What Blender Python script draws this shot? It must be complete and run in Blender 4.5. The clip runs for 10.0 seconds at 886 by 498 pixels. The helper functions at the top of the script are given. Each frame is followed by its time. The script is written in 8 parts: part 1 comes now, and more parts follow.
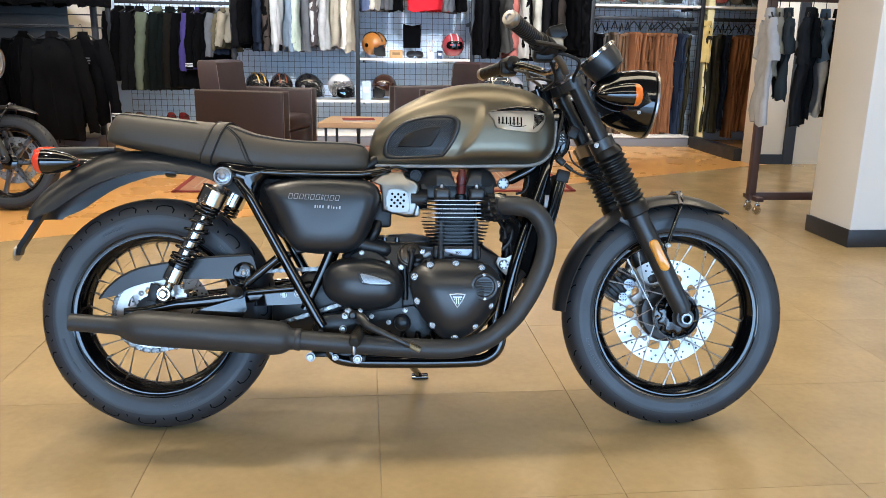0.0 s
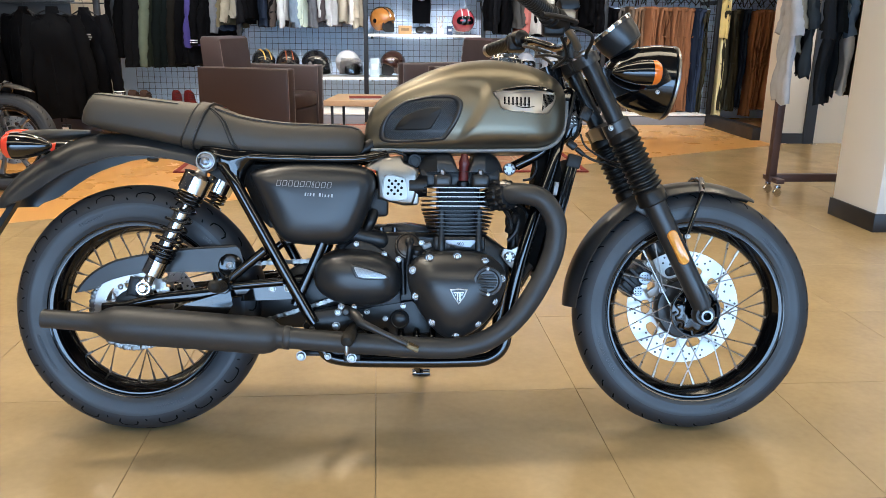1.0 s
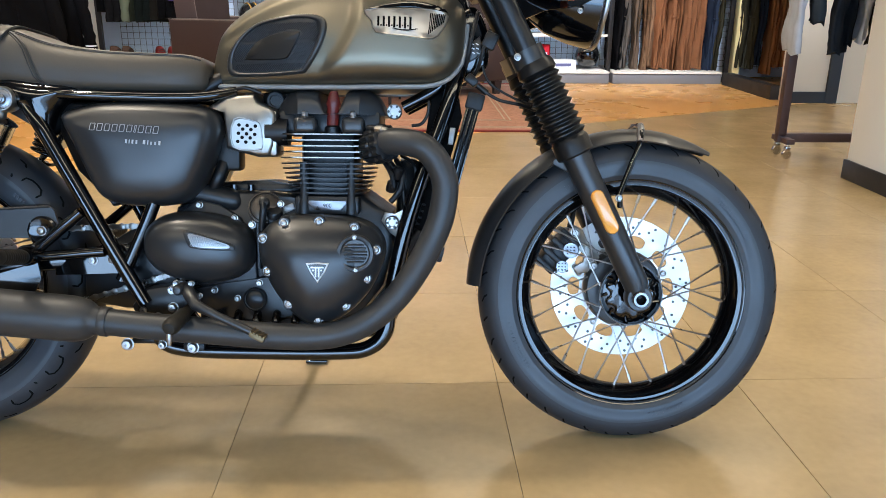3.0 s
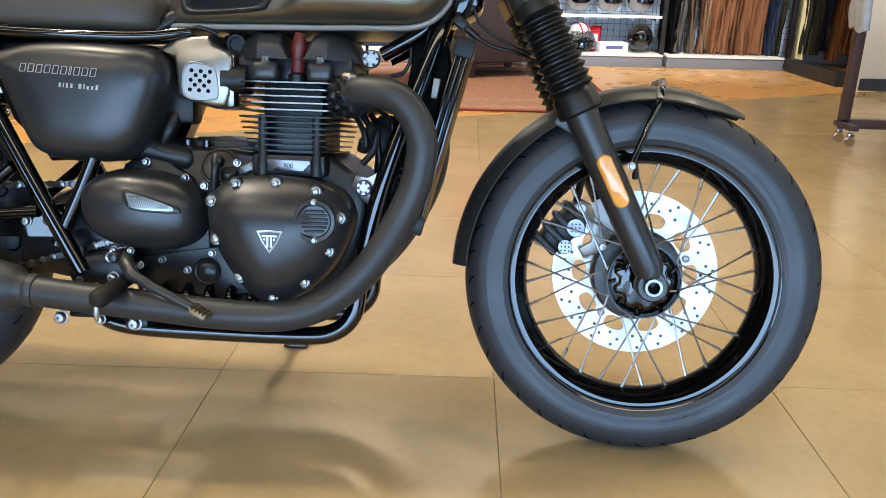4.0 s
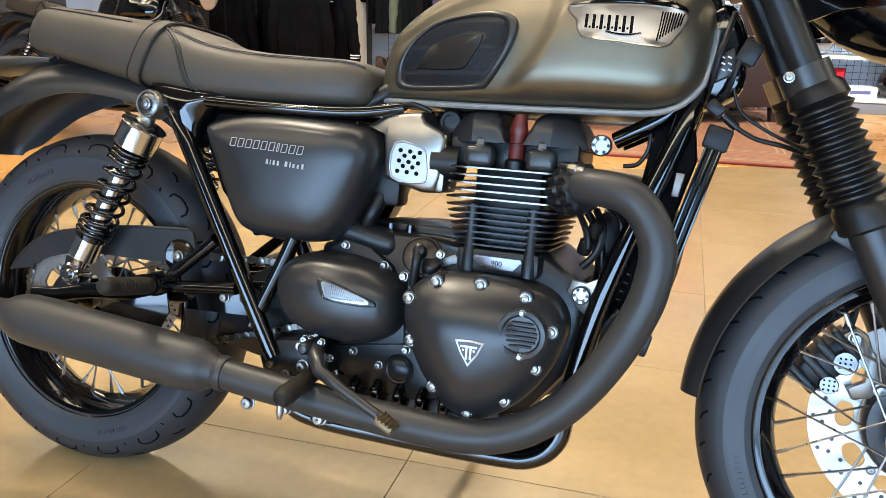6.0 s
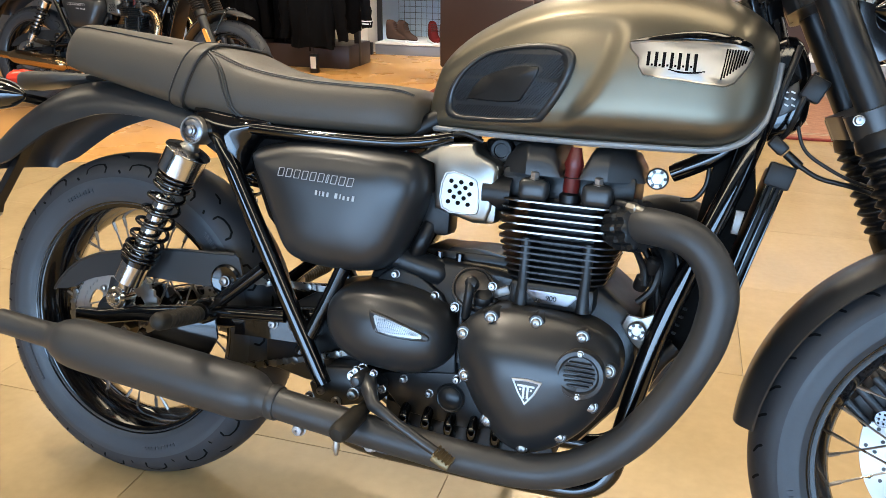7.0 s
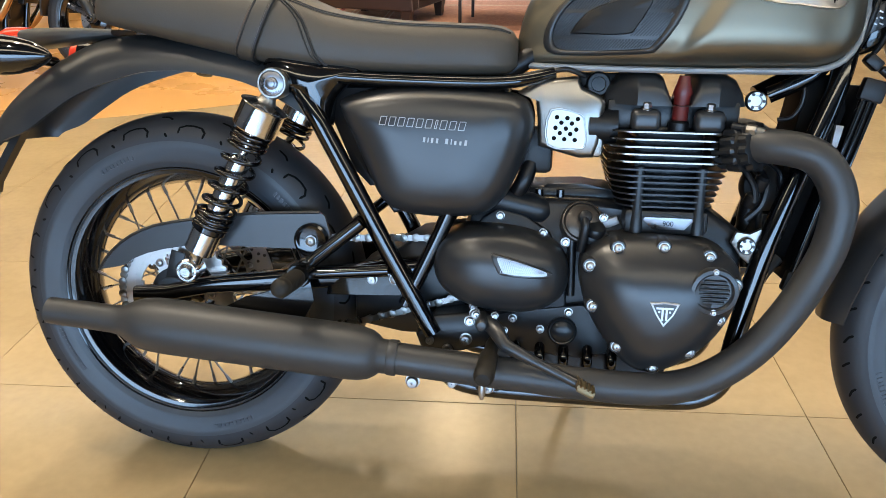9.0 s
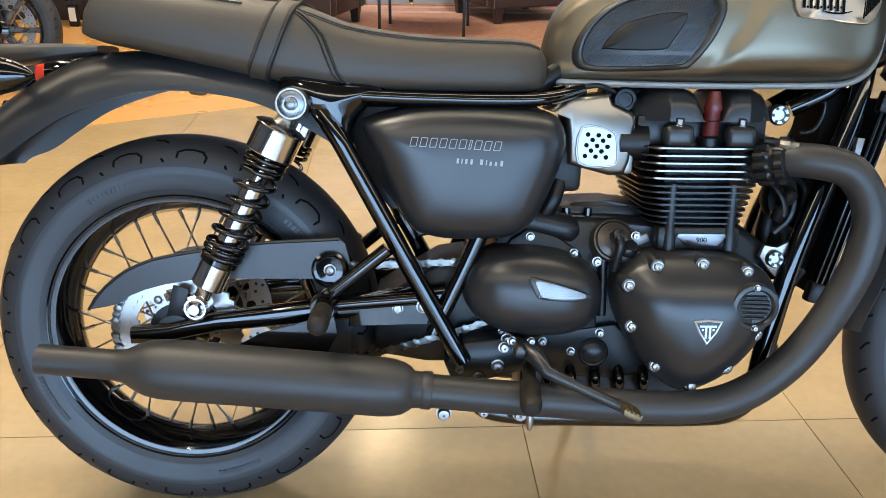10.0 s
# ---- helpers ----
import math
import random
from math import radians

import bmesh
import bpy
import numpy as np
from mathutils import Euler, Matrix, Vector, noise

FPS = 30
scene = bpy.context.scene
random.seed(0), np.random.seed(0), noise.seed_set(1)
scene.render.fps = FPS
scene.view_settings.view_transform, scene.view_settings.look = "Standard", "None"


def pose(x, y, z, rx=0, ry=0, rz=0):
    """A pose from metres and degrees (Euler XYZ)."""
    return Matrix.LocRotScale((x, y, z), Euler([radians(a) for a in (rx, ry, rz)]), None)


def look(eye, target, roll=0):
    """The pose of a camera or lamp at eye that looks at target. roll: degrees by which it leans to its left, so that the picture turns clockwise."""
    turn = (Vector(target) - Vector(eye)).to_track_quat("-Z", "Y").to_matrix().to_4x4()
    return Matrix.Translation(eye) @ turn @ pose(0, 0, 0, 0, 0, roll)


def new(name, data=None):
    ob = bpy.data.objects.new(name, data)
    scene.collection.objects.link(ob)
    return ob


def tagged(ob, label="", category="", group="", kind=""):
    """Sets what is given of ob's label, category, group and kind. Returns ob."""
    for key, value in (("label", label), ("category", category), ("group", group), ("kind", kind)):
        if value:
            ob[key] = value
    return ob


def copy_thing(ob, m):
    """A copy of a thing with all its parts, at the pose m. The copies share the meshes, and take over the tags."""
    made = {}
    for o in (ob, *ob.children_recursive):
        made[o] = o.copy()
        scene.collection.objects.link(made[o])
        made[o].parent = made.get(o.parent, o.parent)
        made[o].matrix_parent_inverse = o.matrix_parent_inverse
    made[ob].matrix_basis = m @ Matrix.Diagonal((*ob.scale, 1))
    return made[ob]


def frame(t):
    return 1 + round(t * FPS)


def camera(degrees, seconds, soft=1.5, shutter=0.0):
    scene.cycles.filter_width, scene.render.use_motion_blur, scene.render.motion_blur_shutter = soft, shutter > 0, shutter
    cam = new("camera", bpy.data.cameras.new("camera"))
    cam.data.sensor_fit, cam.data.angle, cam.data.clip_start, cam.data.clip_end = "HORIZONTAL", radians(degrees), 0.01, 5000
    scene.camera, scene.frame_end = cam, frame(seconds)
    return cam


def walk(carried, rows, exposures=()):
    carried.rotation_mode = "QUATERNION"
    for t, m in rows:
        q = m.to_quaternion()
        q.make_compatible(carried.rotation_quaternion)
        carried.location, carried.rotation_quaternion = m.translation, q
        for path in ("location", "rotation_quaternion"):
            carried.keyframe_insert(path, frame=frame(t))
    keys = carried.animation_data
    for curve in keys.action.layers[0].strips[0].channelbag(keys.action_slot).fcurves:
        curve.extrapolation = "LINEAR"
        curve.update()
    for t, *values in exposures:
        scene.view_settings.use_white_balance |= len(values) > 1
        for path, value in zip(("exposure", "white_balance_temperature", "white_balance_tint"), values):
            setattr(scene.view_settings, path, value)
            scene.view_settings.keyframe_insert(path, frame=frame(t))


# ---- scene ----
cam = camera(58.9, 10.0, 0.55)
PATH = [
    (0, (-0.144, -2.173, 1.067), (0.05, -0.246, 0.566), 0.9),
    (0.5, (-0.139, -2.083, 1.07), (0.044, -0.163, 0.542), 1.0),
    (1, (-0.099, -2.015, 1.061), (0.063, -0.101, 0.505), 0.8),
    (1.5, (-0.02, -1.927, 1.056), (0.111, -0.019, 0.468), 0.6),
    (2, (0.074, -1.841, 1.027), (0.167, 0.06, 0.41), 0.2),
    (2.5, (0.17, -1.758, 0.993), (0.261, 0.138, 0.363), 0.2),
    (3, (0.268, -1.64, 0.943), (0.357, 0.254, 0.305), 0.6),
    (3.2, (0.304, -1.594, 0.928), (0.377, 0.299, 0.286), 0.7),
    (4.3, (0.429, -1.383, 0.818), (0.321, 0.498, 0.146), 1.2),
    (4.5, (0.436, -1.355, 0.812), (0.276, 0.522, 0.139), 1.1),
    (5, (0.419, -1.291, 0.831), (0.116, 0.571, 0.168), 0.9),
    (5.5, (0.377, -1.248, 0.87), (-0.052, 0.596, 0.225), 0.9),
    (6, (0.347, -1.217, 0.902), (-0.191, 0.612, 0.296), 0.9),
    (6.2, (0.344, -1.207, 0.903), (-0.241, 0.616, 0.323), 1.0),
    (7.3, (0.206, -1.192, 1.038), (-0.289, 0.596, 0.291), 0.3),
    (7.5, (0.164, -1.205, 1.024), (-0.293, 0.596, 0.283), 0.3),
    (8, (0.051, -1.218, 1.028), (-0.306, 0.577, 0.221), -0.3),
    (8.5, (-0.068, -1.252, 1.005), (-0.312, 0.557, 0.189), -0.2),
    (9, (-0.161, -1.269, 1.014), (-0.299, 0.534, 0.162), -0.3),
    (9.5, (-0.261, -1.243, 1.026), (-0.263, 0.565, 0.171), 0.5),
    (10, (-0.369, -1.205, 1.018), (-0.253, 0.606, 0.177), 1.0),
]
walk(cam, [(t, look(eye, target, roll)) for t, eye, target, roll in PATH], [(t, e, w, 12) for t, e, w in ((0.0, -0.05, 5900), (3.0, 0.02, 5850), (5.0, 0.18, 6080), (6.2, 0.37, 6080), (7.5, 0.27, 6000), (9.0, 0.18, 6000), (10.0, 0.15, 5980))])

# ---- world, sun, large lights ----
world = bpy.data.worlds.new("world")
scene.world = world
world.use_nodes = True
wn = world.node_tree.nodes
sky = wn.new("ShaderNodeTexSky")
sky.sky_type, sky.sun_disc = "NISHITA", False
sky.sun_elevation, sky.sun_rotation = radians(35), radians(200)
world.node_tree.links.new(sky.outputs[0], wn["Background"].inputs[0])
wn["Background"].inputs[1].default_value = 0.1


def area(name, eye, target, sx, sy, power, col):
    data = bpy.data.lights.new(name, "AREA")
    data.shape, data.size, data.size_y, data.energy, data.color = "RECTANGLE", sx, sy, power, col
    ob = new(name, data)
    ob.matrix_world = look(eye, target)
    return ob


# daylight of the shop front behind the camera, plus added side and overhead fill
DAY = (0.41, 0.68, 1.0)
WARM = (1.0, 0.85, 0.62)
FILL = (1.0, 0.84, 0.57)
area("daylight", (0.5, -6.9, 1.25), (0.5, 0.0, 1.25), 9.2, 2.3, 520, DAY)
# added fill from the right, with no known window behind it
area("side_fill", (8.8, -3.0, 1.25), (0.0, -3.0, 1.25), 5.0, 2.3, 90, DAY)


def spot(eye, target, power, col, size=62, soft=0.04):
    data = bpy.data.lights.new("spot_beam", "SPOT")
    data.energy, data.color, data.spot_size, data.spot_blend, data.shadow_soft_size = power, col, radians(size), 0.6, soft
    ob = new("spot_beam", data)
    ob.matrix_world = look(eye, target)
    return ob


# unseen track spotlights, added to brighten the display wall
SPOTS = [(-2.9, -3.0), (-1.4, -1.5), (0.2, 0.2), (1.7, 1.8), (3.2, 3.1)]
for sx, tx in SPOTS:
    spot((sx, 3.2, 3.24), (tx, 7.1, 0.8), 330 if sx < -2 else 430 if sx > 2 else 560, (0.94, 0.97, 1.0), 56)


# warm downlights in the ceiling over the motorcycle, out of view
# the last two are added fill light
DOWNS = [(-1.5, 0.40, 160), (-1.25, 2.7, 260), (-0.50, 4.35, 130), (-1.7, -1.3, 75), (2.5, 0.6, 50)]
for dx, dy, dp in DOWNS:
    spot((dx, dy, 3.50), (dx, dy, 0.0), dp, (1.0, 0.72, 0.38) if dy > 4 else WARM, 150 if dy > 4 else 115, 0.26 if dy > 4 else 0.09)



# ---- small mesh kit ----
def lerp(a, b, f):
    return a + (b - a) * f


def table(x, rows, k=1):
    """Value k of the rows (x, a, b, ...) at x, straight between them."""
    if x <= rows[0][0]:
        return rows[0][k]
    for p, q in zip(rows, rows[1:]):
        if x <= q[0]:
            f = (x - p[0]) / (q[0] - p[0])
            f = f * f * (3 - 2 * f) * 0.5 + f * 0.5
            return lerp(p[k], q[k], f)
    return rows[-1][k]


def smooth(x, rows, k=1):
    """Value k of the rows (x, a, b, ...) at x, on one smooth curve through them."""
    if x <= rows[0][0]:
        return rows[0][k]
    if x >= rows[-1][0]:
        return rows[-1][k]
    i = max(j for j in range(len(rows) - 1) if rows[j][0] <= x)
    def slope(j):
        a, b = rows[max(j - 1, 0)], rows[min(j + 1, len(rows) - 1)]
        return (b[k] - a[k]) / (b[0] - a[0])
    p, q = rows[i], rows[i + 1]
    w = q[0] - p[0]
    t = (x - p[0]) / w
    return p[k] * (2 * t ** 3 - 3 * t * t + 1) + q[k] * (3 * t * t - 2 * t ** 3) + w * (slope(i) * (t ** 3 - 2 * t * t + t) + slope(i + 1) * (t ** 3 - t * t))


def spline(pts, n=6, closed=False):
    """Points of a smooth line through pts."""
    pts = [Vector(p) for p in pts]
    out, m = [], len(pts)
    for i in range(m if closed else m - 1):
        if closed:
            a, b, c, d = (pts[(i + k) % m] for k in (-1, 0, 1, 2))
        else:
            a, b, c, d = (pts[min(max(i + k, 0), m - 1)] for k in (-1, 0, 1, 2))
        for j in range(n):
            t = j / n
            out.append(0.5 * ((2 * b) + (c - a) * t + (2 * a - 5 * b + 4 * c - d) * t * t + (3 * b - a - 3 * c + d) * t ** 3))
    if not closed:
        out.append(pts[-1])
    return out


def loft(bm, rings, cap=True, closed=False, slot=0):
    """Skin over rings of equally many points."""
    vs = [[bm.verts.new(p) for p in r] for r in rings]
    n = len(vs[0])
    span = range(len(vs)) if closed else range(len(vs) - 1)
    for i in span:
        a, b = vs[i], vs[(i + 1) % len(vs)]
        for j in range(n):
            f = bm.faces.new((a[j], a[(j + 1) % n], b[(j + 1) % n], b[j]))
            f.material_index = slot
    if cap and not closed:
        bm.faces.new(vs[0][::-1]).material_index = slot
        bm.faces.new(vs[-1]).material_index = slot
    return vs


def tube(bm, pts, r, seg=10, cap=True, closed=False, slot=0):
    """A round bar along pts; r is one radius or one for each point."""
    pts = [Vector(p) for p in pts]
    n = len(pts)
    rs = r if isinstance(r, (list, tuple)) else [r] * n
    rings, side = [], None
    for i, p in enumerate(pts):
        if closed:
            d = pts[(i + 1) % n] - pts[i - 1]
        else:
            d = pts[min(i + 1, n - 1)] - pts[max(i - 1, 0)]
        d.normalize()
        if side is None:
            side = d.orthogonal().normalized()
        side = (side - d * side.dot(d)).normalized()
        up = d.cross(side)
        rings.append([p + rs[i] * (math.cos(a) * side + math.sin(a) * up) for a in (2 * math.pi * k / seg for k in range(seg))])
    loft(bm, rings, cap, closed, slot)


def axes(direction):
    d = Vector(direction).normalized()
    a = d.orthogonal().normalized()
    return a, d.cross(a), d


def lathe(bm, prof, centre, direction=(0, 1, 0), seg=32, cap=True, closed=False, slot=0):
    """Rings of radius r at height h along direction: prof is [(r, h), ...]."""
    a, b, d = axes(direction)
    c = Vector(centre)
    rings = [[c + d * h + r * (math.cos(w) * a + math.sin(w) * b) for w in (2 * math.pi * k / seg for k in range(seg))] for r, h in prof]
    loft(bm, rings, cap, closed, slot)


def rod(bm, p, q, r, seg=10, slot=0):
    tube(bm, [p, q], r, seg, True, False, slot)


def box(bm, c, s, bevel=0.0, m=None, slot=0, segs=2):
    """A box of size s round c, with rounded edges."""
    made = bmesh.ops.create_cube(bm, size=1.0)["verts"]
    bmesh.ops.scale(bm, vec=Vector(s), verts=made)
    if m is not None:
        bmesh.ops.transform(bm, matrix=m, verts=made)
    bmesh.ops.translate(bm, vec=Vector(c), verts=made)
    for f in {f for v in made for f in v.link_faces}:
        f.material_index = slot
    if bevel > 0:
        bmesh.ops.bevel(bm, geom=list({e for v in made for e in v.link_edges}), offset=bevel, segments=segs, profile=0.5, affect="EDGES")


def prism(bm, outline, y0, y1, bevel=0.004, slot=0):
    """An outline in x and z pulled from y0 to y1, with rounded rims."""
    n = len(outline)
    cx, cz = sum(p[0] for p in outline) / n, sum(p[1] for p in outline) / n
    size = max(math.hypot(p[0] - cx, p[1] - cz) for p in outline)
    k = 1 - bevel / size
    sgn = 1 if y1 > y0 else -1
    def ring(f, y):
        return [Vector((cx + (p[0] - cx) * f, y, cz + (p[1] - cz) * f)) for p in outline]
    rings = [ring(1, y0), ring(1, y1 - sgn * bevel), ring(lerp(1, k, 0.3), y1 - sgn * bevel * 0.3), ring(k, y1)]
    loft(bm, rings, slot=slot)


def pad(bm, outline, yfun, profile, slot=0, smooth=4, centre=None):
    """A domed skin over a closed outline in x and z: rings shrunk by s and pushed out by off along -y from yfun(x, z)."""
    o = spline([(p[0], 0, p[1]) for p in outline], smooth, True) if smooth > 1 else [Vector((p[0], 0, p[1])) for p in outline]
    n = len(o)
    c = Vector((centre[0], 0, centre[1])) if centre else sum(o, Vector()) / n
    rings = []
    for s, off in profile:
        r = []
        for p in o:
            q = c + (p - c) * s
            r.append(Vector((q.x, yfun(q.x, q.z) - off, q.z)))
        rings.append(r)
    vs = loft(bm, rings, cap=False, slot=slot)
    top = bm.verts.new((c.x, yfun(c.x, c.z) - profile[-1][1], c.z))
    for j in range(n):
        bm.faces.new((vs[-1][j], vs[-1][(j + 1) % n], top)).material_index = slot


def part(name, bm, material, parent=None, label="", sharp=40, kind=""):
    """Links a bmesh as one mesh object under a thing or a part."""
    bmesh.ops.recalc_face_normals(bm, faces=bm.faces)
    me = bpy.data.meshes.new(name)
    bm.to_mesh(me)
    bm.free()
    for m in material if isinstance(material, (list, tuple)) else [material]:
        me.materials.append(m)
    me.shade_smooth()
    me.set_sharp_from_angle(angle=radians(sharp))
    ob = new(name, me)
    if parent is not None:
        ob.parent = parent
    return tagged(ob, label=label, kind=kind)


def shared(name, ob, parent, m):
    """Another object on ob's mesh, at m under parent."""
    o = new(name, ob.data)
    o.parent = parent
    o.matrix_basis = m
    return o


def thing(name, label, category, group="", m=None):
    ob = new(name)
    ob.empty_display_size = 0.1
    if m is not None:
        ob.matrix_basis = m
    return tagged(ob, label, category, group)


# ---- materials ----
def mat(name, col, rough=0.5, metal=0.0, var=0.12, scale=6.0, grain=0.0, gscale=300.0, rvar=0.08, coat=0.0, spec=0.5, rnd=0.0, stretch=(1, 1, 1)):
    """A surface with broad and fine variation; grain is the height of its fine relief."""
    m = bpy.data.materials.new(name)
    m.use_nodes = True
    nt = m.node_tree
    N, L = nt.nodes, nt.links
    b = N["Principled BSDF"]
    b.inputs["Metallic"].default_value = metal
    b.inputs["Coat Weight"].default_value = coat
    b.inputs["Coat Roughness"].default_value = 0.06
    b.inputs["Specular IOR Level"].default_value = spec
    tc, mp = N.new("ShaderNodeTexCoord"), N.new("ShaderNodeMapping")
    mp.inputs["Scale"].default_value = stretch
    if rnd:
        # each piece takes its own stretch of the pattern
        own, shift = N.new("ShaderNodeObjectInfo"), N.new("ShaderNodeVectorMath")
        shift.operation = "MULTIPLY_ADD"
        shift.inputs[1].default_value = (37.0, 23.0, 11.0)
        L.new(own.outputs["Random"], shift.inputs[0]), L.new(tc.outputs["Object"], shift.inputs[2]), L.new(shift.outputs[0], mp.inputs[0])
    else:
        L.new(tc.outputs["Object"], mp.inputs[0])
    big, fine = N.new("ShaderNodeTexNoise"), N.new("ShaderNodeTexNoise")
    big.inputs["Scale"].default_value, big.inputs["Detail"].default_value = scale, 5
    fine.inputs["Scale"].default_value, fine.inputs["Detail"].default_value = gscale, 3
    L.new(mp.outputs[0], big.inputs["Vector"]), L.new(mp.outputs[0], fine.inputs["Vector"])
    mix = N.new("ShaderNodeMix")
    mix.data_type = "RGBA"
    mix.inputs[6].default_value = (*[c * (1 - var) for c in col], 1)
    mix.inputs[7].default_value = (*[min(1, c * (1 + var)) for c in col], 1)
    both = N.new("ShaderNodeMath")
    both.operation = "MULTIPLY_ADD"
    both.inputs[1].default_value, both.inputs[2].default_value = 0.35, 0.0
    L.new(fine.outputs[0], both.inputs[0])
    add = N.new("ShaderNodeMath")
    add.operation = "MULTIPLY_ADD"
    add.inputs[1].default_value = 0.65
    L.new(big.outputs[0], add.inputs[0]), L.new(both.outputs[0], add.inputs[2])
    L.new(add.outputs[0], mix.inputs[0])
    out = mix.outputs[2]
    if rnd:
        info, hsv, mr = N.new("ShaderNodeObjectInfo"), N.new("ShaderNodeHueSaturation"), N.new("ShaderNodeMapRange")
        mr.inputs[3].default_value, mr.inputs[4].default_value = 1 - rnd, 1 + rnd
        L.new(info.outputs["Random"], mr.inputs[0]), L.new(mr.outputs[0], hsv.inputs["Value"]), L.new(out, hsv.inputs["Color"])
        out = hsv.outputs[0]
    L.new(out, b.inputs["Base Color"])
    mr = N.new("ShaderNodeMapRange")
    mr.inputs[1].default_value, mr.inputs[2].default_value = 0.3, 0.7
    mr.inputs[3].default_value, mr.inputs[4].default_value = max(0.02, rough - rvar), min(1, rough + rvar)
    L.new(big.outputs[0], mr.inputs[0]), L.new(mr.outputs[0], b.inputs["Roughness"])
    if grain:
        bump = N.new("ShaderNodeBump")
        bump.inputs["Strength"].default_value, bump.inputs["Distance"].default_value = 0.6, grain
        L.new(fine.outputs[0], bump.inputs["Height"]), L.new(bump.outputs[0], b.inputs["Normal"])
    return m


def glow(name, col, strength):
    m = bpy.data.materials.new(name)
    m.use_nodes = True
    b = m.node_tree.nodes["Principled BSDF"]
    b.inputs["Base Color"].default_value = (*col, 1)
    b.inputs["Emission Color"].default_value = (*col, 1)
    b.inputs["Emission Strength"].default_value = strength
    return m


def clear(name, col=(1, 1, 1), rough=0.02):
    m = bpy.data.materials.new(name)
    m.use_nodes = True
    b = m.node_tree.nodes["Principled BSDF"]
    b.inputs["Base Color"].default_value = (*col, 1)
    b.inputs["Roughness"].default_value = rough
    b.inputs["Transmission Weight"].default_value = 1.0
    b.inputs["IOR"].default_value = 1.3
    return m


M_SATIN = mat("satin_black_paint", (0.0180, 0.0183, 0.0190), 0.33, 0, 0.1, 9, 0.00004, 900, 0.04, spec=0.55)
M_EXHAUST = mat("matt_black_coating", (0.029, 0.0280, 0.0272), 0.45, 0, 0.14, 14, 0.00006, 700, 0.05, spec=0.46)
M_GLOSS = mat("gloss_black_paint", (0.0015, 0.0015, 0.0018), 0.09, 0, 0.1, 9, 0, 300, 0.03, 0.5)
M_TANK = mat("matt_graphite_paint", (0.172, 0.150, 0.108), 0.36, 0.85, 0.05, 4, 0.00003, 1800, 0.03)
M_SEAT = mat("black_vinyl", (0.052, 0.0420, 0.0305), 0.50, 0, 0.14, 7, 0.00025, 420, 0.05, spec=0.46)
M_STITCH = mat("black_piping", (0.012, 0.012, 0.012), 0.45, 0, 0.2, 60, 0.0002, 900)
M_RUBBER = mat("tyre_rubber", (0.021, 0.0225, 0.026), 0.52, 0, 0.16, 12, 0.0002, 260, 0.08, spec=0.4)
# sidewall's mould finish, with the bluish daylight sheen put into its colour
M_SIDEWALL = mat("tyre_sidewall", (0.032, 0.037, 0.044), 0.40, 0, 0.14, 10, 0.00012, 300, 0.06, spec=0.45)
# black of the tread grooves' shade, on strips laid over the tyre
M_GROOVE_SHADE = mat("groove_shade_black", (0.004, 0.004, 0.004), 0.9, 0, spec=0.1)
M_SOFT = mat("soft_rubber", (0.004, 0.004, 0.0045), 0.40, 0, 0.2, 30, 0.0002, 500, spec=0.4)
M_PLASTIC = mat("black_plastic", (0.0035, 0.0035, 0.004), 0.42, 0, 0.15, 20, 0.0001, 600, spec=0.34)
M_CHROME = mat("chrome", (0.62, 0.61, 0.60), 0.15, 1, 0.03, 8, 0, 300, 0.03)
M_STEEL = mat("zinc_plated_steel", (0.36, 0.345, 0.33), 0.34, 1, 0.1, 40, 0.00005, 700, 0.08)
M_DISC = mat("ground_brake_steel", (0.50, 0.48, 0.455), 0.36, 1, 0.06, 30, 0.00004, 500, 0.06)
M_ALU = mat("brushed_aluminium", (0.32, 0.305, 0.28), 0.36, 1, 0.10, 18, 0.00012, 420, 0.08)
M_CASE = mat("black_engine_casting", (0.0080, 0.0088, 0.0100), 0.36, 0, 0.15, 16, 0.0002, 420, 0.06, spec=0.42)
M_SILVER = mat("silver_paint", (0.52, 0.52, 0.52), 0.34, 0.55, 0.06, 60, 0.00004, 700)
M_FIN = mat("machined_fin_edge", (0.24, 0.215, 0.185), 0.27, 1, 0.08, 20, 0, 300, 0.06)
M_DARK = mat("deep_black", (0.002, 0.002, 0.002), 0.7, 0, spec=0.1)
M_CHAIN = mat("chain_steel", (0.19, 0.185, 0.175), 0.32, 1, 0.15, 60, 0, 300, 0.1)
M_REFLEX = mat("pale_amber_reflector", (0.85, 0.36, 0.06), 0.12, 0, 0.25, 30, 0.0004, 260, 0.04, 0.8)
M_AMBER = mat("amber_lens", (0.78, 0.16, 0.012), 0.15, 0, 0.1, 60, 0.0004, 260, 0.04, 0.6)
M_RED = mat("red_lens", (0.70, 0.05, 0.02), 0.15, 0, 0.1, 60, 0.0004, 260, 0.04, 0.6)
M_PLUG = mat("red_brown_rubber", (0.10, 0.010, 0.008), 0.4, 0, 0.15, 40)
M_WHITE = mat("white_print", (0.75, 0.75, 0.75), 0.5, 0, 0.04)
M_SEAM = mat("grey_seam_paint", (0.26, 0.26, 0.26), 0.4, 0.4, 0.05)
M_LENS = mat("headlamp_glass", (0.55, 0.57, 0.6), 0.05, 0.6, 0.1, 30)
M_BREATHER = mat("dark_bronze_casting", (0.075, 0.062, 0.05), 0.34, 0.6, 0.2, 30, 0.0001, 400)
M_PEG = mat("dusty_rubber", (0.014, 0.0115, 0.008), 0.6, 0, 0.3, 40, 0.0003, 300, spec=0.3)
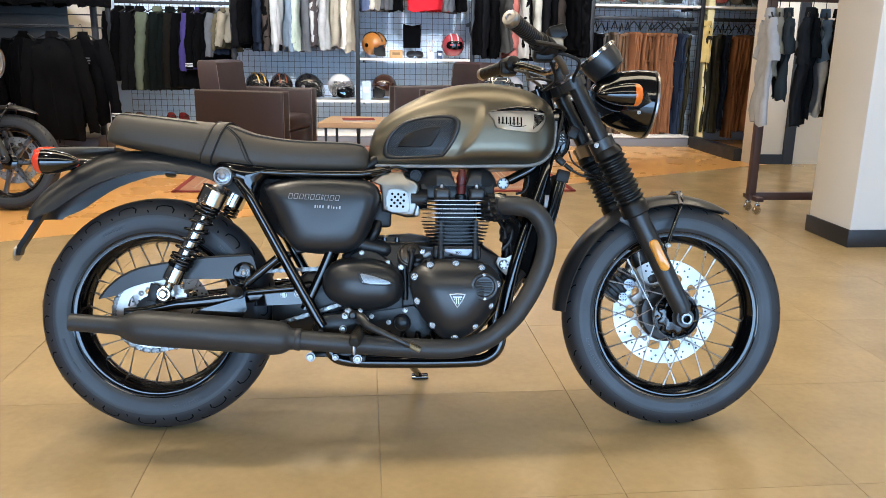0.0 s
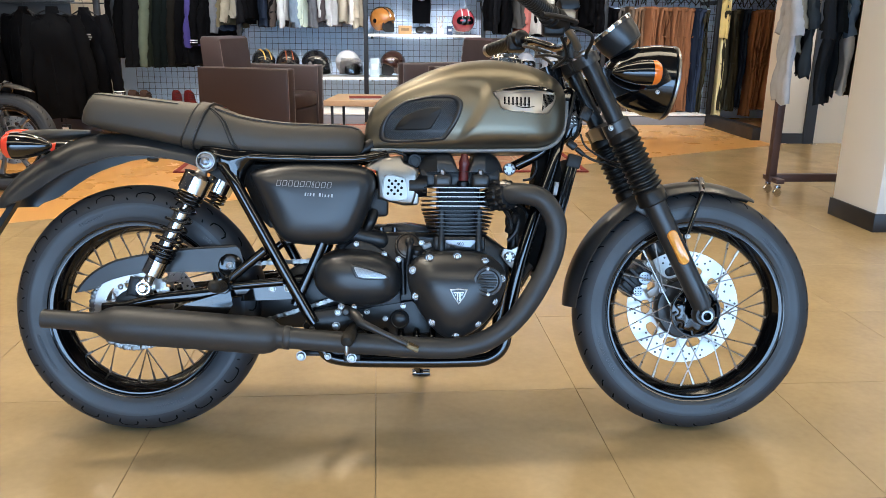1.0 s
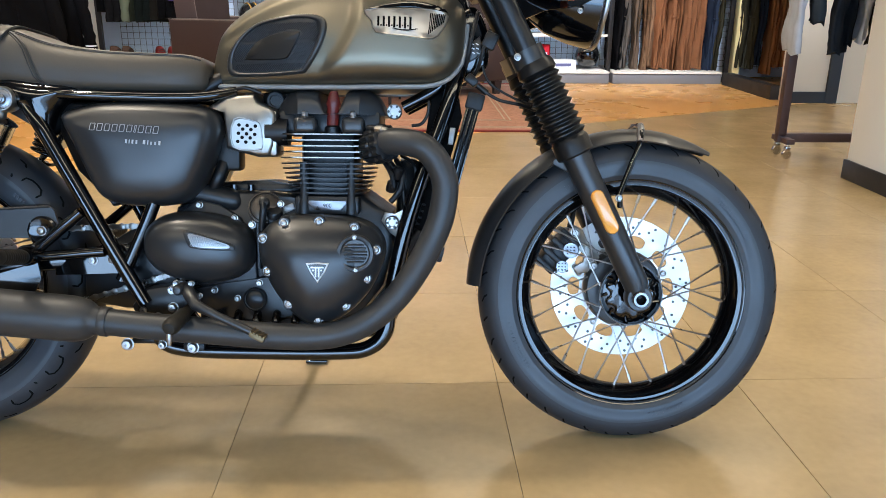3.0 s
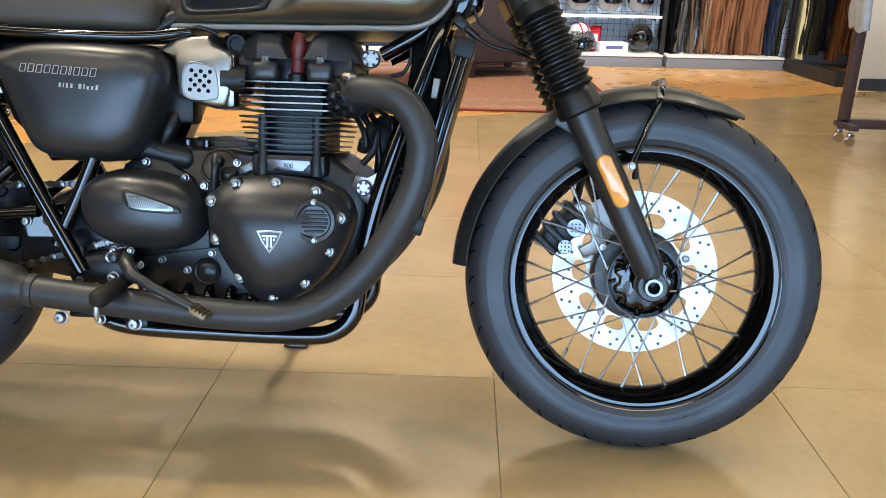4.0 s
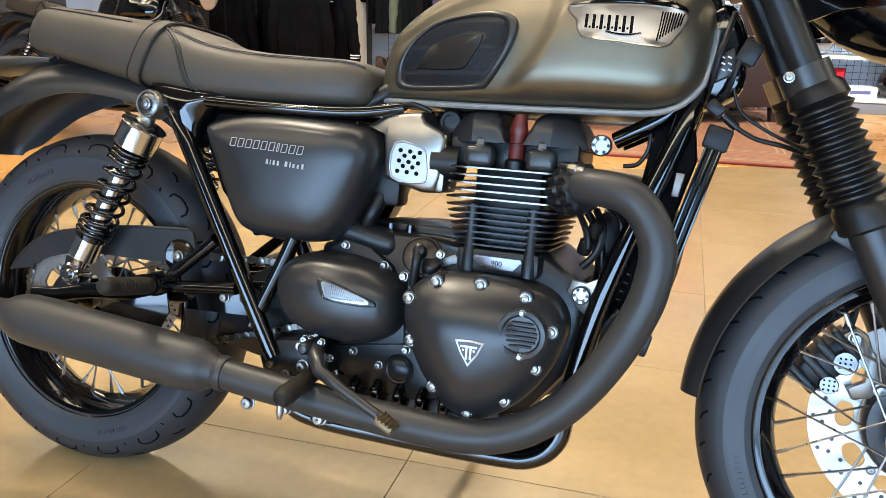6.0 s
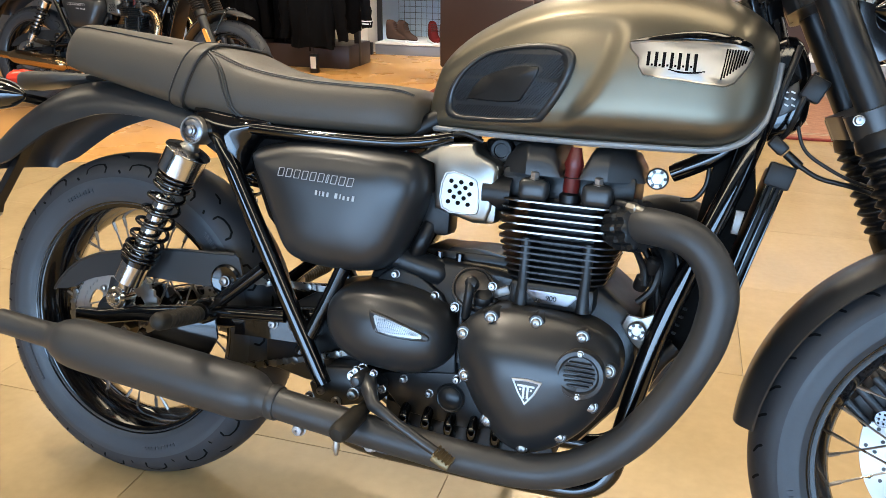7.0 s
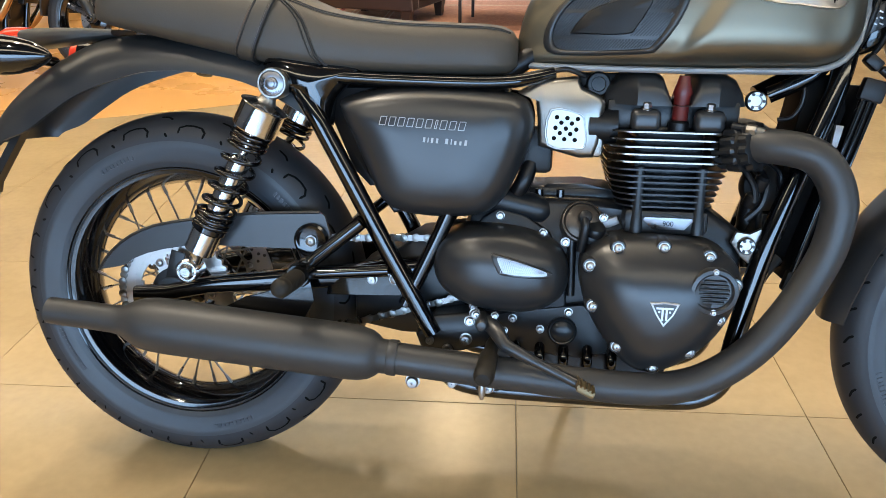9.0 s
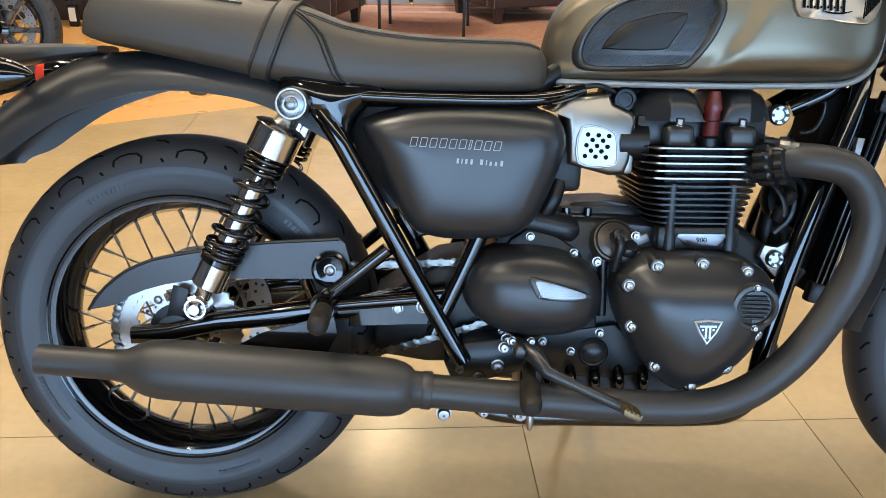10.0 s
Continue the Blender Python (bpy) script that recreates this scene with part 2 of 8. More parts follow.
M_TAIL = mat("dark_grey_plastic", (0.045, 0.043, 0.040), 0.42, 0, 0.12, 20, 0.0001, 600)
M_PEDAL = mat("worn_brass_tread", (0.20, 0.15, 0.08), 0.45, 0.8, 0.3, 80, 0.0005, 300)
M_PRINT = mat("pale_grey_print", (0.42, 0.42, 0.42), 0.5, 0, 0.04)
M_BOLT = mat("dull_steel", (0.22, 0.22, 0.235), 0.3, 1, 0.1, 40)

# ---- room ----
M_TILE = mat("stone_floor_tile", (0.395, 0.285, 0.147), 0.215, 0, 0.30, 4.5, 0.0002, 45, 0.045, spec=0.42, rnd=0.03)
M_GROUT = mat("floor_grout", (0.28, 0.23, 0.155), 0.6, 0, 0.2, 9)
M_WOODFLOOR = mat("amber_floor", (0.66, 0.35, 0.11), 0.28, 0, 0.12, 2.6, 0.0001, 60, 0.02)
M_WALL = mat("white_wall_paint", (0.72, 0.71, 0.68), 0.7, 0, 0.04, 3, 0.0003, 200)
M_GREYWALL = mat("pale_grey_panel", (0.66, 0.77, 0.90), 0.6, 0, 0.05, 3)
M_BACKWALL = mat("dark_shop_wall", (0.10, 0.10, 0.105), 0.6, 0, 0.1, 2)
M_BLACK = mat("black_steel_section", (0.008, 0.008, 0.009), 0.45, 0, 0.15, 12)
M_BASE = mat("black_baseboard", (0.014, 0.014, 0.016), 0.4, 0, 0.2, 8)
M_SHELF = mat("white_shelf_board", (0.75, 0.70, 0.62), 0.5, 0, 0.05, 5)
M_CEIL = mat("grey_ceiling", (0.16, 0.14, 0.12), 0.8, 0, 0.1, 2)


def slab(name, x0, x1, y0, y1, z0, z1, material, bevel=0.0, kind="structure", label=""):
    bm = bmesh.new()
    box(bm, ((x0 + x1) / 2, (y0 + y1) / 2, (z0 + z1) / 2), (x1 - x0, y1 - y0, z1 - z0), bevel)
    return part(name, bm, material, None, label, kind=kind)


XL, XR, YB, YF, H = -7.0, 9.0, 7.15, -7.0, 3.6
floor = slab("floor", XL, XR, YF, YB, -0.2, -0.004, M_GROUT, label="beige stone-tiled shop floor")
slab("wall_north", XL, XR, YB, YB + 0.2, 0, H, M_GREYWALL)
slab("wall_west", XL - 0.2, XL, YF, YB, 0, H, M_BACKWALL)
# east wall out of view, its gap made for the added side fill
slab("wall_east_back", XR, XR + 0.2, -0.5, YB, 0, H, M_BACKWALL)
slab("wall_east_front", XR, XR + 0.2, YF, -5.5, 0, H, M_BACKWALL)
slab("wall_east_top", XR, XR + 0.2, -5.5, -0.5, 2.4, H, M_BACKWALL)
slab("pavement", XL - 12, XR + 12, YF - 16, YF - 0.2, -0.25, -0.03, mat("grey_paving", (0.22, 0.22, 0.22), 0.8, 0, 0.15, 2, 0.001, 60))
slab("wall_south_left", XL, -4.2, YF - 0.2, YF, 0, H, M_BACKWALL)
slab("wall_south_right", 5.2, XR, YF - 0.2, YF, 0, H, M_BACKWALL)
slab("wall_south_top", -4.2, 5.2, YF - 0.2, YF, 2.5, H, M_BACKWALL)
slab("ceiling", XL, XR, YF, YB, H, H + 0.2, M_CEIL)
slab("pillar", 2.565, 3.25, 1.888, 2.305, 0.0, H, M_WALL, 0.006)
slab("baseboard_pillar", 2.553, 3.262, 1.876, 2.317, 0.0, 0.10, M_BASE, 0.002)
bm = bmesh.new()
cut = lambda x: 2.12 + 0.4955 * (x + 2.25)
vs = [bm.verts.new(p) for p in ((XL, cut(XL), 0.0), (XR, cut(XR), 0.0), (XR, YB, 0.0), (XL, YB, 0.0))]
bm.faces.new(vs)
ext = bmesh.ops.extrude_face_region(bm, geom=list(bm.faces))
bmesh.ops.translate(bm, vec=(0, 0, -0.15), verts=[v for v in ext["geom"] if isinstance(v, bmesh.types.BMVert)])
part("floor_amber", bm, M_WOODFLOOR, None, "amber coloured smooth floor", kind="structure")

# ---- motorcycle, built upright along +x with its near side towards -y ----
REAR, FRONT = Vector((-0.733, 0, 0.3285)), Vector((0.7315, 0, 0.3235))
RAKE = 0.501


def fork_at(z, y):
    return Vector((0.411 + (0.989 - z) * RAKE, y, z))


TANK = [  # x, bottom, top, half width
    (-0.150, 0.752, 0.788, 0.026), (-0.142, 0.744, 0.826, 0.046), (-0.125, 0.741, 0.862, 0.062), (-0.09, 0.740, 0.896, 0.080),
    (-0.04, 0.739, 0.927, 0.099), (0.02, 0.738, 0.955, 0.118), (0.08, 0.738, 0.974, 0.132), (0.14, 0.738, 0.983, 0.141),
    (0.20, 0.739, 0.985, 0.145), (0.26, 0.740, 0.977, 0.139), (0.31, 0.744, 0.962, 0.126), (0.345, 0.760, 0.944, 0.106),
    (0.368, 0.790, 0.922, 0.076), (0.379, 0.822, 0.900, 0.035)]


def tank_side(x, z):
    """The tank's half width at x and z."""
    lo, hi, w = (smooth(x, TANK, k) for k in (1, 2, 3))
    mid = lo + (hi - lo) * 0.36
    u = (z - mid) / (hi - mid) if z > mid else (mid - z) / (mid - lo)
    u = min(abs(u), 1.0)
    y = w * (1 - u ** 2.4) ** 0.5 if z > mid else w * (1 - u ** 4.2) ** 0.5
    # knee recess with a soft rounded edge
    right = smooth(z, ((0.740, 0.085), (0.785, 0.126), (0.838, 0.160), (0.877, 0.174), (0.903, 0.178), (0.93, 0.180)))
    top = smooth(x, ((-0.15, 0.840), (-0.059, 0.888), (-0.007, 0.910), (0.061, 0.926), (0.111, 0.930), (0.16, 0.924)))
    f, g, h = (min(max(v, 0), 1) for v in ((right - x) / 0.034, (top - z) / 0.030, (z - 0.750) / 0.03))
    return max(0.004, y - 0.0085 * f * f * (3 - 2 * f) * g * g * (3 - 2 * g) * h * h * (3 - 2 * h))


def inside(x, z, outline):
    """Whether the point lies in the closed outline."""
    hit = False
    for (xa, za), (xb, zb) in zip(outline, outline[1:] + outline[:1]):
        if (za > z) != (zb > z) and x < xa + (xb - xa) * (z - za) / (zb - za):
            hit = not hit
    return hit


def build_tank(bike):
    bm = bmesh.new()
    xs = [-0.150 + 0.529 * i / 100 for i in range(101)]
    rings = []
    for x in xs:
        lo, hi = smooth(x, TANK, 1), smooth(x, TANK, 2)
        ring = []
        n = 60
        for k in range(n):
            a = math.pi * k / (n - 1)
            z = lo + (hi - lo) * (0.5 - 0.5 * math.cos(a))
            y = tank_side(x, z) if 0 < k < n - 1 else 0.0
            ring.append((x, -y, z))
        ring += [(p[0], -p[1], p[2]) for p in ring[-2:0:-1]]
        rings.append(ring)
    loft(bm, rings)
    tank = part("tank", bm, M_TANK, bike, "matt graphite painted fuel tank", 60)
    bm = bmesh.new()
    for s in (-1, 1):
        pts = []
        for i in range(46):
            x = -0.15 + 0.517 * i / 45
            lo = smooth(x, TANK, 1)
            pts.append((x, s * (tank_side(x, lo + 0.012) + 0.001), lo + 0.006))
        pts += [(0.376, s * 0.06, 0.838), (0.379, s * 0.045, 0.875)]
        tube(bm, pts, 0.005, 8)
    part("tank_seam", bm, M_SEAM, tank, "light grey lower seam")
    yf = lambda x, z: -tank_side(x, z)
    for s in (-1, 1):
        f = yf if s < 0 else (lambda x, z: -tank_side(x, z))
        o = [(-0.107, 0.800), (-0.101, 0.768), (-0.05, 0.763), (0.043, 0.767), (0.064, 0.776), (0.092, 0.819), (0.103, 0.855), (0.095, 0.874), (0.068, 0.882), (0.016, 0.881), (-0.043, 0.869), (-0.085, 0.839)]
        bm = bmesh.new()
        pad(bm, o, f, [(1.0, -0.004), (1.0, 0.003), (0.985, 0.0068), (0.955, 0.0095), (0.915, 0.0100), (0.880, 0.0080), (0.862, 0.004), (0.6, 0.004), (0.3, 0.004)], centre=(0.0, 0.822))
        for v in bm.verts:
            v.co.y *= -s
        pad_ob = part("knee_pad", bm, M_SATIN, tank, "ribbed black rubber knee pad", 60)
        field = [(0.865 * x, 0.822 + 0.865 * (z - 0.822)) for x, z in o]
        core = [(-0.066, 0.800), (-0.058, 0.796), (0.014, 0.795), (0.031, 0.808), (0.050, 0.843), (0.040, 0.849), (0.007, 0.847), (-0.041, 0.830)]
        bm = bmesh.new()
        pad(bm, core, f, [(1.0, 0.003), (0.98, 0.0065), (0.94, 0.0078), (0.4, 0.0078)], smooth=3, centre=(-0.005, 0.821))
        for v in bm.verts:
            v.co.y *= -s
        part("pad_centre", bm, M_SOFT, pad_ob, "smooth centre of the pad")
        bm = bmesh.new()
        guard = [(1.07 * (x + 0.005) - 0.005, 0.821 + 1.10 * (z - 0.821)) for x, z in core]
        for i in range(64):
            run = []
            for j in range(46):
                z = 0.762 + 0.0026 * j
                x = -0.16 + 0.0045 * i + (z - 0.762) * 0.9
                row = (z - 0.790) % 0.038 > 0.0028
                if row and inside(x, z, field) and not inside(x, z, guard):
                    run.append((x, -s * (f(x, z) - 0.0042), z))
                else:
                    if len(run) > 1:
                        tube(bm, run, 0.0014, 4, cap=False)
                    run = []
        part("pad_rib", bm, M_SOFT, pad_ob, "fine slanting rubber ribs", kind="stuff")
        # badge: bright plate with a dark top edge, plain bars for its lettering
        bm = bmesh.new()
        plate = [(0.176, 0.886), (0.23, 0.891), (0.29, 0.893), (0.335, 0.889), (0.338, 0.872), (0.325, 0.848), (0.308, 0.834), (0.25, 0.838), (0.199, 0.843), (0.19, 0.866)]
        pad(bm, plate, f, [(1.0, -0.004), (0.995, 0.005), (0.97, 0.007), (0.93, 0.006), (0.9, 0.005), (0.5, 0.005)], smooth=2)
        for v in bm.verts:
            v.co.y *= -s
        badge = part("badge", bm, M_DISC, tank, "bright metal tank badge plate")
        for i in range(9):
            x0 = 0.305 + 0.0035 * i
            bm = bmesh.new()
            tube(bm, [(x0 - 0.004, f(x0 - 0.004, 0.843 + 0.003 * i) - 0.0055, 0.843 + 0.003 * i), (x0, f(x0, 0.883) - 0.0055, 0.884)], 0.0012, 5)
            for v in bm.verts:
                v.co.y *= -s
            part("badge_rib", bm, M_DARK, badge)
        bm = bmesh.new()
        def stroke(xa, xb, z0, z1):
            vs = [bm.verts.new((x, -s * (f(x, z) - 0.0066), z)) for x, z in ((xa, z0), (xb, z0), (xb, z1), (xa, z1))]
            bm.faces.new(vs)
        x0 = 0.203
        for k in range(13):
            if k % 2:
                stroke(x0 + 0.0004, x0 + 0.0032, 0.8555, 0.8585)
                x0 += 0.0046
            else:
                stroke(x0, x0 + 0.0042, 0.8555 - 0.0004 * k, 0.8745)
                x0 += 0.0056
        for k in range(12):
            xa = 0.232 + 0.004 * k
            u = (k - 5.5) / 6
            stroke(xa, xa + 0.0041, 0.8475 + 0.004 * u * u, 0.8500 + 0.003 * u * u)
        part("lettering_bar", bm, M_DARK, badge, "dark lettering shapes")
        bm = bmesh.new()
        vis = [(0.176, 0.888), (0.22, 0.900), (0.27, 0.908), (0.32, 0.902), (0.340, 0.889), (0.30, 0.8935), (0.23, 0.8925)]
        pad(bm, vis, f, [(1.0, -0.002), (0.98, 0.004), (0.8, 0.0065), (0.4, 0.007)], smooth=2)
        for v in bm.verts:
            v.co.y *= -s
        part("badge_cap", bm, M_GLOSS, badge, "gloss black upper edge")
    bm = bmesh.new()
    lathe(bm, [(0.046, -0.01), (0.046, 0.004), (0.040, 0.008), (0.036, 0.009), (0.034, 0.016), (0.020, 0.020)], (0.222, 0, 0.982), (0.05, 0, 1), 36)
    cap = part("filler_cap", bm, M_CHROME, tank, "chrome filler cap")
    return tank


SEAT = [  # x, bottom, top, half width
    (-0.852, 0.806, 0.824, 0.078), (-0.845, 0.802, 0.845, 0.092), (-0.832, 0.798, 0.868, 0.102), (-0.820, 0.794, 0.884, 0.107), (-0.77, 0.784, 0.882, 0.114), (-0.67, 0.763, 0.872, 0.120),
    (-0.58, 0.745, 0.862, 0.124), (-0.525, 0.736, 0.857, 0.126), (-0.45, 0.729, 0.831, 0.126), (-0.35, 0.727, 0.816, 0.124), (-0.25, 0.727, 0.812, 0.116),
    (-0.19, 0.728, 0.810, 0.104), (-0.160, 0.732, 0.802, 0.088), (-0.148, 0.742, 0.786, 0.074)]


def seat_ring(x, grow=0.0):
    lo, hi, w = (smooth(x, SEAT, k) for k in (1, 2, 3))
    ring = []
    for k in range(32):
        a = 2 * math.pi * k / 32
        c, s = math.cos(a), math.sin(a)
        y = (w + grow) * math.copysign(abs(c) ** 0.40, c)
        if s >= 0:
            z = lerp(lo, hi, 0.45) + (hi - lerp(lo, hi, 0.45) + grow) * s ** 0.55
            y *= 1 - 0.10 * s
        else:
            z = lerp(lo, hi, 0.45) - (lerp(lo, hi, 0.45) - lo + grow) * abs(s) ** 0.45
        ring.append((x, y, z))
    return ring


def build_seat(bike):
    bm = bmesh.new()
    loft(bm, [seat_ring(-0.852 + 0.704 * i / 64) for i in range(65)])
    seat = part("seat", bm, M_SEAT, bike, "black vinyl bench seat", 70)
    bm = bmesh.new()
    xs = [-0.575 + 0.034 * i / 8 for i in range(9)]
    def band(x, grow):
        """A ring of the seat that leans forward as it rises."""
        lo = smooth(x, SEAT, 1)
        out = []
        for k, p in enumerate(seat_ring(x, grow)):
            xk = x + 0.40 * (p[2] - lo)
            q = seat_ring(xk, grow)[k]
            out.append((xk, q[1], q[2]))
        return out
    loft(bm, [band(x - 0.028, 0.0035 * min(1, i, 8 - i)) for i, x in enumerate(xs)])
    part("strap", bm, M_SEAT, seat, "black passenger strap", 70)
    def on_side(x, f, grow=0.0008):
        """A point on the near side: f is 1 on the top, 0 at mid height, -1 underneath."""
        r = seat_ring(x, grow)
        u = 16 - f * 8
        i = min(int(u), 30)
        return Vector(r[i]).lerp(Vector(r[i + 1]), u - i)
    for k, pts in enumerate(([on_side(-0.538 + 0.112 * (t / 20) ** 0.8, 0.50 - 1.20 * (t / 20) ** 1.3) for t in range(21)], [on_side(-0.546 + 0.112 * (t / 20) ** 0.8, 0.48 - 1.18 * (t / 20) ** 1.3) for t in range(21)],
                             [on_side(-0.535 + 0.375 * t / 24, 0.52) for t in range(25)], [on_side(-0.535 + 0.375 * t / 24, 0.46) for t in range(25)],
                             [on_side(-0.84 + 0.235 * t / 16, 0.50) for t in range(17)],
                             [Vector(p) for p in band(-0.598, 0.0036)[5:24]], [Vector(p) for p in band(-0.571, 0.0036)[5:24]])):
        for s in (-1, 1):
            bm = bmesh.new()
            tube(bm, [(p.x, s * p.y, p.z) for p in pts], (0.0028, 0.0016, 0.0013, 0.0009, 0.0012, 0.0016, 0.0030)[k], 6)
            part("seam", bm, M_STITCH, seat, "stitched seam")
    return seat


def build_wheel(bike, c, rt, ht, rf, hf, hub_r, hub_h, n_spokes, name, tread, cast=False):
    bm = bmesh.new()
    prof = [(rf, -hf), (rf + 0.004, -hf + 0.003), (rf - 0.002, -hf + 0.007), (rf - 0.012, -hf + 0.008), (rf - 0.016, -hf + 0.014), (rf - 0.026, -hf * 0.45),
            (rf - 0.034, -0.006), (rf - 0.034, 0.006), (rf - 0.026, hf * 0.45), (rf - 0.016, hf - 0.014), (rf - 0.012, hf - 0.008), (rf - 0.002, hf - 0.007),
            (rf + 0.004, hf - 0.003), (rf, hf), (rf - 0.006, hf - 0.004), (rf - 0.014, hf - 0.02), (rf - 0.014, -hf + 0.02), (rf - 0.006, -hf + 0.004)]
    prof = prof[:14]
    inner = [(rf - 0.002, hf - 0.001), (rf - 0.004, 0.0), (rf - 0.002, -hf + 0.001)]
    lathe(bm, prof + inner, c, (0, 1, 0), 96, closed=True)
    wheel = part(name, bm, M_GLOSS, bike, "gloss black rim", 50)
    # tyre
    bm = bmesh.new()
    tp = [(rf - 0.004, -hf + 0.004), (rf + 0.003, -hf - 0.001), (rf + 0.006, -hf - 0.002), (rf + 0.009, -hf - 0.0035), (rf + 0.011, -hf - 0.0045),
          (lerp(rf, rt, 0.23), -lerp(hf, ht, 0.62)), (lerp(rf, rt, 0.36), -lerp(hf, ht, 0.92)), (lerp(rf, rt, 0.44), -ht), (lerp(rf, rt, 0.50), -ht + 0.001)]
    crown_r = lerp(rf, rt, 0.50)
    for k in range(1, 21):
        a = 0.5 * math.pi * k / 20
        tp.append((crown_r + (rt - crown_r) * math.sin(a) ** 0.95, -(ht - 0.001) * math.cos(a) ** 0.95))
    full = tp + [(r, -h) for r, h in tp[-2::-1]]
    lathe(bm, full, c, (0, 1, 0), 120, cap=False, closed=True)
    # hooked grooves across the shoulders, drawn as flat black strips for their shade
    def crown(a, u, s):
        b = 0.5 * math.pi * u
        r = crown_r + (rt - crown_r) * math.sin(b) ** 0.95 + 0.0007
        return Vector((c[0] + r * math.cos(a), s * (ht - 0.0004) * math.cos(b) ** 0.95, c[2] + r * math.sin(a)))
    n = tread
    for i in range(n):
        for s in (-1, 1):
            a0 = 2 * math.pi * (i + (0.5 if s > 0 else 0)) / n
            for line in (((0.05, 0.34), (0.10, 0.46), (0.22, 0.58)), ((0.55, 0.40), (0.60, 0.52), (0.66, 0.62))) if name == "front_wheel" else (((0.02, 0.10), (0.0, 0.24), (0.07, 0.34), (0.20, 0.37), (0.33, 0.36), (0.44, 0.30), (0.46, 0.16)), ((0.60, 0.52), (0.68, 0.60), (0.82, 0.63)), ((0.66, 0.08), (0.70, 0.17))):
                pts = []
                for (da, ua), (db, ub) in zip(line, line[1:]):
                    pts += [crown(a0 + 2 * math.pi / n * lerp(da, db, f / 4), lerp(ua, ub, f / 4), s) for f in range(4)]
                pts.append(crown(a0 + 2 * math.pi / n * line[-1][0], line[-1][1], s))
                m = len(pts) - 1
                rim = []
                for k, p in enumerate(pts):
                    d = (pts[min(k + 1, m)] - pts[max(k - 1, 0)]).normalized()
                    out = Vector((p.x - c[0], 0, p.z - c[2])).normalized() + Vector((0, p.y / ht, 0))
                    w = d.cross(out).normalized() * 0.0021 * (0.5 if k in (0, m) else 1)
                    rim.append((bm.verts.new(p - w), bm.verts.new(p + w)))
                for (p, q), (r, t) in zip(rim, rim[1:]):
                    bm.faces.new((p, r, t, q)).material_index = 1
    bm.normal_update()
    for f in bm.faces:
        v = f.calc_center_median()
        if f.material_index == 0 and math.hypot(v.x - c[0], v.z - c[2]) < crown_r - 0.001:
            f.material_index = 2
    part("tyre", bm, [M_RUBBER, M_GROOVE_SHADE, M_SIDEWALL], wheel, "black road tyre, its short angled grooves drawn as black strips", 50)
    # raised marks of the sidewall print, plain short bars
    bm = bmesh.new()
    rs = lerp(rf, rt, 0.30)
    for a0, cnt in ((0.5, 12), (1.9, 9), (3.4, 14), (4.9, 10)):
        for k in range(cnt):
            a = a0 + 0.030 * k
            d, t = Vector((math.cos(a), 0, math.sin(a))), Vector((-math.sin(a), 0, math.cos(a)))
            m = Matrix((t, (0, 1, 0), d)).transposed().to_4x4()
            box(bm, Vector((c[0], -lerp(hf, ht, 0.80) - 0.0004, c[2])) + d * rs, (0.0045 if k % 3 else 0.0065, 0.0016, 0.008), 0, m)
    part("sidewall_print", bm, M_SIDEWALL, wheel, kind="stuff")
    # hub
    bm = bmesh.new()
    lathe(bm, [(0.018, -hub_h - 0.012), (hub_r * 0.6, -hub_h - 0.010), (hub_r, -hub_h), (hub_r, -hub_h + 0.007), (hub_r * 0.72, -hub_h + 0.02), (hub_r * 0.55, 0),
               (hub_r * 0.72, hub_h - 0.02), (hub_r, hub_h - 0.007), (hub_r, hub_h), (0.018, hub_h + 0.012)], c, (0, 1, 0), 48)
    hub = part("hub", bm, M_GLOSS, wheel, "black hub")
    if cast:
        for i in range(7):
            a = 2 * math.pi * i / 7
            bm = bmesh.new()
            d, t = Vector((math.cos(a), 0, math.sin(a))), Vector((-math.sin(a), 0, math.cos(a)))
            rings = []
            for f, w, h in ((0.03, 0.020, 0.022), (0.12, 0.012, 0.018), (0.19, 0.014, 0.016), (rf - 0.02, 0.024, 0.018)):
                p = Vector(c) + d * f
                rings.append([p + t * w * x + Vector((0, h * y, 0)) for x, y in ((-1, -0.6), (-0.6, -1), (0.6, -1), (1, -0.6), (1, 0.6), (0.6, 1), (-0.6, 1), (-1, 0.6))])
            loft(bm, rings)
            part("spoke", bm, M_BOLT, wheel)
        return wheel
    for i in range(n_spokes):
        s = -1 if i % 2 else 1
        a = 2 * math.pi * (i + 0.5) / n_spokes
        turn = 0.42 if (i // 2) % 2 else -0.42
        p = Vector((c[0] + (rf - 0.032) * math.cos(a), s * 0.006, c[2] + (rf - 0.032) * math.sin(a)))
        b = a + turn * 1.9
        q = Vector((c[0] + hub_r * 0.93 * math.cos(b), s * (hub_h - 0.004), c[2] + hub_r * 0.93 * math.sin(b)))
        bm = bmesh.new()
        rod(bm, q, p, 0.0019, 6)
        rod(bm, p.lerp(q, 0.11), p, 0.0033, 6)
        part("spoke", bm, M_STEEL, wheel)
    return wheel


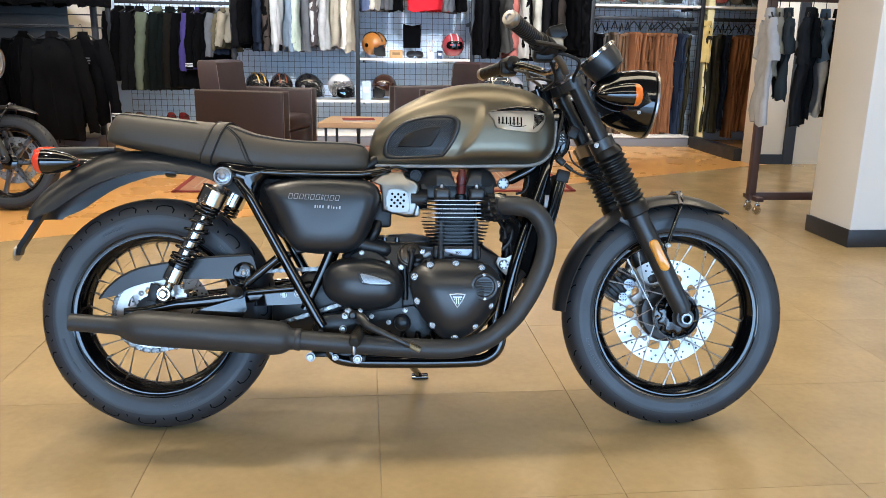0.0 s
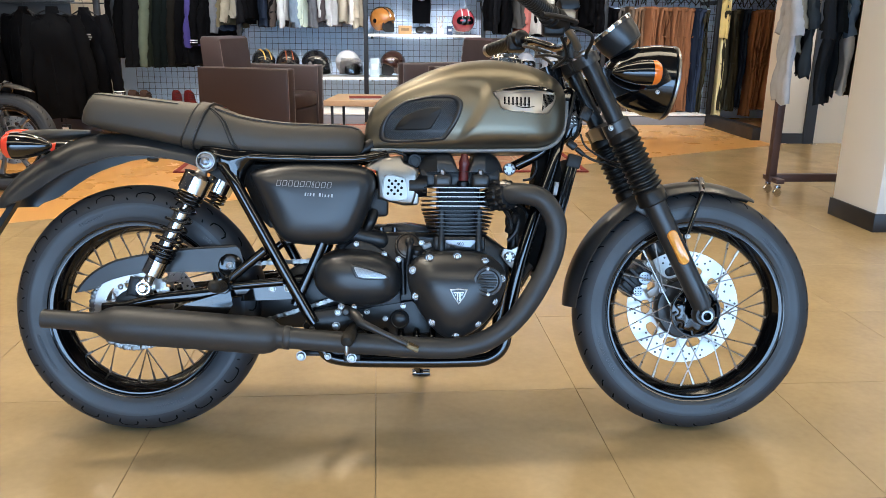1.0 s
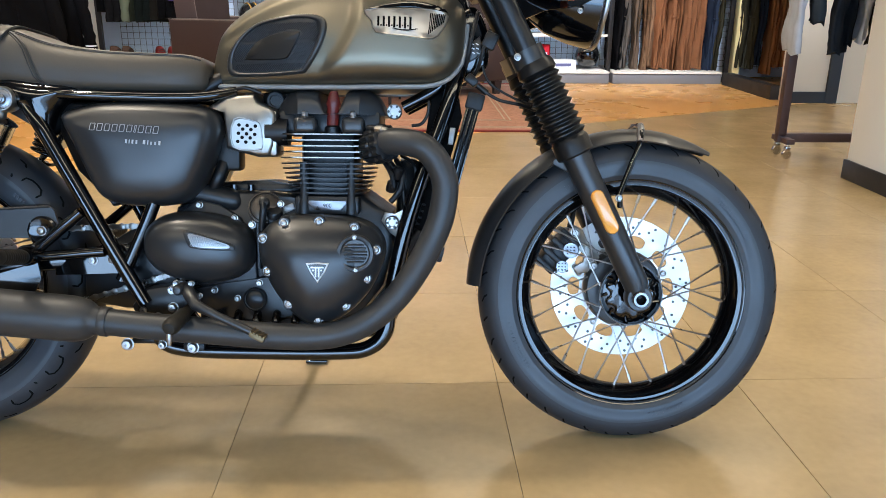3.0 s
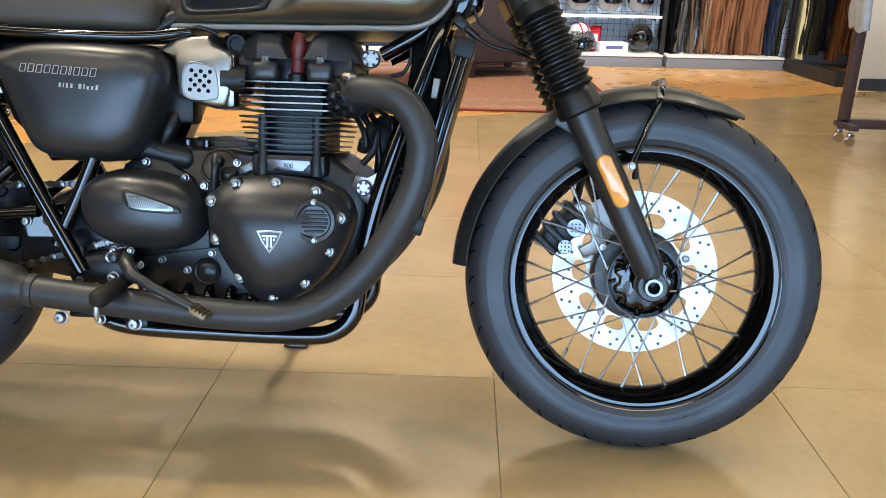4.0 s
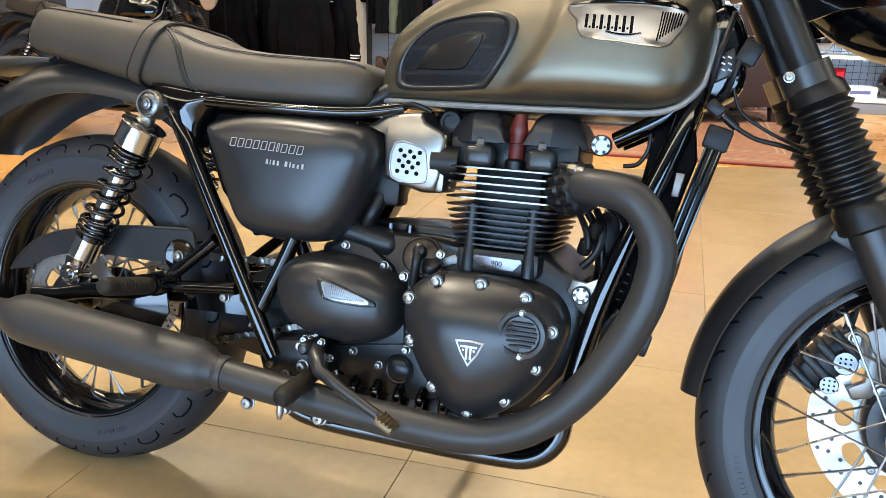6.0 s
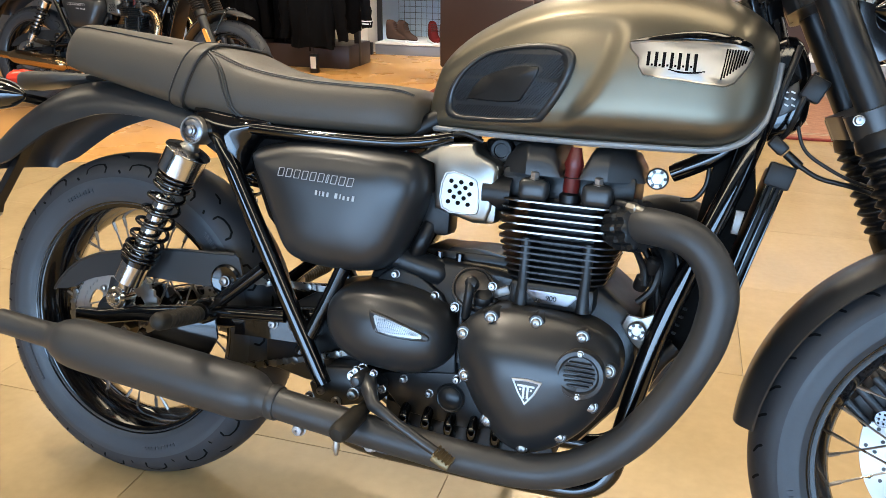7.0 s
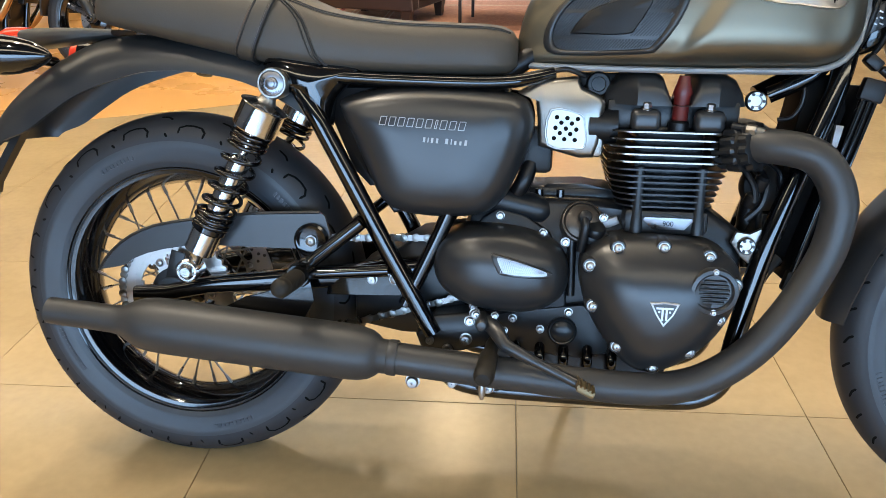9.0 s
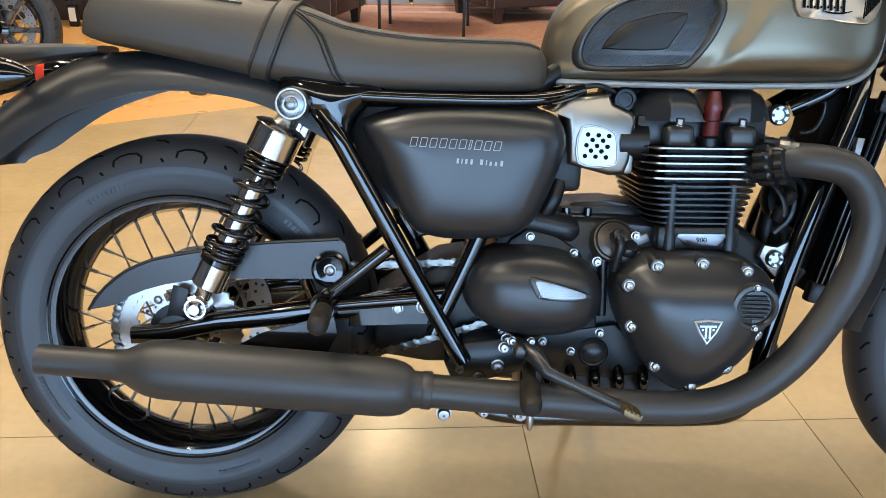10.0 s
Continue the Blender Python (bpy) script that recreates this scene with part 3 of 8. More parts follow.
def build_disc(parent, c, y, r_out, r_in, carrier):
    """A drilled disc with ten windows inside its braking band."""
    bm = bmesh.new()
    pitch, rows, seg = 2 * math.pi / 10, 16, 20
    inner = carrier + 0.010
    lo, hi = inner + 0.09 * (r_out - inner), inner + 0.47 * (r_out - inner)
    radii = [(inner, 0.0)]
    for j in range(rows + 1):
        u = -math.cos(math.pi * j / rows)
        radii.append((lerp(lo, hi, 0.5 + 0.5 * u), 0.30 * pitch * max(0.0, 1 - abs(u) ** 3) ** 0.45))
    radii.append((r_out, 0.0))
    for i in range(10):
        grid = []
        for r, hw in radii:
            angles = [pitch * i + hw + (pitch - 2 * hw) * k / seg for k in range(seg + 1)]
            grid.append([bm.verts.new((c[0] + r * math.cos(w), y - 0.0022, c[2] + r * math.sin(w))) for w in angles])
        for p, q in zip(grid, grid[1:]):
            for k in range(seg):
                bm.faces.new((p[k], p[k + 1], q[k + 1], q[k]))
    bmesh.ops.remove_doubles(bm, verts=list(bm.verts), dist=0.00002)
    out = bmesh.ops.extrude_face_region(bm, geom=list(bm.faces))
    bmesh.ops.translate(bm, vec=(0, 0.0044, 0), verts=[v for v in out["geom"] if isinstance(v, bmesh.types.BMVert)])
    disc = part("brake_disc", bm, M_DISC, parent, "drilled steel brake disc with windows")
    for i in range(10):
        a = 2 * math.pi * (i + 0.5) / 10
        r = inner + 0.20 * (r_out - inner)
        if i % 2 == 0:
            bolt(disc, (c[0] + r * math.cos(a), y - 0.003, c[2] + r * math.sin(a)), 0.009, 0.005)
    # dark dots laid on both faces for the shade of the drilled holes
    bm = bmesh.new()
    for i in range(20):
        for k, f in enumerate((0.56, 0.70, 0.88)):
            a = 2 * math.pi * (i + (0.0, 0.42, 0.2)[k] + 0.12 * (i % 2)) / 20
            r = lerp(inner, r_out, f)
            lathe(bm, [(0.0032, -0.0027), (0.0032, 0.0027)], (c[0] + r * math.cos(a), y, c[2] + r * math.sin(a)), (0, 1, 0), 10)
    part("drill_dot", bm, M_TAIL, disc, "dark dots for drilled holes", kind="stuff")
    return disc


def bolt(parent, p, r=0.008, h=0.008, d=(0, -1, 0), name="bolt", material=None):
    """A cap screw with a rounded head and a small dull socket."""
    r *= 0.72
    bm = bmesh.new()
    lathe(bm, [(r * 1.25, 0), (r * 1.25, h * 0.15), (r, h * 0.18), (r, h * 0.72), (r * 0.93, h * 0.86), (r * 0.80, h * 0.97), (r * 0.25, h)], p, d, 16, cap=False)
    lathe(bm, [(r * 0.26, h), (r * 0.24, h * 0.75), (0.0004, h * 0.75)], p, d, 6, cap=False, slot=1)
    return part(name, bm, [material or M_STEEL, M_BOLT], parent)


def build_fork(bike):
    for s in (-1, 1):
        y = s * 0.1
        bm = bmesh.new()
        rod(bm, fork_at(0.80, y), fork_at(0.985, y), 0.0225, 24)
        leg = part("fork_tube", bm, M_CASE, bike, "black fork tube")
        bm = bmesh.new()
        d = (fork_at(0.7, y) - fork_at(0.8, y)).normalized()
        top = fork_at(0.795, y)
        prof = [(0.034, 0.0), (0.038, 0.008), (0.040, 0.022)]
        n = 9
        for i in range(n):
            h = 0.028 + 0.136 * i / n
            prof += [(0.0335, h), (0.0405, h + 0.006), (0.0405, h + 0.008), (0.0335, h + 0.0135)]
        prof += [(0.037, 0.168), (0.0385, 0.171), (0.0385, 0.200), (0.034, 0.204)]
        lathe(bm, prof, top, d, 32)
        part("gaiter", bm, M_SOFT, bike, "ribbed black rubber fork gaiter", 30)
        bm = bmesh.new()
        axle = Vector((FRONT.x + 0.003, y, FRONT.z + 0.001))
        tube(bm, [fork_at(0.64, y), fork_at(0.60, y), fork_at(0.40, y), fork_at(0.355, y), axle], [0.0295, 0.0285, 0.0275, 0.0265, 0.020], 24)
        lathe(bm, [(0.024, -0.018), (0.027, -0.014), (0.027, 0.014), (0.024, 0.018)], axle, (0, 1, 0), 28)
        slider = part("fork_slider", bm, M_SATIN, bike, "satin black fork slider")
        bm = bmesh.new()
        e = Vector((axle.x, s * 0.128, axle.z))
        lathe(bm, [(0.0165, -0.012), (0.0165, 0.001), (0.0150, 0.003), (0.0105, 0.003)], e, (0, s, 0), 24, cap=False)
        # bore faces coloured deep black for the shade inside
        lathe(bm, [(0.0105, 0.003), (0.0095, -0.008), (0.0004, -0.008)], e, (0, s, 0), 6, cap=False, slot=1)
        part("axle_end", bm, [M_BOLT, M_DARK], slider, "bright hollow axle end")
        bm = bmesh.new()
        a, b = fork_at(0.548, y), fork_at(0.455, y)
        u = (b - a).normalized()
        w = u.cross(Vector((0, 1, 0))).normalized()
        cen = (a + b) / 2 + Vector((0, s * 0.031, 0))
        o = []
        for k in range(28):
            t = 2 * math.pi * k / 28
            o.append((0.0135 * math.cos(t), 0.0135 * math.sin(t) + math.copysign(0.034, math.sin(t))))
        rings = [[cen + w * px * f + u * pz * f2 + Vector((0, s * off, 0)) for px, pz in o] for f, f2, off in ((1, 1, -0.008), (1, 1, 0.001), (0.85, 0.96, 0.004), (0.8, 0.94, 0.0035))]
        loft(bm, rings)
        part("reflector", bm, M_REFLEX, slider, "pale amber side reflector")
    for z, h, back in ((0.805, 0.034, 0.07), (0.972, 0.026, 0.06)):
        bm = bmesh.new()
        p = fork_at(z, 0)
        rings = []
        for k in range(25):
            t = -1 + 2 * k / 24
            y = 0.132 * t
            near = min(abs(abs(y) - 0.1) / 0.034, 1)
            half = 0.034 * math.sqrt(max(0.05, 1 - near * near)) if abs(y) > 0.075 else 0.030
            c = p + Vector((-0.02 * (1 - abs(t)) , y, 0))
            ax = Vector((1, 0, 0.5)).normalized()
            up = Vector((-0.447, 0, 0.894))
            rings.append([c + ax * half * x + up * h * 0.5 * q for x, q in ((-1, -1), (1, -1), (1, 1), (-1, 1))])
        loft(bm, rings)
        part("fork_yoke", bm, M_SATIN, bike, "black cast fork yoke")
    bm = bmesh.new()
    rod(bm, (0.39, 0, 0.80), (0.335, 0, 0.97), 0.032, 24)
    part("steering_head", bm, M_GLOSS, bike, "gloss black steering head")
    for s in (-1, 1):
        bolt(bike, fork_at(0.802, s * 0.13) + Vector((-0.03, 0, 0)), 0.008, 0.008, (0, s, 0), "clamp_bolt")
        bm = bmesh.new()
        lathe(bm, [(0.024, 0), (0.024, 0.006), (0.018, 0.008), (0.014, 0.012), (0.004, 0.013)], fork_at(0.986, s * 0.1), (-0.447, 0, 0.894), 20)
        part("fork_cap", bm, M_STEEL, bike, "bright fork cap")


def shell_arc(bm, c, r_fun, w_fun, a0, a1, n, thick, drop):
    """A curved guard over a wheel: angles in degrees, an arched section with turned-down sides."""
    rings = []
    for i in range(n + 1):
        t = i / n
        a = radians(lerp(a0, a1, t))
        r, w, dr = r_fun(t), w_fun(t), drop(t)
        out, inn = [], []
        for k in range(13):
            u = -1 + 2 * k / 12
            rr = r - dr * abs(u) ** 2.6
            y = w * math.copysign(abs(u) ** 0.85, u)
            out.append((c[0] + rr * math.cos(a), y, c[2] + rr * math.sin(a)))
            inn.append((c[0] + (rr - thick) * math.cos(a), y * 0.975, c[2] + (rr - thick) * math.sin(a)))
        rings.append(out + inn[::-1])
    loft(bm, rings)


def build_fenders(bike):
    bm = bmesh.new()
    shell_arc(bm, FRONT, lambda t: 0.347 - 0.004 * max(0, 1 - t * 5), lambda t: 0.064 * (0.35 + 0.65 * min(1, t * 7)) if t < 0.5 else 0.064 * (0.7 + 0.3 * min(1, (1 - t) * 9)),
              61, 178, 44, 0.003, lambda t: 0.026 * min(1, 0.3 + t * 6))
    guard = part("front_fender", bm, M_SATIN, bike, "satin black front mudguard", 50)
    for s in (-1, 1):
        bm = bmesh.new()
        tube(bm, spline([(0.690, s * 0.088, 0.530), (0.712, s * 0.080, 0.585), (0.735, s * 0.066, 0.640), (0.742, s * 0.045, 0.668), (0.744, 0.0, 0.677)], 5), 0.006, 10)
        part("fender_stay", bm, M_GLOSS, guard, "black tubular stay")
        bm = bmesh.new()
        tube(bm, [(0.735, s * 0.066, 0.642), (0.742, s * 0.045, 0.670), (0.744, s * 0.03, 0.677)], 0.0070, 10)
        part("stay_clamp", bm, M_BOLT, guard, "bright stay end")
        bolt(guard, (0.690, s * 0.094, 0.528), 0.008, 0.01, (0, s, 0), "stay_nut")
        bm = bmesh.new()
        box(bm, (0.59, s * 0.075, 0.610), (0.05, 0.012, 0.06), 0.004, Matrix.Rotation(0.5, 3, "Y").to_4x4())
        part("fender_bracket", bm, M_SATIN, guard)
    # deep rear guard: crest line and lip line, arched between
    crest = spline([(-0.44, 0, 0.700), (-0.56, 0, 0.762), (-0.68, 0, 0.781), (-0.79, 0, 0.786), (-0.872, 0, 0.776), (-0.935, 0, 0.748), (-0.990, 0, 0.714), (-1.040, 0, 0.674), (-1.072, 0, 0.630), (-1.081, 0, 0.594)], 5)
    lip = spline([(-0.46, 0, 0.640), (-0.574, 0, 0.703), (-0.675, 0, 0.724), (-0.760, 0, 0.724), (-0.822, 0, 0.709), (-0.888, 0, 0.684), (-0.942, 0, 0.651), (-0.990, 0, 0.619), (-1.030, 0, 0.603), (-1.045, 0, 0.592)], 5)
    rings = []
    for p, q in zip(crest, lip):
        out, inn = [], []
        n = (REAR - (p + q) / 2).normalized() * 0.005
        for k in range(17):
            a = -0.5 * math.pi + math.pi * k / 16
            f = 1 - abs(math.cos(a)) ** 0.85
            v = p.lerp(q, f) + Vector((0, 0.090 * math.copysign(abs(math.sin(a)) ** 0.8, a), 0))
            out.append(v)
            inn.append(Vector((v.x + n.x, v.y * 0.95, v.z + n.z * (1 - 0.9 * f))))
        rings.append(out + inn[::-1])
    bm = bmesh.new()
    loft(bm, rings)
    rear = part("rear_fender", bm, M_SATIN, bike, "satin black rear mudguard", 50)
    bm = bmesh.new()
    lathe(bm, [(0.016, 0), (0.014, 0.004), (0.006, 0.006)], (-0.715, 0.035, 0.722), (0, -0.3, -1), 20)
    part("drain_plug", bm, M_SOFT, rear, "round rubber plug")
    return rear


def signal(parent, p, d, amber, length=0.105, r=0.034):
    """A bullet-shaped indicator at p that points along d."""
    bm = bmesh.new()
    prof = [(0.004, -length * 0.62), (r * 0.35, -length * 0.55), (r * 0.68, -length * 0.36), (r * 0.9, -length * 0.12), (r, length * 0.1), (r, length * 0.2)]
    lathe(bm, prof, p, d, 28)
    body = part("indicator", bm, M_GLOSS, parent, "gloss black bullet indicator")
    bm = bmesh.new()
    lathe(bm, [(r * 0.99, length * 0.2), (r * 0.98, length * 0.3), (r * 0.8, length * 0.37), (r * 0.4, length * 0.41), (0.002, length * 0.42)], p, d, 28)
    part("lens", bm, M_AMBER if amber else M_RED, body, "amber lens" if amber else "orange-red lens")
    return body


def build_headlamp(bike):
    bm = bmesh.new()
    c = Vector((0.636, 0, 0.934))
    d = Vector((1, 0, -0.14)).normalized()
    lathe(bm, [(0.004, -0.155), (0.03, -0.15), (0.055, -0.125), (0.078, -0.085), (0.092, -0.035), (0.096, 0.0), (0.096, 0.012)], c, d, 48)
    lamp = part("headlamp", bm, M_GLOSS, bike, "gloss black round headlamp shell")
    bm = bmesh.new()
    lathe(bm, [(0.094, 0.017), (0.0975, 0.018), (0.098, 0.022), (0.096, 0.025), (0.092, 0.024), (0.092, 0.018)], c, d, 56, closed=True)
    part("rim", bm, M_STEEL, lamp, "chrome lamp rim")
    bm = bmesh.new()
    lathe(bm, [(0.091, 0.020), (0.07, 0.030), (0.04, 0.036), (0.002, 0.038)], c, d, 48)
    part("lens", bm, M_LENS, lamp, "ribbed clear lens")
    for s in (-1, 1):
        bm = bmesh.new()
        o = [(0.455, 0.955), (0.50, 0.945), (0.62, 0.955), (0.635, 0.925), (0.60, 0.905), (0.53, 0.895), (0.475, 0.872), (0.468, 0.90)]
        prism(bm, o, s * 0.099, s * 0.106, 0.002)
        part("lamp_bracket", bm, M_GLOSS, lamp, "black pressed bracket")
        signal(lamp, Vector((0.542, s * 0.158, 0.935)), (1, 0, 0), True, 0.118, 0.031)
        bm = bmesh.new()
        rod(bm, (0.545, s * 0.10, 0.925), (0.548, s * 0.145, 0.935), 0.009, 12)
        part("indicator_stalk", bm, M_GLOSS, lamp)
        bolt(lamp, (0.598, s * 0.107, 0.895), 0.006, 0.006, (0, s, 0))
    # instrument
    bm = bmesh.new()
    g = Vector((0.513, 0.0, 1.060))
    u = Vector((-0.62, 0, 0.78)).normalized()
    lathe(bm, [(0.025, -0.055), (0.050, -0.045), (0.057, -0.02), (0.058, 0.012)], g, u, 40)
    clock = part("speedometer", bm, M_SATIN, bike, "round black instrument")
    bm = bmesh.new()
    lathe(bm, [(0.057, 0.010), (0.061, 0.012), (0.061, 0.021), (0.054, 0.023), (0.053, 0.014)], g, u, 44, closed=True)
    part("bezel", bm, M_CHROME, clock, "chrome bezel")
    bm = bmesh.new()
    lathe(bm, [(0.0535, 0.014), (0.03, 0.0155), (0.001, 0.016)], g, u, 40)
    part("dial", bm, M_GLOSS, clock, "dark glass dial")


def build_bars(bike):
    bm = bmesh.new()
    near = spline([(0.380, 0.0, 1.024), (0.378, -0.06, 1.023), (0.372, -0.12, 1.022), (0.356, -0.19, 1.026), (0.318, -0.242, 1.036), (0.300, -0.262, 1.042)], 5) + [Vector((0.207, -0.372, 1.076))]
    far = spline([(0.380, 0.0, 1.024), (0.368, 0.06, 1.032), (0.345, 0.12, 1.052), (0.318, 0.19, 1.075), (0.290, 0.250, 1.088), (0.280, 0.266, 1.088)], 5) + [Vector((0.225, 0.39, 1.085))]
    tube(bm, far[::-1] + near[1:], 0.0112, 14)
    bar = part("handlebar", bm, M_GLOSS, bike, "black handlebar")
    for s in (-1, 1):
        a, b = (Vector((0.312, -0.248, 1.0375)), Vector((0.207, -0.372, 1.076))) if s < 0 else (Vector((0.290, 0.250, 1.088)), Vector((0.225, 0.390, 1.085)))
        d = (b - a).normalized()
        bm = bmesh.new()
        prof = [(0.019, 0.03), (0.025, 0.032), (0.025, 0.04)]
        for i in range(14):
            prof += [(0.0190, 0.043 + 0.0085 * i), (0.0203, 0.046 + 0.0085 * i), (0.0203, 0.049 + 0.0085 * i)]
        prof += [(0.0190, 0.164)]
        lathe(bm, prof, a, d, 24)
        part("grip", bm, M_SOFT, bar, "ribbed black rubber grip", 30)
        bm = bmesh.new()
        lathe(bm, [(0.0185, 0.160), (0.0205, 0.163), (0.0205, 0.178), (0.018, 0.183), (0.009, 0.184), (0.007, 0.180), (0.001, 0.180)], a, d, 24)
        part("bar_end", bm, M_STEEL, bar, "bright bar-end weight")
        bm = bmesh.new()
        lathe(bm, [(0.018, -0.025), (0.026, -0.02), (0.028, 0.0), (0.026, 0.024), (0.018, 0.028)], a, d, 20)
        box(bm, a + Vector((-0.006, 0.006, -0.012)), (0.052, 0.046, 0.044), 0.010)
        part("switch_block", bm, M_PLASTIC, bar, "black switch block")
        bm = bmesh.new()
        tube(bm, spline([a + Vector((0.03, s * -0.03, 0.0)), a + Vector((0.045, s * 0.01, -0.004)), a + Vector((0.0, s * 0.09, -0.012)), a + Vector((-0.06, s * 0.165, -0.022))], 5), 0.006, 8)
        part("lever", bm, M_GLOSS if s > 0 else M_PLASTIC, bar, "black hand lever")
        if s < 0:
            bm = bmesh.new()
            box(bm, a + Vector((0.036, 0.048, 0.048)), (0.046, 0.05, 0.036), 0.006, Matrix.Rotation(-0.3, 3, "Y").to_4x4())
            part("fluid_reservoir", bm, M_PLASTIC, bar, "black brake-fluid reservoir")
            bm = bmesh.new()
            box(bm, a + Vector((0.03, 0.035, 0.012)), (0.04, 0.03, 0.045), 0.007)
            tube(bm, [a + Vector((0.03, 0.03, -0.01)), a + Vector((0.055, 0.06, -0.03)), a + Vector((0.07, 0.09, -0.045))], 0.010, 10)
            part("master_cylinder", bm, M_ALU, bar, "bright master cylinder")
        bm = bmesh.new()
        rod(bm, (0.380, s * 0.05, 1.040), (0.392, s * 0.05, 0.985), 0.018, 16)
        part("bar_clamp", bm, M_SATIN, bar)
    cables = [[(0.33, -0.225, 1.035), (0.40, -0.23, 1.01), (0.40, -0.17, 0.975), (0.43, -0.06, 0.98)],
              [(0.31, -0.25, 1.03), (0.34, -0.20, 0.995), (0.36, -0.12, 0.975), (0.34, -0.05, 0.96)],
              [(0.32, 0.25, 1.08), (0.34, 0.16, 1.03), (0.36, 0.08, 0.99), (0.35, 0.03, 0.95)],
              [(0.33, 0.24, 1.085), (0.29, 0.15, 1.055), (0.30, 0.05, 1.03), (0.34, -0.03, 1.0)],
              [(0.38, -0.10, 0.97), (0.33, -0.07, 0.99), (0.31, 0.0, 1.0), (0.32, 0.10, 1.02), (0.34, 0.22, 1.08)]]
    for c in cables:
        bm = bmesh.new()
        tube(bm, spline(c, 6), 0.0045, 8)
        part("cable", bm, M_SOFT, bike, "black control cable")


def hole_pad(parent, pts, y, r=0.004):
    # dark discs just proud of the surface, for the shade inside holes
    for x, z in pts:
        bm = bmesh.new()
        lathe(bm, [(r, 0), (r, 0.0012), (r * 0.6, 0.0014)], (x, y + 0.0008, z), (0, -1, 0), 12)
        part("hole_dot", bm, M_DARK, parent)


def build_engine(bike):
    # crankcase core
    bm = bmesh.new()
    core = [(-0.235, 0.35), (-0.245, 0.42), (-0.22, 0.50), (-0.13, 0.535), (-0.02, 0.535), (0.03, 0.53), (0.17, 0.53), (0.225, 0.49), (0.235, 0.42), (0.215, 0.34),
            (0.16, 0.27), (0.09, 0.245), (-0.05, 0.25), (-0.17, 0.27)]
    prism(bm, core, 0.12, -0.072, 0.02)
    case = part("crankcase", bm, M_CASE, bike, "black engine crankcase")
    bm = bmesh.new()
    prism(bm, [(-0.175, 0.285), (0.11, 0.285), (0.125, 0.245), (0.085, 0.190), (-0.12, 0.190), (-0.175, 0.225)], 0.075, -0.076, 0.012)
    part("sump", bm, M_CASE, case, "black engine sump")
    bm = bmesh.new()
    prism(bm, [(-0.22, 0.285), (-0.33, 0.285), (-0.415, 0.300), (-0.415, 0.39), (-0.31, 0.455), (-0.22, 0.47)], 0.07, -0.070, 0.01)
    part("gearbox_rear", bm, M_CASE, case)
    bm = bmesh.new()
    low = [(-0.20, 0.33), (-0.12, 0.345), (-0.02, 0.36), (0.03, 0.32), (0.05, 0.28), (-0.02, 0.262), (-0.14, 0.272)]
    prism(bm, low, -0.05, -0.086, 0.008)
    gear = part("gearbox_cover", bm, M_CASE, case)
    for i in range(5):
        bm = bmesh.new()
        tube(bm, spline([(-0.13 + 0.040 * i, -0.078, 0.246), (-0.13 + 0.040 * i, -0.096, 0.256), (-0.13 + 0.040 * i, -0.096, 0.270), (-0.13 + 0.040 * i, -0.078, 0.284)], 4), 0.009, 10)
        part("cover_rib", bm, M_GLOSS, gear)
    bm = bmesh.new()
    lathe(bm, [(0.025, 0.0), (0.025, 0.008), (0.022, 0.011), (0.020, 0.010), (0.016, 0.014), (0.004, 0.016)], (-0.054, -0.080, 0.311), (0, -1, 0), 28)
    part("sight_glass", bm, M_CASE, case, "round dark oil sight glass")
    # heart-shaped clutch cover
    flat = lambda x, z: 0.0
    heart = [(-0.018, 0.442), (0.0, 0.470), (0.035, 0.484), (0.09, 0.488), (0.15, 0.483), (0.192, 0.465), (0.212, 0.432), (0.208, 0.395), (0.186, 0.345), (0.15, 0.305),
             (0.112, 0.282), (0.085, 0.277), (0.058, 0.287), (0.028, 0.317), (0.0, 0.360), (-0.017, 0.405)]
    heart = [(0.0915 + 1.075 * (x - 0.097), 0.379 + 1.055 * (z - 0.3825)) for x, z in heart]
    bm = bmesh.new()
    pad(bm, heart, flat, [(1.0, 0.06), (1.0, 0.132), (0.988, 0.142), (0.955, 0.150), (0.89, 0.158), (0.78, 0.172), (0.58, 0.187), (0.3, 0.1955)])
    cover = part("clutch_cover", bm, M_SATIN, case, "satin black clutch cover")
    for x, z in ((-0.022, 0.446), (0.020, 0.477), (0.090, 0.481), (0.160, 0.469), (0.203, 0.425), (0.184, 0.367), (0.142, 0.311), (0.087, 0.281), (0.028, 0.314), (-0.014, 0.380)):
        c = Vector((0.095, 0, 0.385))
        p = Vector((x, -0.152, z)) + (c - Vector((x, 0, z))).normalized() * 0.002
        bm = bmesh.new()
        lathe(bm, [(0.0130, -0.03), (0.0125, 0.003), (0.0105, 0.0065), (0.006, 0.007)], p, (0, -1, 0), 20)
        part("bolt_boss", bm, M_SATIN, cover)
        bolt(cover, p + Vector((0, -0.0075, 0)), 0.0094, 0.007)
    bm = bmesh.new()
    lathe(bm, [(0.036, 0.0), (0.036, 0.014), (0.0345, 0.017), (0.029, 0.018), (0.026, 0.015), (0.026, 0.012), (0.001, 0.012)], (0.164, -0.174, 0.4205), (0, -1, 0), 44)
    rnd = part("round_cover", bm, M_SATIN, cover, "round slotted cap")
    for i in range(6):
        z = 0.4205 + 0.0066 * (i - 2.5)
        hw = math.sqrt(max(0.0001, 0.0245 ** 2 - (z - 0.4205) ** 2)) - 0.002
        bm = bmesh.new()
        box(bm, (0.164, -0.1885, z), (2 * hw, 0.006, 0.0036), 0.0012)
        part("slat", bm, M_CASE, rnd)
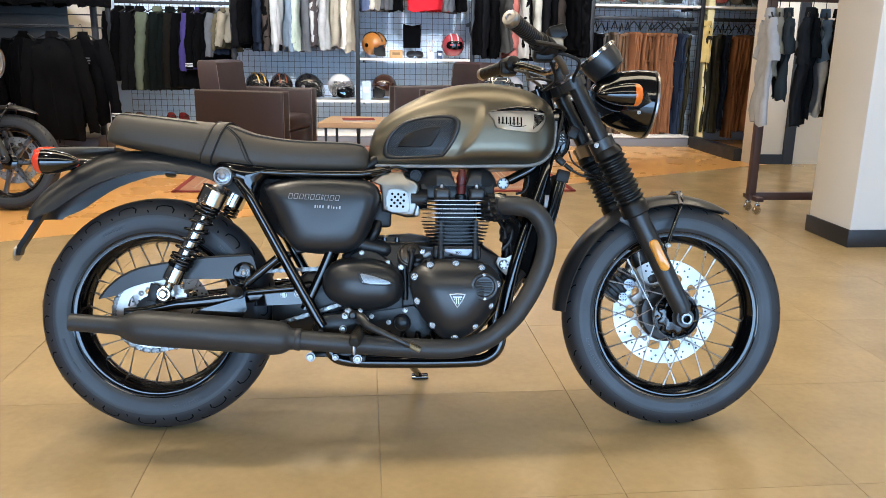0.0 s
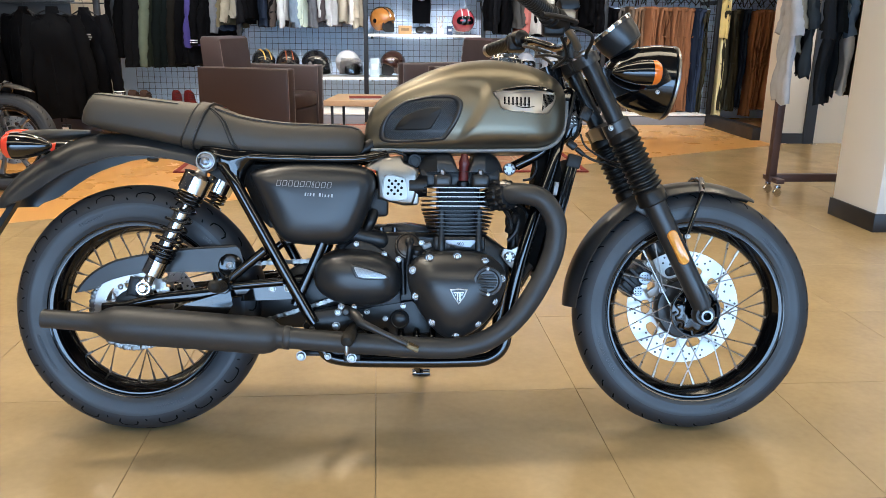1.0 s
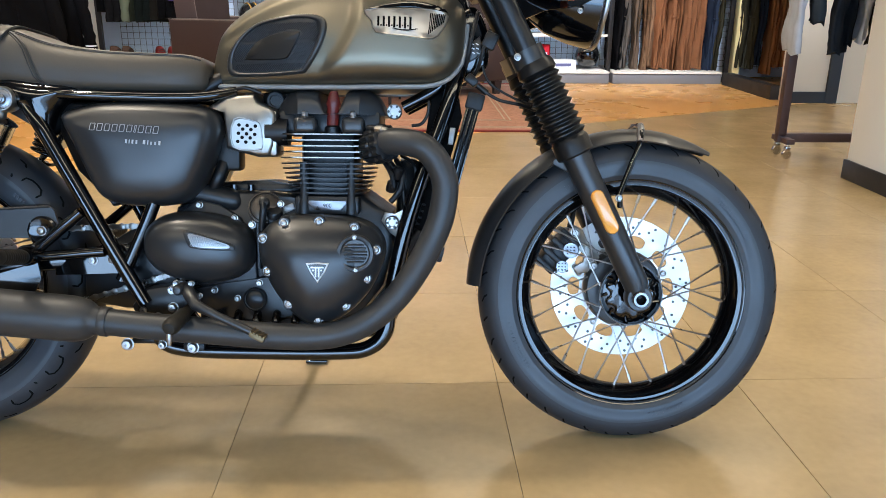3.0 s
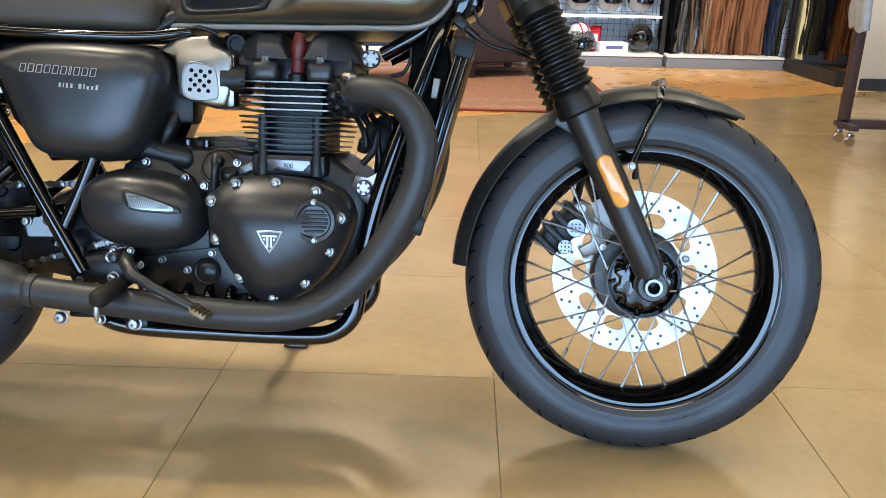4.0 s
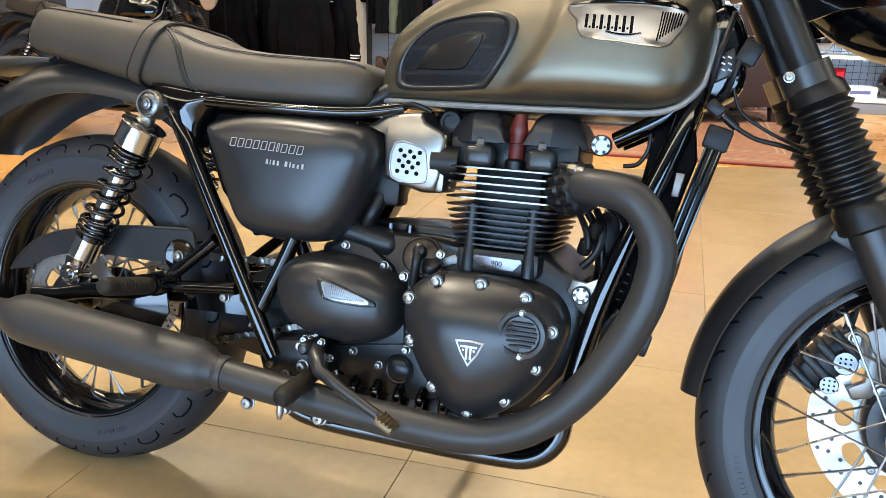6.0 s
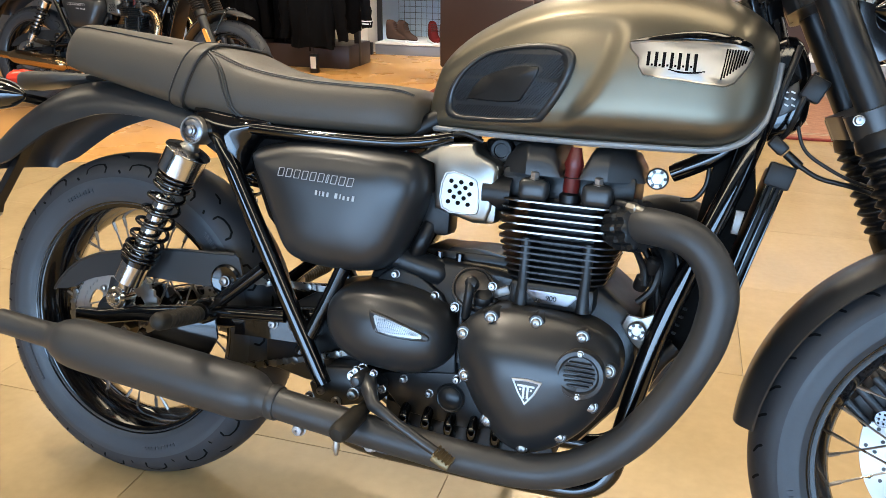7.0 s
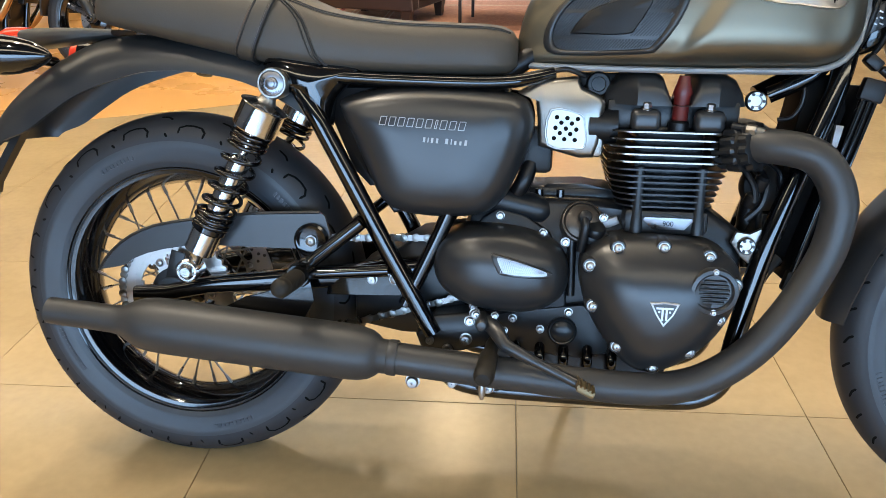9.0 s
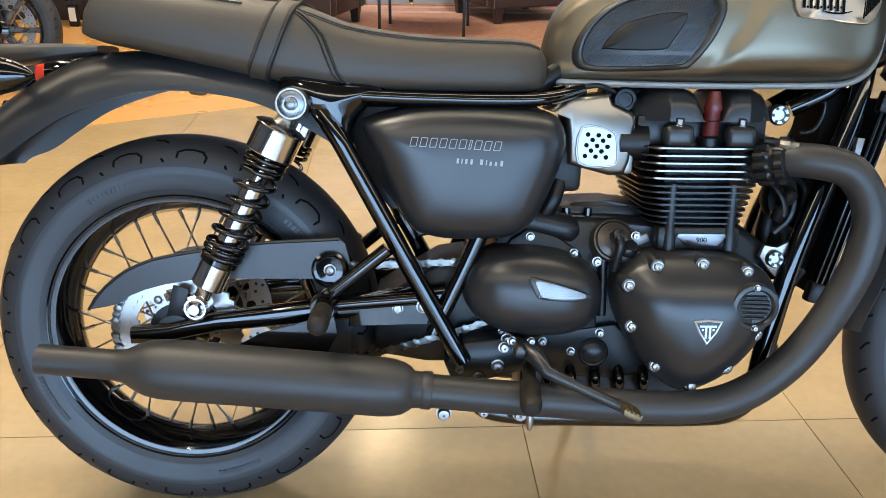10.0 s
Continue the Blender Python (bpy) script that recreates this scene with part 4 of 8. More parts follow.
    for x, z in ((0.163, 0.4520), (0.165, 0.3890)):
        bolt(rnd, (x, -0.1905, z), 0.0055, 0.006)
    # shield-shaped emblem as a plain outlined triangle
    bm = bmesh.new()
    yb = lambda x, z: -0.1945
    tri = [(0.066, 0.404), (0.092, 0.406), (0.118, 0.404), (0.108, 0.382), (0.092, 0.361), (0.077, 0.382)]
    tri = [(0.092 + 0.86 * (x - 0.092), 0.386 + 0.88 * (z - 0.386)) for x, z in tri]
    pad(bm, tri, yb, [(1, -0.003), (1.0, 0.0035), (0.93, 0.0045), (0.84, 0.004)], smooth=1)
    emblem = part("emblem", bm, M_SILVER, cover, "bright-rimmed triangular emblem")
    bm = bmesh.new()
    pad(bm, tri, yb, [(0.80, 0.003), (0.80, 0.0047), (0.4, 0.0048)], smooth=1)
    part("emblem_field", bm, M_SATIN, emblem)
    bm = bmesh.new()
    for x0, x1, z0, z1 in ((0.0795, 0.1045, 0.3925, 0.3955), (0.0875, 0.0905, 0.375, 0.393), (0.0935, 0.0965, 0.375, 0.393), (0.0825, 0.0855, 0.387, 0.390), (0.0985, 0.1015, 0.387, 0.390)):
        box(bm, ((x0 + x1) / 2, -0.2035, (z0 + z1) / 2), (x1 - x0, 0.001, z1 - z0))
    bmesh.ops.translate(bm, vec=(0, 0.0040, 0), verts=bm.verts)
    part("emblem_bar", bm, M_SILVER, emblem)
    # oval sprocket cover with a small mesh window
    bm = bmesh.new()
    back = [(-0.235, 0.38), (-0.24, 0.45), (-0.20, 0.505), (-0.175, 0.522), (-0.13, 0.512), (-0.088, 0.485), (-0.074, 0.455), (-0.055, 0.40), (-0.055, 0.345), (-0.10, 0.318), (-0.16, 0.335)]
    prism(bm, [(x + 0.005, z - 0.006) for x, z in back], -0.055, -0.084, 0.006)
    sp = part("sprocket_cover_base", bm, M_CASE, case)
    egg = []
    for k in range(26):
        a = 2 * math.pi * k / 26
        rx = 0.112
        x = -0.161 + rx * math.copysign(abs(math.cos(a)) ** 0.85, math.cos(a))
        z = 0.4205 + 0.0710 * math.copysign(abs(math.sin(a)) ** 0.85, math.sin(a)) + 0.010 * -math.cos(a) * -1 * 0.4
        egg.append((x, z - 0.10 * (x + 0.161)))
    bm = bmesh.new()
    pad(bm, egg, flat, [(1.0, 0.06), (1.0, 0.098), (0.985, 0.112), (0.95, 0.125), (0.88, 0.138), (0.76, 0.149), (0.55, 0.160), (0.25, 0.167)], smooth=2)
    oval = part("sprocket_cover", bm, M_SATIN, case, "satin black oval sprocket cover")
    ov = lambda x, z: -0.1700 + 2.3 * (x + 0.158) ** 2 + 3.0 * (z - 0.4205) ** 2
    win = [(x - 0.004, z - 0.001) for x, z in [(-0.160, 0.4535), (-0.156, 0.4545), (-0.130, 0.449), (-0.102, 0.440), (-0.084, 0.4325), (-0.0815, 0.428), (-0.086, 0.4255), (-0.118, 0.4265), (-0.146, 0.4295), (-0.153, 0.435), (-0.160, 0.450)]]
    bm = bmesh.new()
    pad(bm, [((x + 0.122) * 1.22 - 0.122, (z - 0.4385) * 1.3 + 0.4385) for x, z in win], ov, [(1, -0.006), (1, 0.0012), (0.9, 0.0026)], smooth=2)
    frame_w = part("window_frame", bm, M_SATIN, oval)
    bm = bmesh.new()
    pad(bm, win, ov, [(1, 0.001), (0.99, 0.0036), (0.5, 0.0040)], smooth=2)
    mesh = part("mesh_insert", bm, M_ALU, frame_w, "silver mesh insert")
    bm = bmesh.new()
    for i in range(22):
        x = -0.156 + 0.0033 * i
        z0, z1 = 0.4290, 0.4500 - max(0, (x + 0.14)) * 0.36
        if z1 > z0 + 0.003:
            for sl in (0.003, -0.003):
                tube(bm, [(lerp(x - sl, x + sl, f / 4), ov(x, lerp(z0, z1, f / 4)) - 0.0046, lerp(z0, z1, f / 4)) for f in range(5)], 0.0005, 4)
    part("mesh_wire", bm, M_BOLT, mesh, kind="stuff")
    for x, z in ((-0.165, 0.505), (-0.094, 0.479), (-0.138, 0.329), (-0.091, 0.312), (-0.045, 0.345), (-0.205, 0.345)):
        bolt(sp, (x, -0.086, z), 0.008, 0.010)
    # starter motor and small castings behind the cylinders
    bm = bmesh.new()
    tube(bm, [(-0.19, -0.06, 0.532), (-0.11, -0.06, 0.515), (-0.092, -0.06, 0.510), (-0.084, -0.06, 0.508)], [0.024, 0.024, 0.021, 0.012], 20)
    box(bm, (-0.06, 0.02, 0.535), (0.16, 0.12, 0.03), 0.012)
    part("starter_motor", bm, M_CASE, case)
    bm = bmesh.new()
    lathe(bm, [(0.030, -0.05), (0.0345, -0.046), (0.0350, -0.004), (0.0335, 0.001), (0.0310, 0.002), (0.0300, -0.001), (0.028, 0.003), (0.020, 0.007), (0.010, 0.008), (0.001, 0.008)], (-0.031, -0.088, 0.501), (0.10, -0.93, 0.35), 40)
    cap = part("breather_cap", bm, M_BREATHER, case, "round dark bronze breather cap", 35)
    bm = bmesh.new()
    lathe(bm, [(0.011, 0), (0.011, 0.012), (0.0095, 0.017), (0.004, 0.020)], (-0.029, -0.098, 0.509), (0.05, -0.93, 0.35), 16)
    tube(bm, spline([(-0.029, -0.112, 0.510), (-0.028, -0.118, 0.500), (-0.030, -0.116, 0.482), (-0.033, -0.110, 0.457)], 5), 0.0072, 12)
    part("breather_elbow", bm, M_CASE, cap)
    bm = bmesh.new()
    box(bm, (-0.006, -0.090, 0.476), (0.036, 0.030, 0.022), 0.006)
    lathe(bm, [(0.016, 0), (0.016, 0.010), (0.013, 0.014), (0.001, 0.015)], (-0.010, -0.094, 0.484), (0.1, -0.5, 0.85), 20)
    part("breather_lug", bm, M_CASE, cap)
    bm = bmesh.new()
    tube(bm, [(-0.046, -0.086, 0.470), (-0.046, -0.088, 0.455), (-0.044, -0.088, 0.375)], [0.0085, 0.0072, 0.0072], 12)
    part("drain_hose", bm, M_SOFT, cap, "thin black drain hose")
    bolt(cap, (0.002, -0.092, 0.509), 0.008, 0.008)
    bolt(cap, (-0.057, -0.092, 0.466), 0.009, 0.008)
    bm = bmesh.new()
    prism(bm, [(-0.115, 0.535), (-0.09, 0.553), (-0.03, 0.556), (0.03, 0.545), (0.03, 0.528), (-0.05, 0.53)], 0.05, -0.035, 0.006)
    part("case_cover", bm, M_CASE, case)
    for x in (-0.083, -0.048):
        bm = bmesh.new()
        rod(bm, (x - 0.02, -0.05, 0.520), (x - 0.02, -0.05, 0.546), 0.007, 10)
        part("cover_stud", bm, M_GLOSS, case)
    bm = bmesh.new()
    box(bm, (0.012, -0.07, 0.498), (0.032, 0.02, 0.014), 0.002, Matrix.Rotation(-0.4, 3, "Y").to_4x4())
    part("connector", bm, M_SEAM, case, "pale grey connector")
    # barrel and fins
    bm = bmesh.new()
    box(bm, (0.098, 0, 0.56), (0.112, 0.160, 0.20), 0.015)
    barrel = part("cylinder_barrel", bm, M_CASE, bike, "black finned cylinder block")
    def fin(z, x0, x1, y, t, name, edge):
        bm = bmesh.new()
        o, n = [], 6
        r = 0.035
        for cx, cy, a0 in ((x1 - r, y - r, 0), (x0 + r, y - r, 90), (x0 + r, -y + r, 180), (x1 - r, -y + r, 270)):
            for k in range(n + 1):
                a = radians(a0 + 90 * k / n)
                o.append((cx + r * math.cos(a), cy + r * math.sin(a)))
        rings = [[(px, py, z - t / 2) for px, py in o], [(px, py, z + t / 2) for px, py in o]]
        vs = loft(bm, rings)
        for f in bm.faces:
            if edge and len(f.verts) == 4:
                f.material_index = 1
        return part(name, bm, [M_CASE, M_FIN], barrel)
    for i in range(5):
        fin(0.6500 - 0.0116 * i, 0.004 - 0.001 * i, 0.187, 0.1125, 0.0026, "bright_fin", True)
    for i in range(7):
        fin(0.5915 - 0.0098 * i, 0.002 + 0.003 * i, 0.190 - 0.003 * i, 0.1115 - 0.0005 * i, 0.0026, "fin", False)
    for x in (0.052, 0.147):
        bm = bmesh.new()
        lathe(bm, [(0.0115, 0.0), (0.0112, 0.022), (0.0098, 0.030), (0.0085, 0.036), (0.0085, 0.105)], (x, -0.1020, 0.490), (0, 0, 1), 16)
        part("stud_column", bm, M_CASE, barrel)
    # cylinder foot with a small plate that reads 900
    bm = bmesh.new()
    box(bm, (0.098, 0, 0.508), (0.132, 0.216, 0.040), 0.009)
    foot = part("cylinder_base", bm, M_CASE, barrel)
    bm = bmesh.new()
    o = [(0.063, 0.5175), (0.137, 0.5175), (0.139, 0.513), (0.126, 0.4985), (0.076, 0.4985), (0.061, 0.513)]
    prism(bm, o, -0.105, -0.1145, 0.0015)
    plate = part("number_plate", bm, M_BOLT, foot, "small silver plate with dark figures")
    cu = bpy.data.curves.new("figures", "FONT")
    cu.body, cu.size, cu.align_x, cu.extrude = "900", 0.0115, "CENTER", 0.0003
    tmp = bpy.data.objects.new("figures_tmp", cu)
    me = bpy.data.meshes.new_from_object(tmp)
    bpy.data.objects.remove(tmp)
    me.materials.append(M_DARK)
    fg = new("figures", me)
    fg.parent = plate
    fg.matrix_basis = pose(0.100, -0.1150, 0.5040, 90, 0, 0)
    # head and cam cover
    bm = bmesh.new()
    box(bm, (0.1, 0, 0.674), (0.206, 0.150, 0.050), 0.008)
    head = part("cylinder_head", bm, M_CASE, bike, "black cylinder head")
    bm = bmesh.new()
    rise = [(-0.010, 0.004), (0.000, 0.030), (0.014, 0.045), (0.035, 0.052), (0.065, 0.052), (0.079, 0.047), (0.088, 0.026), (0.093, 0.003), (0.107, 0.001), (0.121, 0.003), (0.126, 0.026), (0.136, 0.048), (0.148, 0.053), (0.175, 0.052), (0.195, 0.044), (0.206, 0.028), (0.213, 0.004)]
    rings = []
    for k in range(81):
        x = -0.010 + 0.223 * k / 80
        h, e = table(x, rise), min(1.0, 0.55 + 9 * min(x + 0.010, 0.213 - x))
        pts = [(0.1035 * e * math.copysign(abs(math.cos(a)) ** 0.45, math.cos(a)), h * max(0.0, math.sin(a)) ** 0.55) for a in (math.pi * j / 20 for j in range(21))]
        rings.append([(x, y, 0.690 + z) for y, z in pts])
    loft(bm, rings)
    cam = part("cam_cover", bm, M_SATIN, head, "satin black cam cover with two domes")
    for x in (0.055, 0.151):
        bm = bmesh.new()
        box(bm, (x, -0.1000, 0.668), (0.046, 0.028, 0.034), 0.010, segs=3)
        part("cover_foot", bm, M_SATIN, cam)
        bm = bmesh.new()
        lathe(bm, [(0.0085, 0), (0.0085, 0.003), (0.0065, 0.004), (0.0065, 0.012), (0.004, 0.013)], (x, -0.1020, 0.683), (0, -0.25, 1), 6)
        part("hex_bolt", bm, M_STEEL, cam, "bright hexagon bolt")
    bm = bmesh.new()
    lathe(bm, [(0.009, 0.0), (0.0125, 0.006), (0.0125, 0.04), (0.015, 0.046), (0.011, 0.06), (0.008, 0.072)], (0.108, -0.086, 0.664), (0.04, -0.02, 1), 16)
    part("plug_cap", bm, M_PLUG, head, "red-brown spark plug cap")
    bm = bmesh.new()
    lathe(bm, [(0.016, 0.0), (0.016, 0.012), (0.012, 0.016)], (0.1075, -0.086, 0.652), (0, 0, 1), 16)
    part("plug_seat", bm, M_SOFT, head)
    # dark fittings between the cylinders and the down tubes
    bm = bmesh.new()
    lathe(bm, [(0.012, -0.03), (0.034, -0.022), (0.040, -0.008), (0.040, 0.006), (0.030, 0.010), (0.014, 0.012)], (0.262, -0.035, 0.562), (0.3, -1, 0.1), 32)
    part("horn", bm, M_PLASTIC, head, "round black horn")
    bm = bmesh.new()
    box(bm, (0.262, 0.0, 0.482), (0.035, 0.11, 0.075), 0.006, Matrix.Rotation(0.3, 4, "Y"))
    reg = part("regulator", bm, M_CASE, head, "black finned regulator")
    for k in range(5):
        bm = bmesh.new()
        box(bm, Vector((0.281, 0.0, 0.482)) + Matrix.Rotation(0.3, 4, "Y") @ Vector((0, 0, -0.028 + 0.014 * k)), (0.014, 0.10, 0.004), 0.001, Matrix.Rotation(0.3, 4, "Y"))
        part("regulator_fin", bm, M_CASE, reg)
    for pts, r in (([(0.235, -0.06, 0.60), (0.25, -0.085, 0.575), (0.245, -0.09, 0.54), (0.225, -0.085, 0.515)], 0.006), ([(0.245, -0.05, 0.61), (0.272, -0.07, 0.59), (0.275, -0.07, 0.55), (0.262, -0.075, 0.51)], 0.004), ([(0.21, -0.085, 0.60), (0.228, -0.10, 0.57), (0.232, -0.10, 0.545)], 0.005)):
        bm = bmesh.new()
        tube(bm, spline(pts, 5), r, 8)
        part("wiring", bm, M_SOFT, head)
    for x, z in ((0.228, 0.548), (0.240, 0.575)):
        bm = bmesh.new()
        lathe(bm, [(0.010, -0.012), (0.011, -0.008), (0.011, 0.008), (0.007, 0.012)], (x, -0.092, z), (0.3, -0.4, 1), 14)
        part("plug_connector", bm, M_PLASTIC, head)
    # upper mount bolts
    for p, r in (((0.230, -0.034, 0.699), 0.0165), ((0.229, -0.076, 0.473), 0.0140)):
        bm = bmesh.new()
        lathe(bm, [(r, 0), (r, 0.006), (r * 0.85, 0.009), (r * 0.55, 0.009), (r * 0.5, 0.005), (0.001, 0.005)], (p[0], p[1] - 0.012, p[2]), (0, -1, 0), 20)
        # six dark dots for the shade in the head's recesses
        for k in range(6):
            a = 2 * math.pi * k / 6
            lathe(bm, [(0.0028, 0), (0.0026, 0.001)], (p[0] + r * 0.7 * math.cos(a), p[1] - 0.0212, p[2] + r * 0.7 * math.sin(a)), (0, -1, 0), 8, slot=1)
        part("mount_bolt", bm, [M_STEEL, M_CASE], head, "bright engine mount bolt")
    bm = bmesh.new()
    prism(bm, [(0.206, 0.476), (0.213, 0.494), (0.234, 0.491), (0.262, 0.506), (0.256, 0.478), (0.244, 0.436), (0.224, 0.452)], -0.078, -0.086, 0.002)
    part("mount_plate", bm, M_ALU, head, "bright triangular mount plate")
    # silver throttle-body cover with dark dots for its 13 vent holes
    bm = bmesh.new()
    o = [(-0.151, 0.704), (-0.118, 0.724), (-0.056, 0.731), (-0.05, 0.716), (-0.018, 0.702), (-0.012, 0.690), (-0.018, 0.625), (-0.026, 0.604), (-0.05, 0.603), (-0.115, 0.620), (-0.118, 0.665), (-0.122, 0.694)]
    prism(bm, [(x + 0.006, z) for x, z in o], 0.0, -0.0865, 0.012)
    tb = part("throttle_cover", bm, M_ALU, bike, "brushed aluminium throttle body cover", 45)
    bm = bmesh.new()
    pad(bm, [(-0.093, 0.680), (-0.048, 0.676), (-0.037, 0.664), (-0.033, 0.628), (-0.044, 0.617), (-0.096, 0.622)], lambda x, z: -0.0850, [(1, -0.002), (1, 0.0018), (0.97, 0.0030), (0.93, 0.0030), (0.90, 0.0018), (0.6, 0.0018)], smooth=3)
    panel = part("vent_panel", bm, M_ALU, tb)
    bm = bmesh.new()
    box(bm, (-0.015, -0.045, 0.652), (0.018, 0.075, 0.094), 0.007)
    part("end_flange", bm, M_ALU, tb)
    pts = []
    for j in range(5):
        for i in range(3 - j % 2):
            pts.append((-0.0845 + 0.0165 * i + (0.0082 if j % 2 else 0) + 0.0008 * (4 - j), 0.6675 - 0.0083 * j - 0.001 * i))
    hole_pad(panel, pts, -0.0875, 0.0036)
    bm = bmesh.new()
    rod(bm, (-0.03, -0.06, 0.655), (0.015, -0.06, 0.655), 0.030, 20)
    part("intake_stub", bm, M_SOFT, tb)
    bm = bmesh.new()
    lathe(bm, [(0.020, 0), (0.020, 0.02), (0.017, 0.023), (0.012, 0.023), (0.011, 0.020), (0.001, 0.020)], (-0.016, -0.022, 0.7195), (0, -1, 0), 24)
    box(bm, (-0.012, 0.005, 0.725), (0.07, 0.06, 0.025), 0.006)
    part("throttle_plug", bm, M_SOFT, tb, "round black rubber plug")
    bm = bmesh.new()
    box(bm, (-0.112, -0.045, 0.612), (0.055, 0.05, 0.075), 0.010)
    tube(bm, spline([(-0.12, -0.06, 0.59), (-0.13, -0.07, 0.56), (-0.145, -0.06, 0.53)], 4), 0.014, 10)
    part("sensor_box", bm, M_PLASTIC, tb)


def build_exhaust(bike):
    bm = bmesh.new()
    line = spline([(0.180, -0.078, 0.618), (0.205, -0.108, 0.631), (0.231, -0.136, 0.637), (0.277, -0.154, 0.632), (0.304, -0.159, 0.618), (0.325, -0.160, 0.590), (0.336, -0.160, 0.556), (0.334, -0.161, 0.518), (0.323, -0.162, 0.472),
                   (0.290, -0.163, 0.401), (0.246, -0.165, 0.336), (0.196, -0.167, 0.290), (0.143, -0.170, 0.263), (0.08, -0.172, 0.252), (-0.01, -0.174, 0.254), (-0.12, -0.175, 0.262), (-0.25, -0.176, 0.272), (-0.335, -0.176, 0.2800)], 5)
    tube(bm, line, 0.0262, 28)
    pipe = part("exhaust_pipe", bm, M_EXHAUST, bike, "matt black exhaust header pipe", 60)
    bm = bmesh.new()
    ax = [Vector((-0.914, -0.182, 0.3285)), Vector((-0.328, -0.176, 0.2795))]
    d = (ax[1] - ax[0])
    ln = d.length
    d.normalize()
    prof = [(0.018, 0.03), (0.019, 0.0), (0.0225, 0.0), (0.0228, 0.03), (0.0235, 0.115), (0.026, 0.130), (0.036, 0.148), (0.0425, 0.165), (0.0455, 0.185), (0.0465, 0.22), (0.0455, ln - 0.070),
            (0.0440, ln - 0.052), (0.0400, ln - 0.036), (0.034, ln - 0.026), (0.0285, ln - 0.020), (0.0275, ln)]
    lathe(bm, prof, ax[0], d, 44)
    muf = part("silencer", bm, M_EXHAUST, bike, "matt black tapered silencer", 60)
    bm = bmesh.new()
    lathe(bm, [(0.0285, -0.008), (0.0295, -0.006), (0.0295, 0.006), (0.0285, 0.008)], ax[1], d, 30)
    part("clamp_band", bm, M_EXHAUST, muf)
    bm = bmesh.new()
    a, b, d2 = axes((0.68, -0.72, 0.16))
    rings = []
    for h, r in ((-0.034, 0.030), (-0.030, 0.0370), (-0.010, 0.0385), (-0.006, 0.034), (-0.001, 0.034), (0.003, 0.0385), (0.014, 0.0370), (0.017, 0.0272)):
        rings.append([Vector((0.212, -0.116, 0.6325)) + d2 * h + (r - (0.0045 if k % 4 > 1 and r > 0.0345 else 0)) * (math.cos(w) * a + math.sin(w) * b) for k, w in ((k, 2 * math.pi * k / 48) for k in range(48))])
    loft(bm, rings)
    clamp = part("header_clamp", bm, M_CASE, pipe, "finned black header clamp", 30)
    bm = bmesh.new()
    lathe(bm, [(0.0075, -0.012), (0.0085, -0.010), (0.0085, 0.002), (0.0066, 0.004), (0.0066, 0.012), (0.0050, 0.015)], (0.210, -0.137, 0.659), (1, -0.45, -0.1), 8)
    part("clamp_nut", bm, M_ALU, clamp, "bright clamp nut")
    bm = bmesh.new()
    rod(bm, (0.182, -0.118, 0.664), (0.214, -0.136, 0.660), 0.0055, 10)
    part("clamp_stud", bm, M_CASE, clamp)
    # far-side system
    bm = bmesh.new()
    tube(bm, [(p.x, -p.y, p.z) for p in line], 0.0262, 16)
    lathe(bm, prof, (ax[0].x, -ax[0].y, ax[0].z), (d.x, -d.y, d.z), 24)
    part("exhaust_pipe", bm, M_EXHAUST, bike, "matt black exhaust on the far side", 60)
    bm = bmesh.new()
    prism(bm, [(-0.625, 0.337), (-0.588, 0.357), (-0.474, 0.391), (-0.468, 0.357), (-0.487, 0.322), (-0.588, 0.324)], -0.137, -0.141, 0.0015)
    part("silencer_bracket", bm, M_GLOSS, bike, "black triangular bracket")


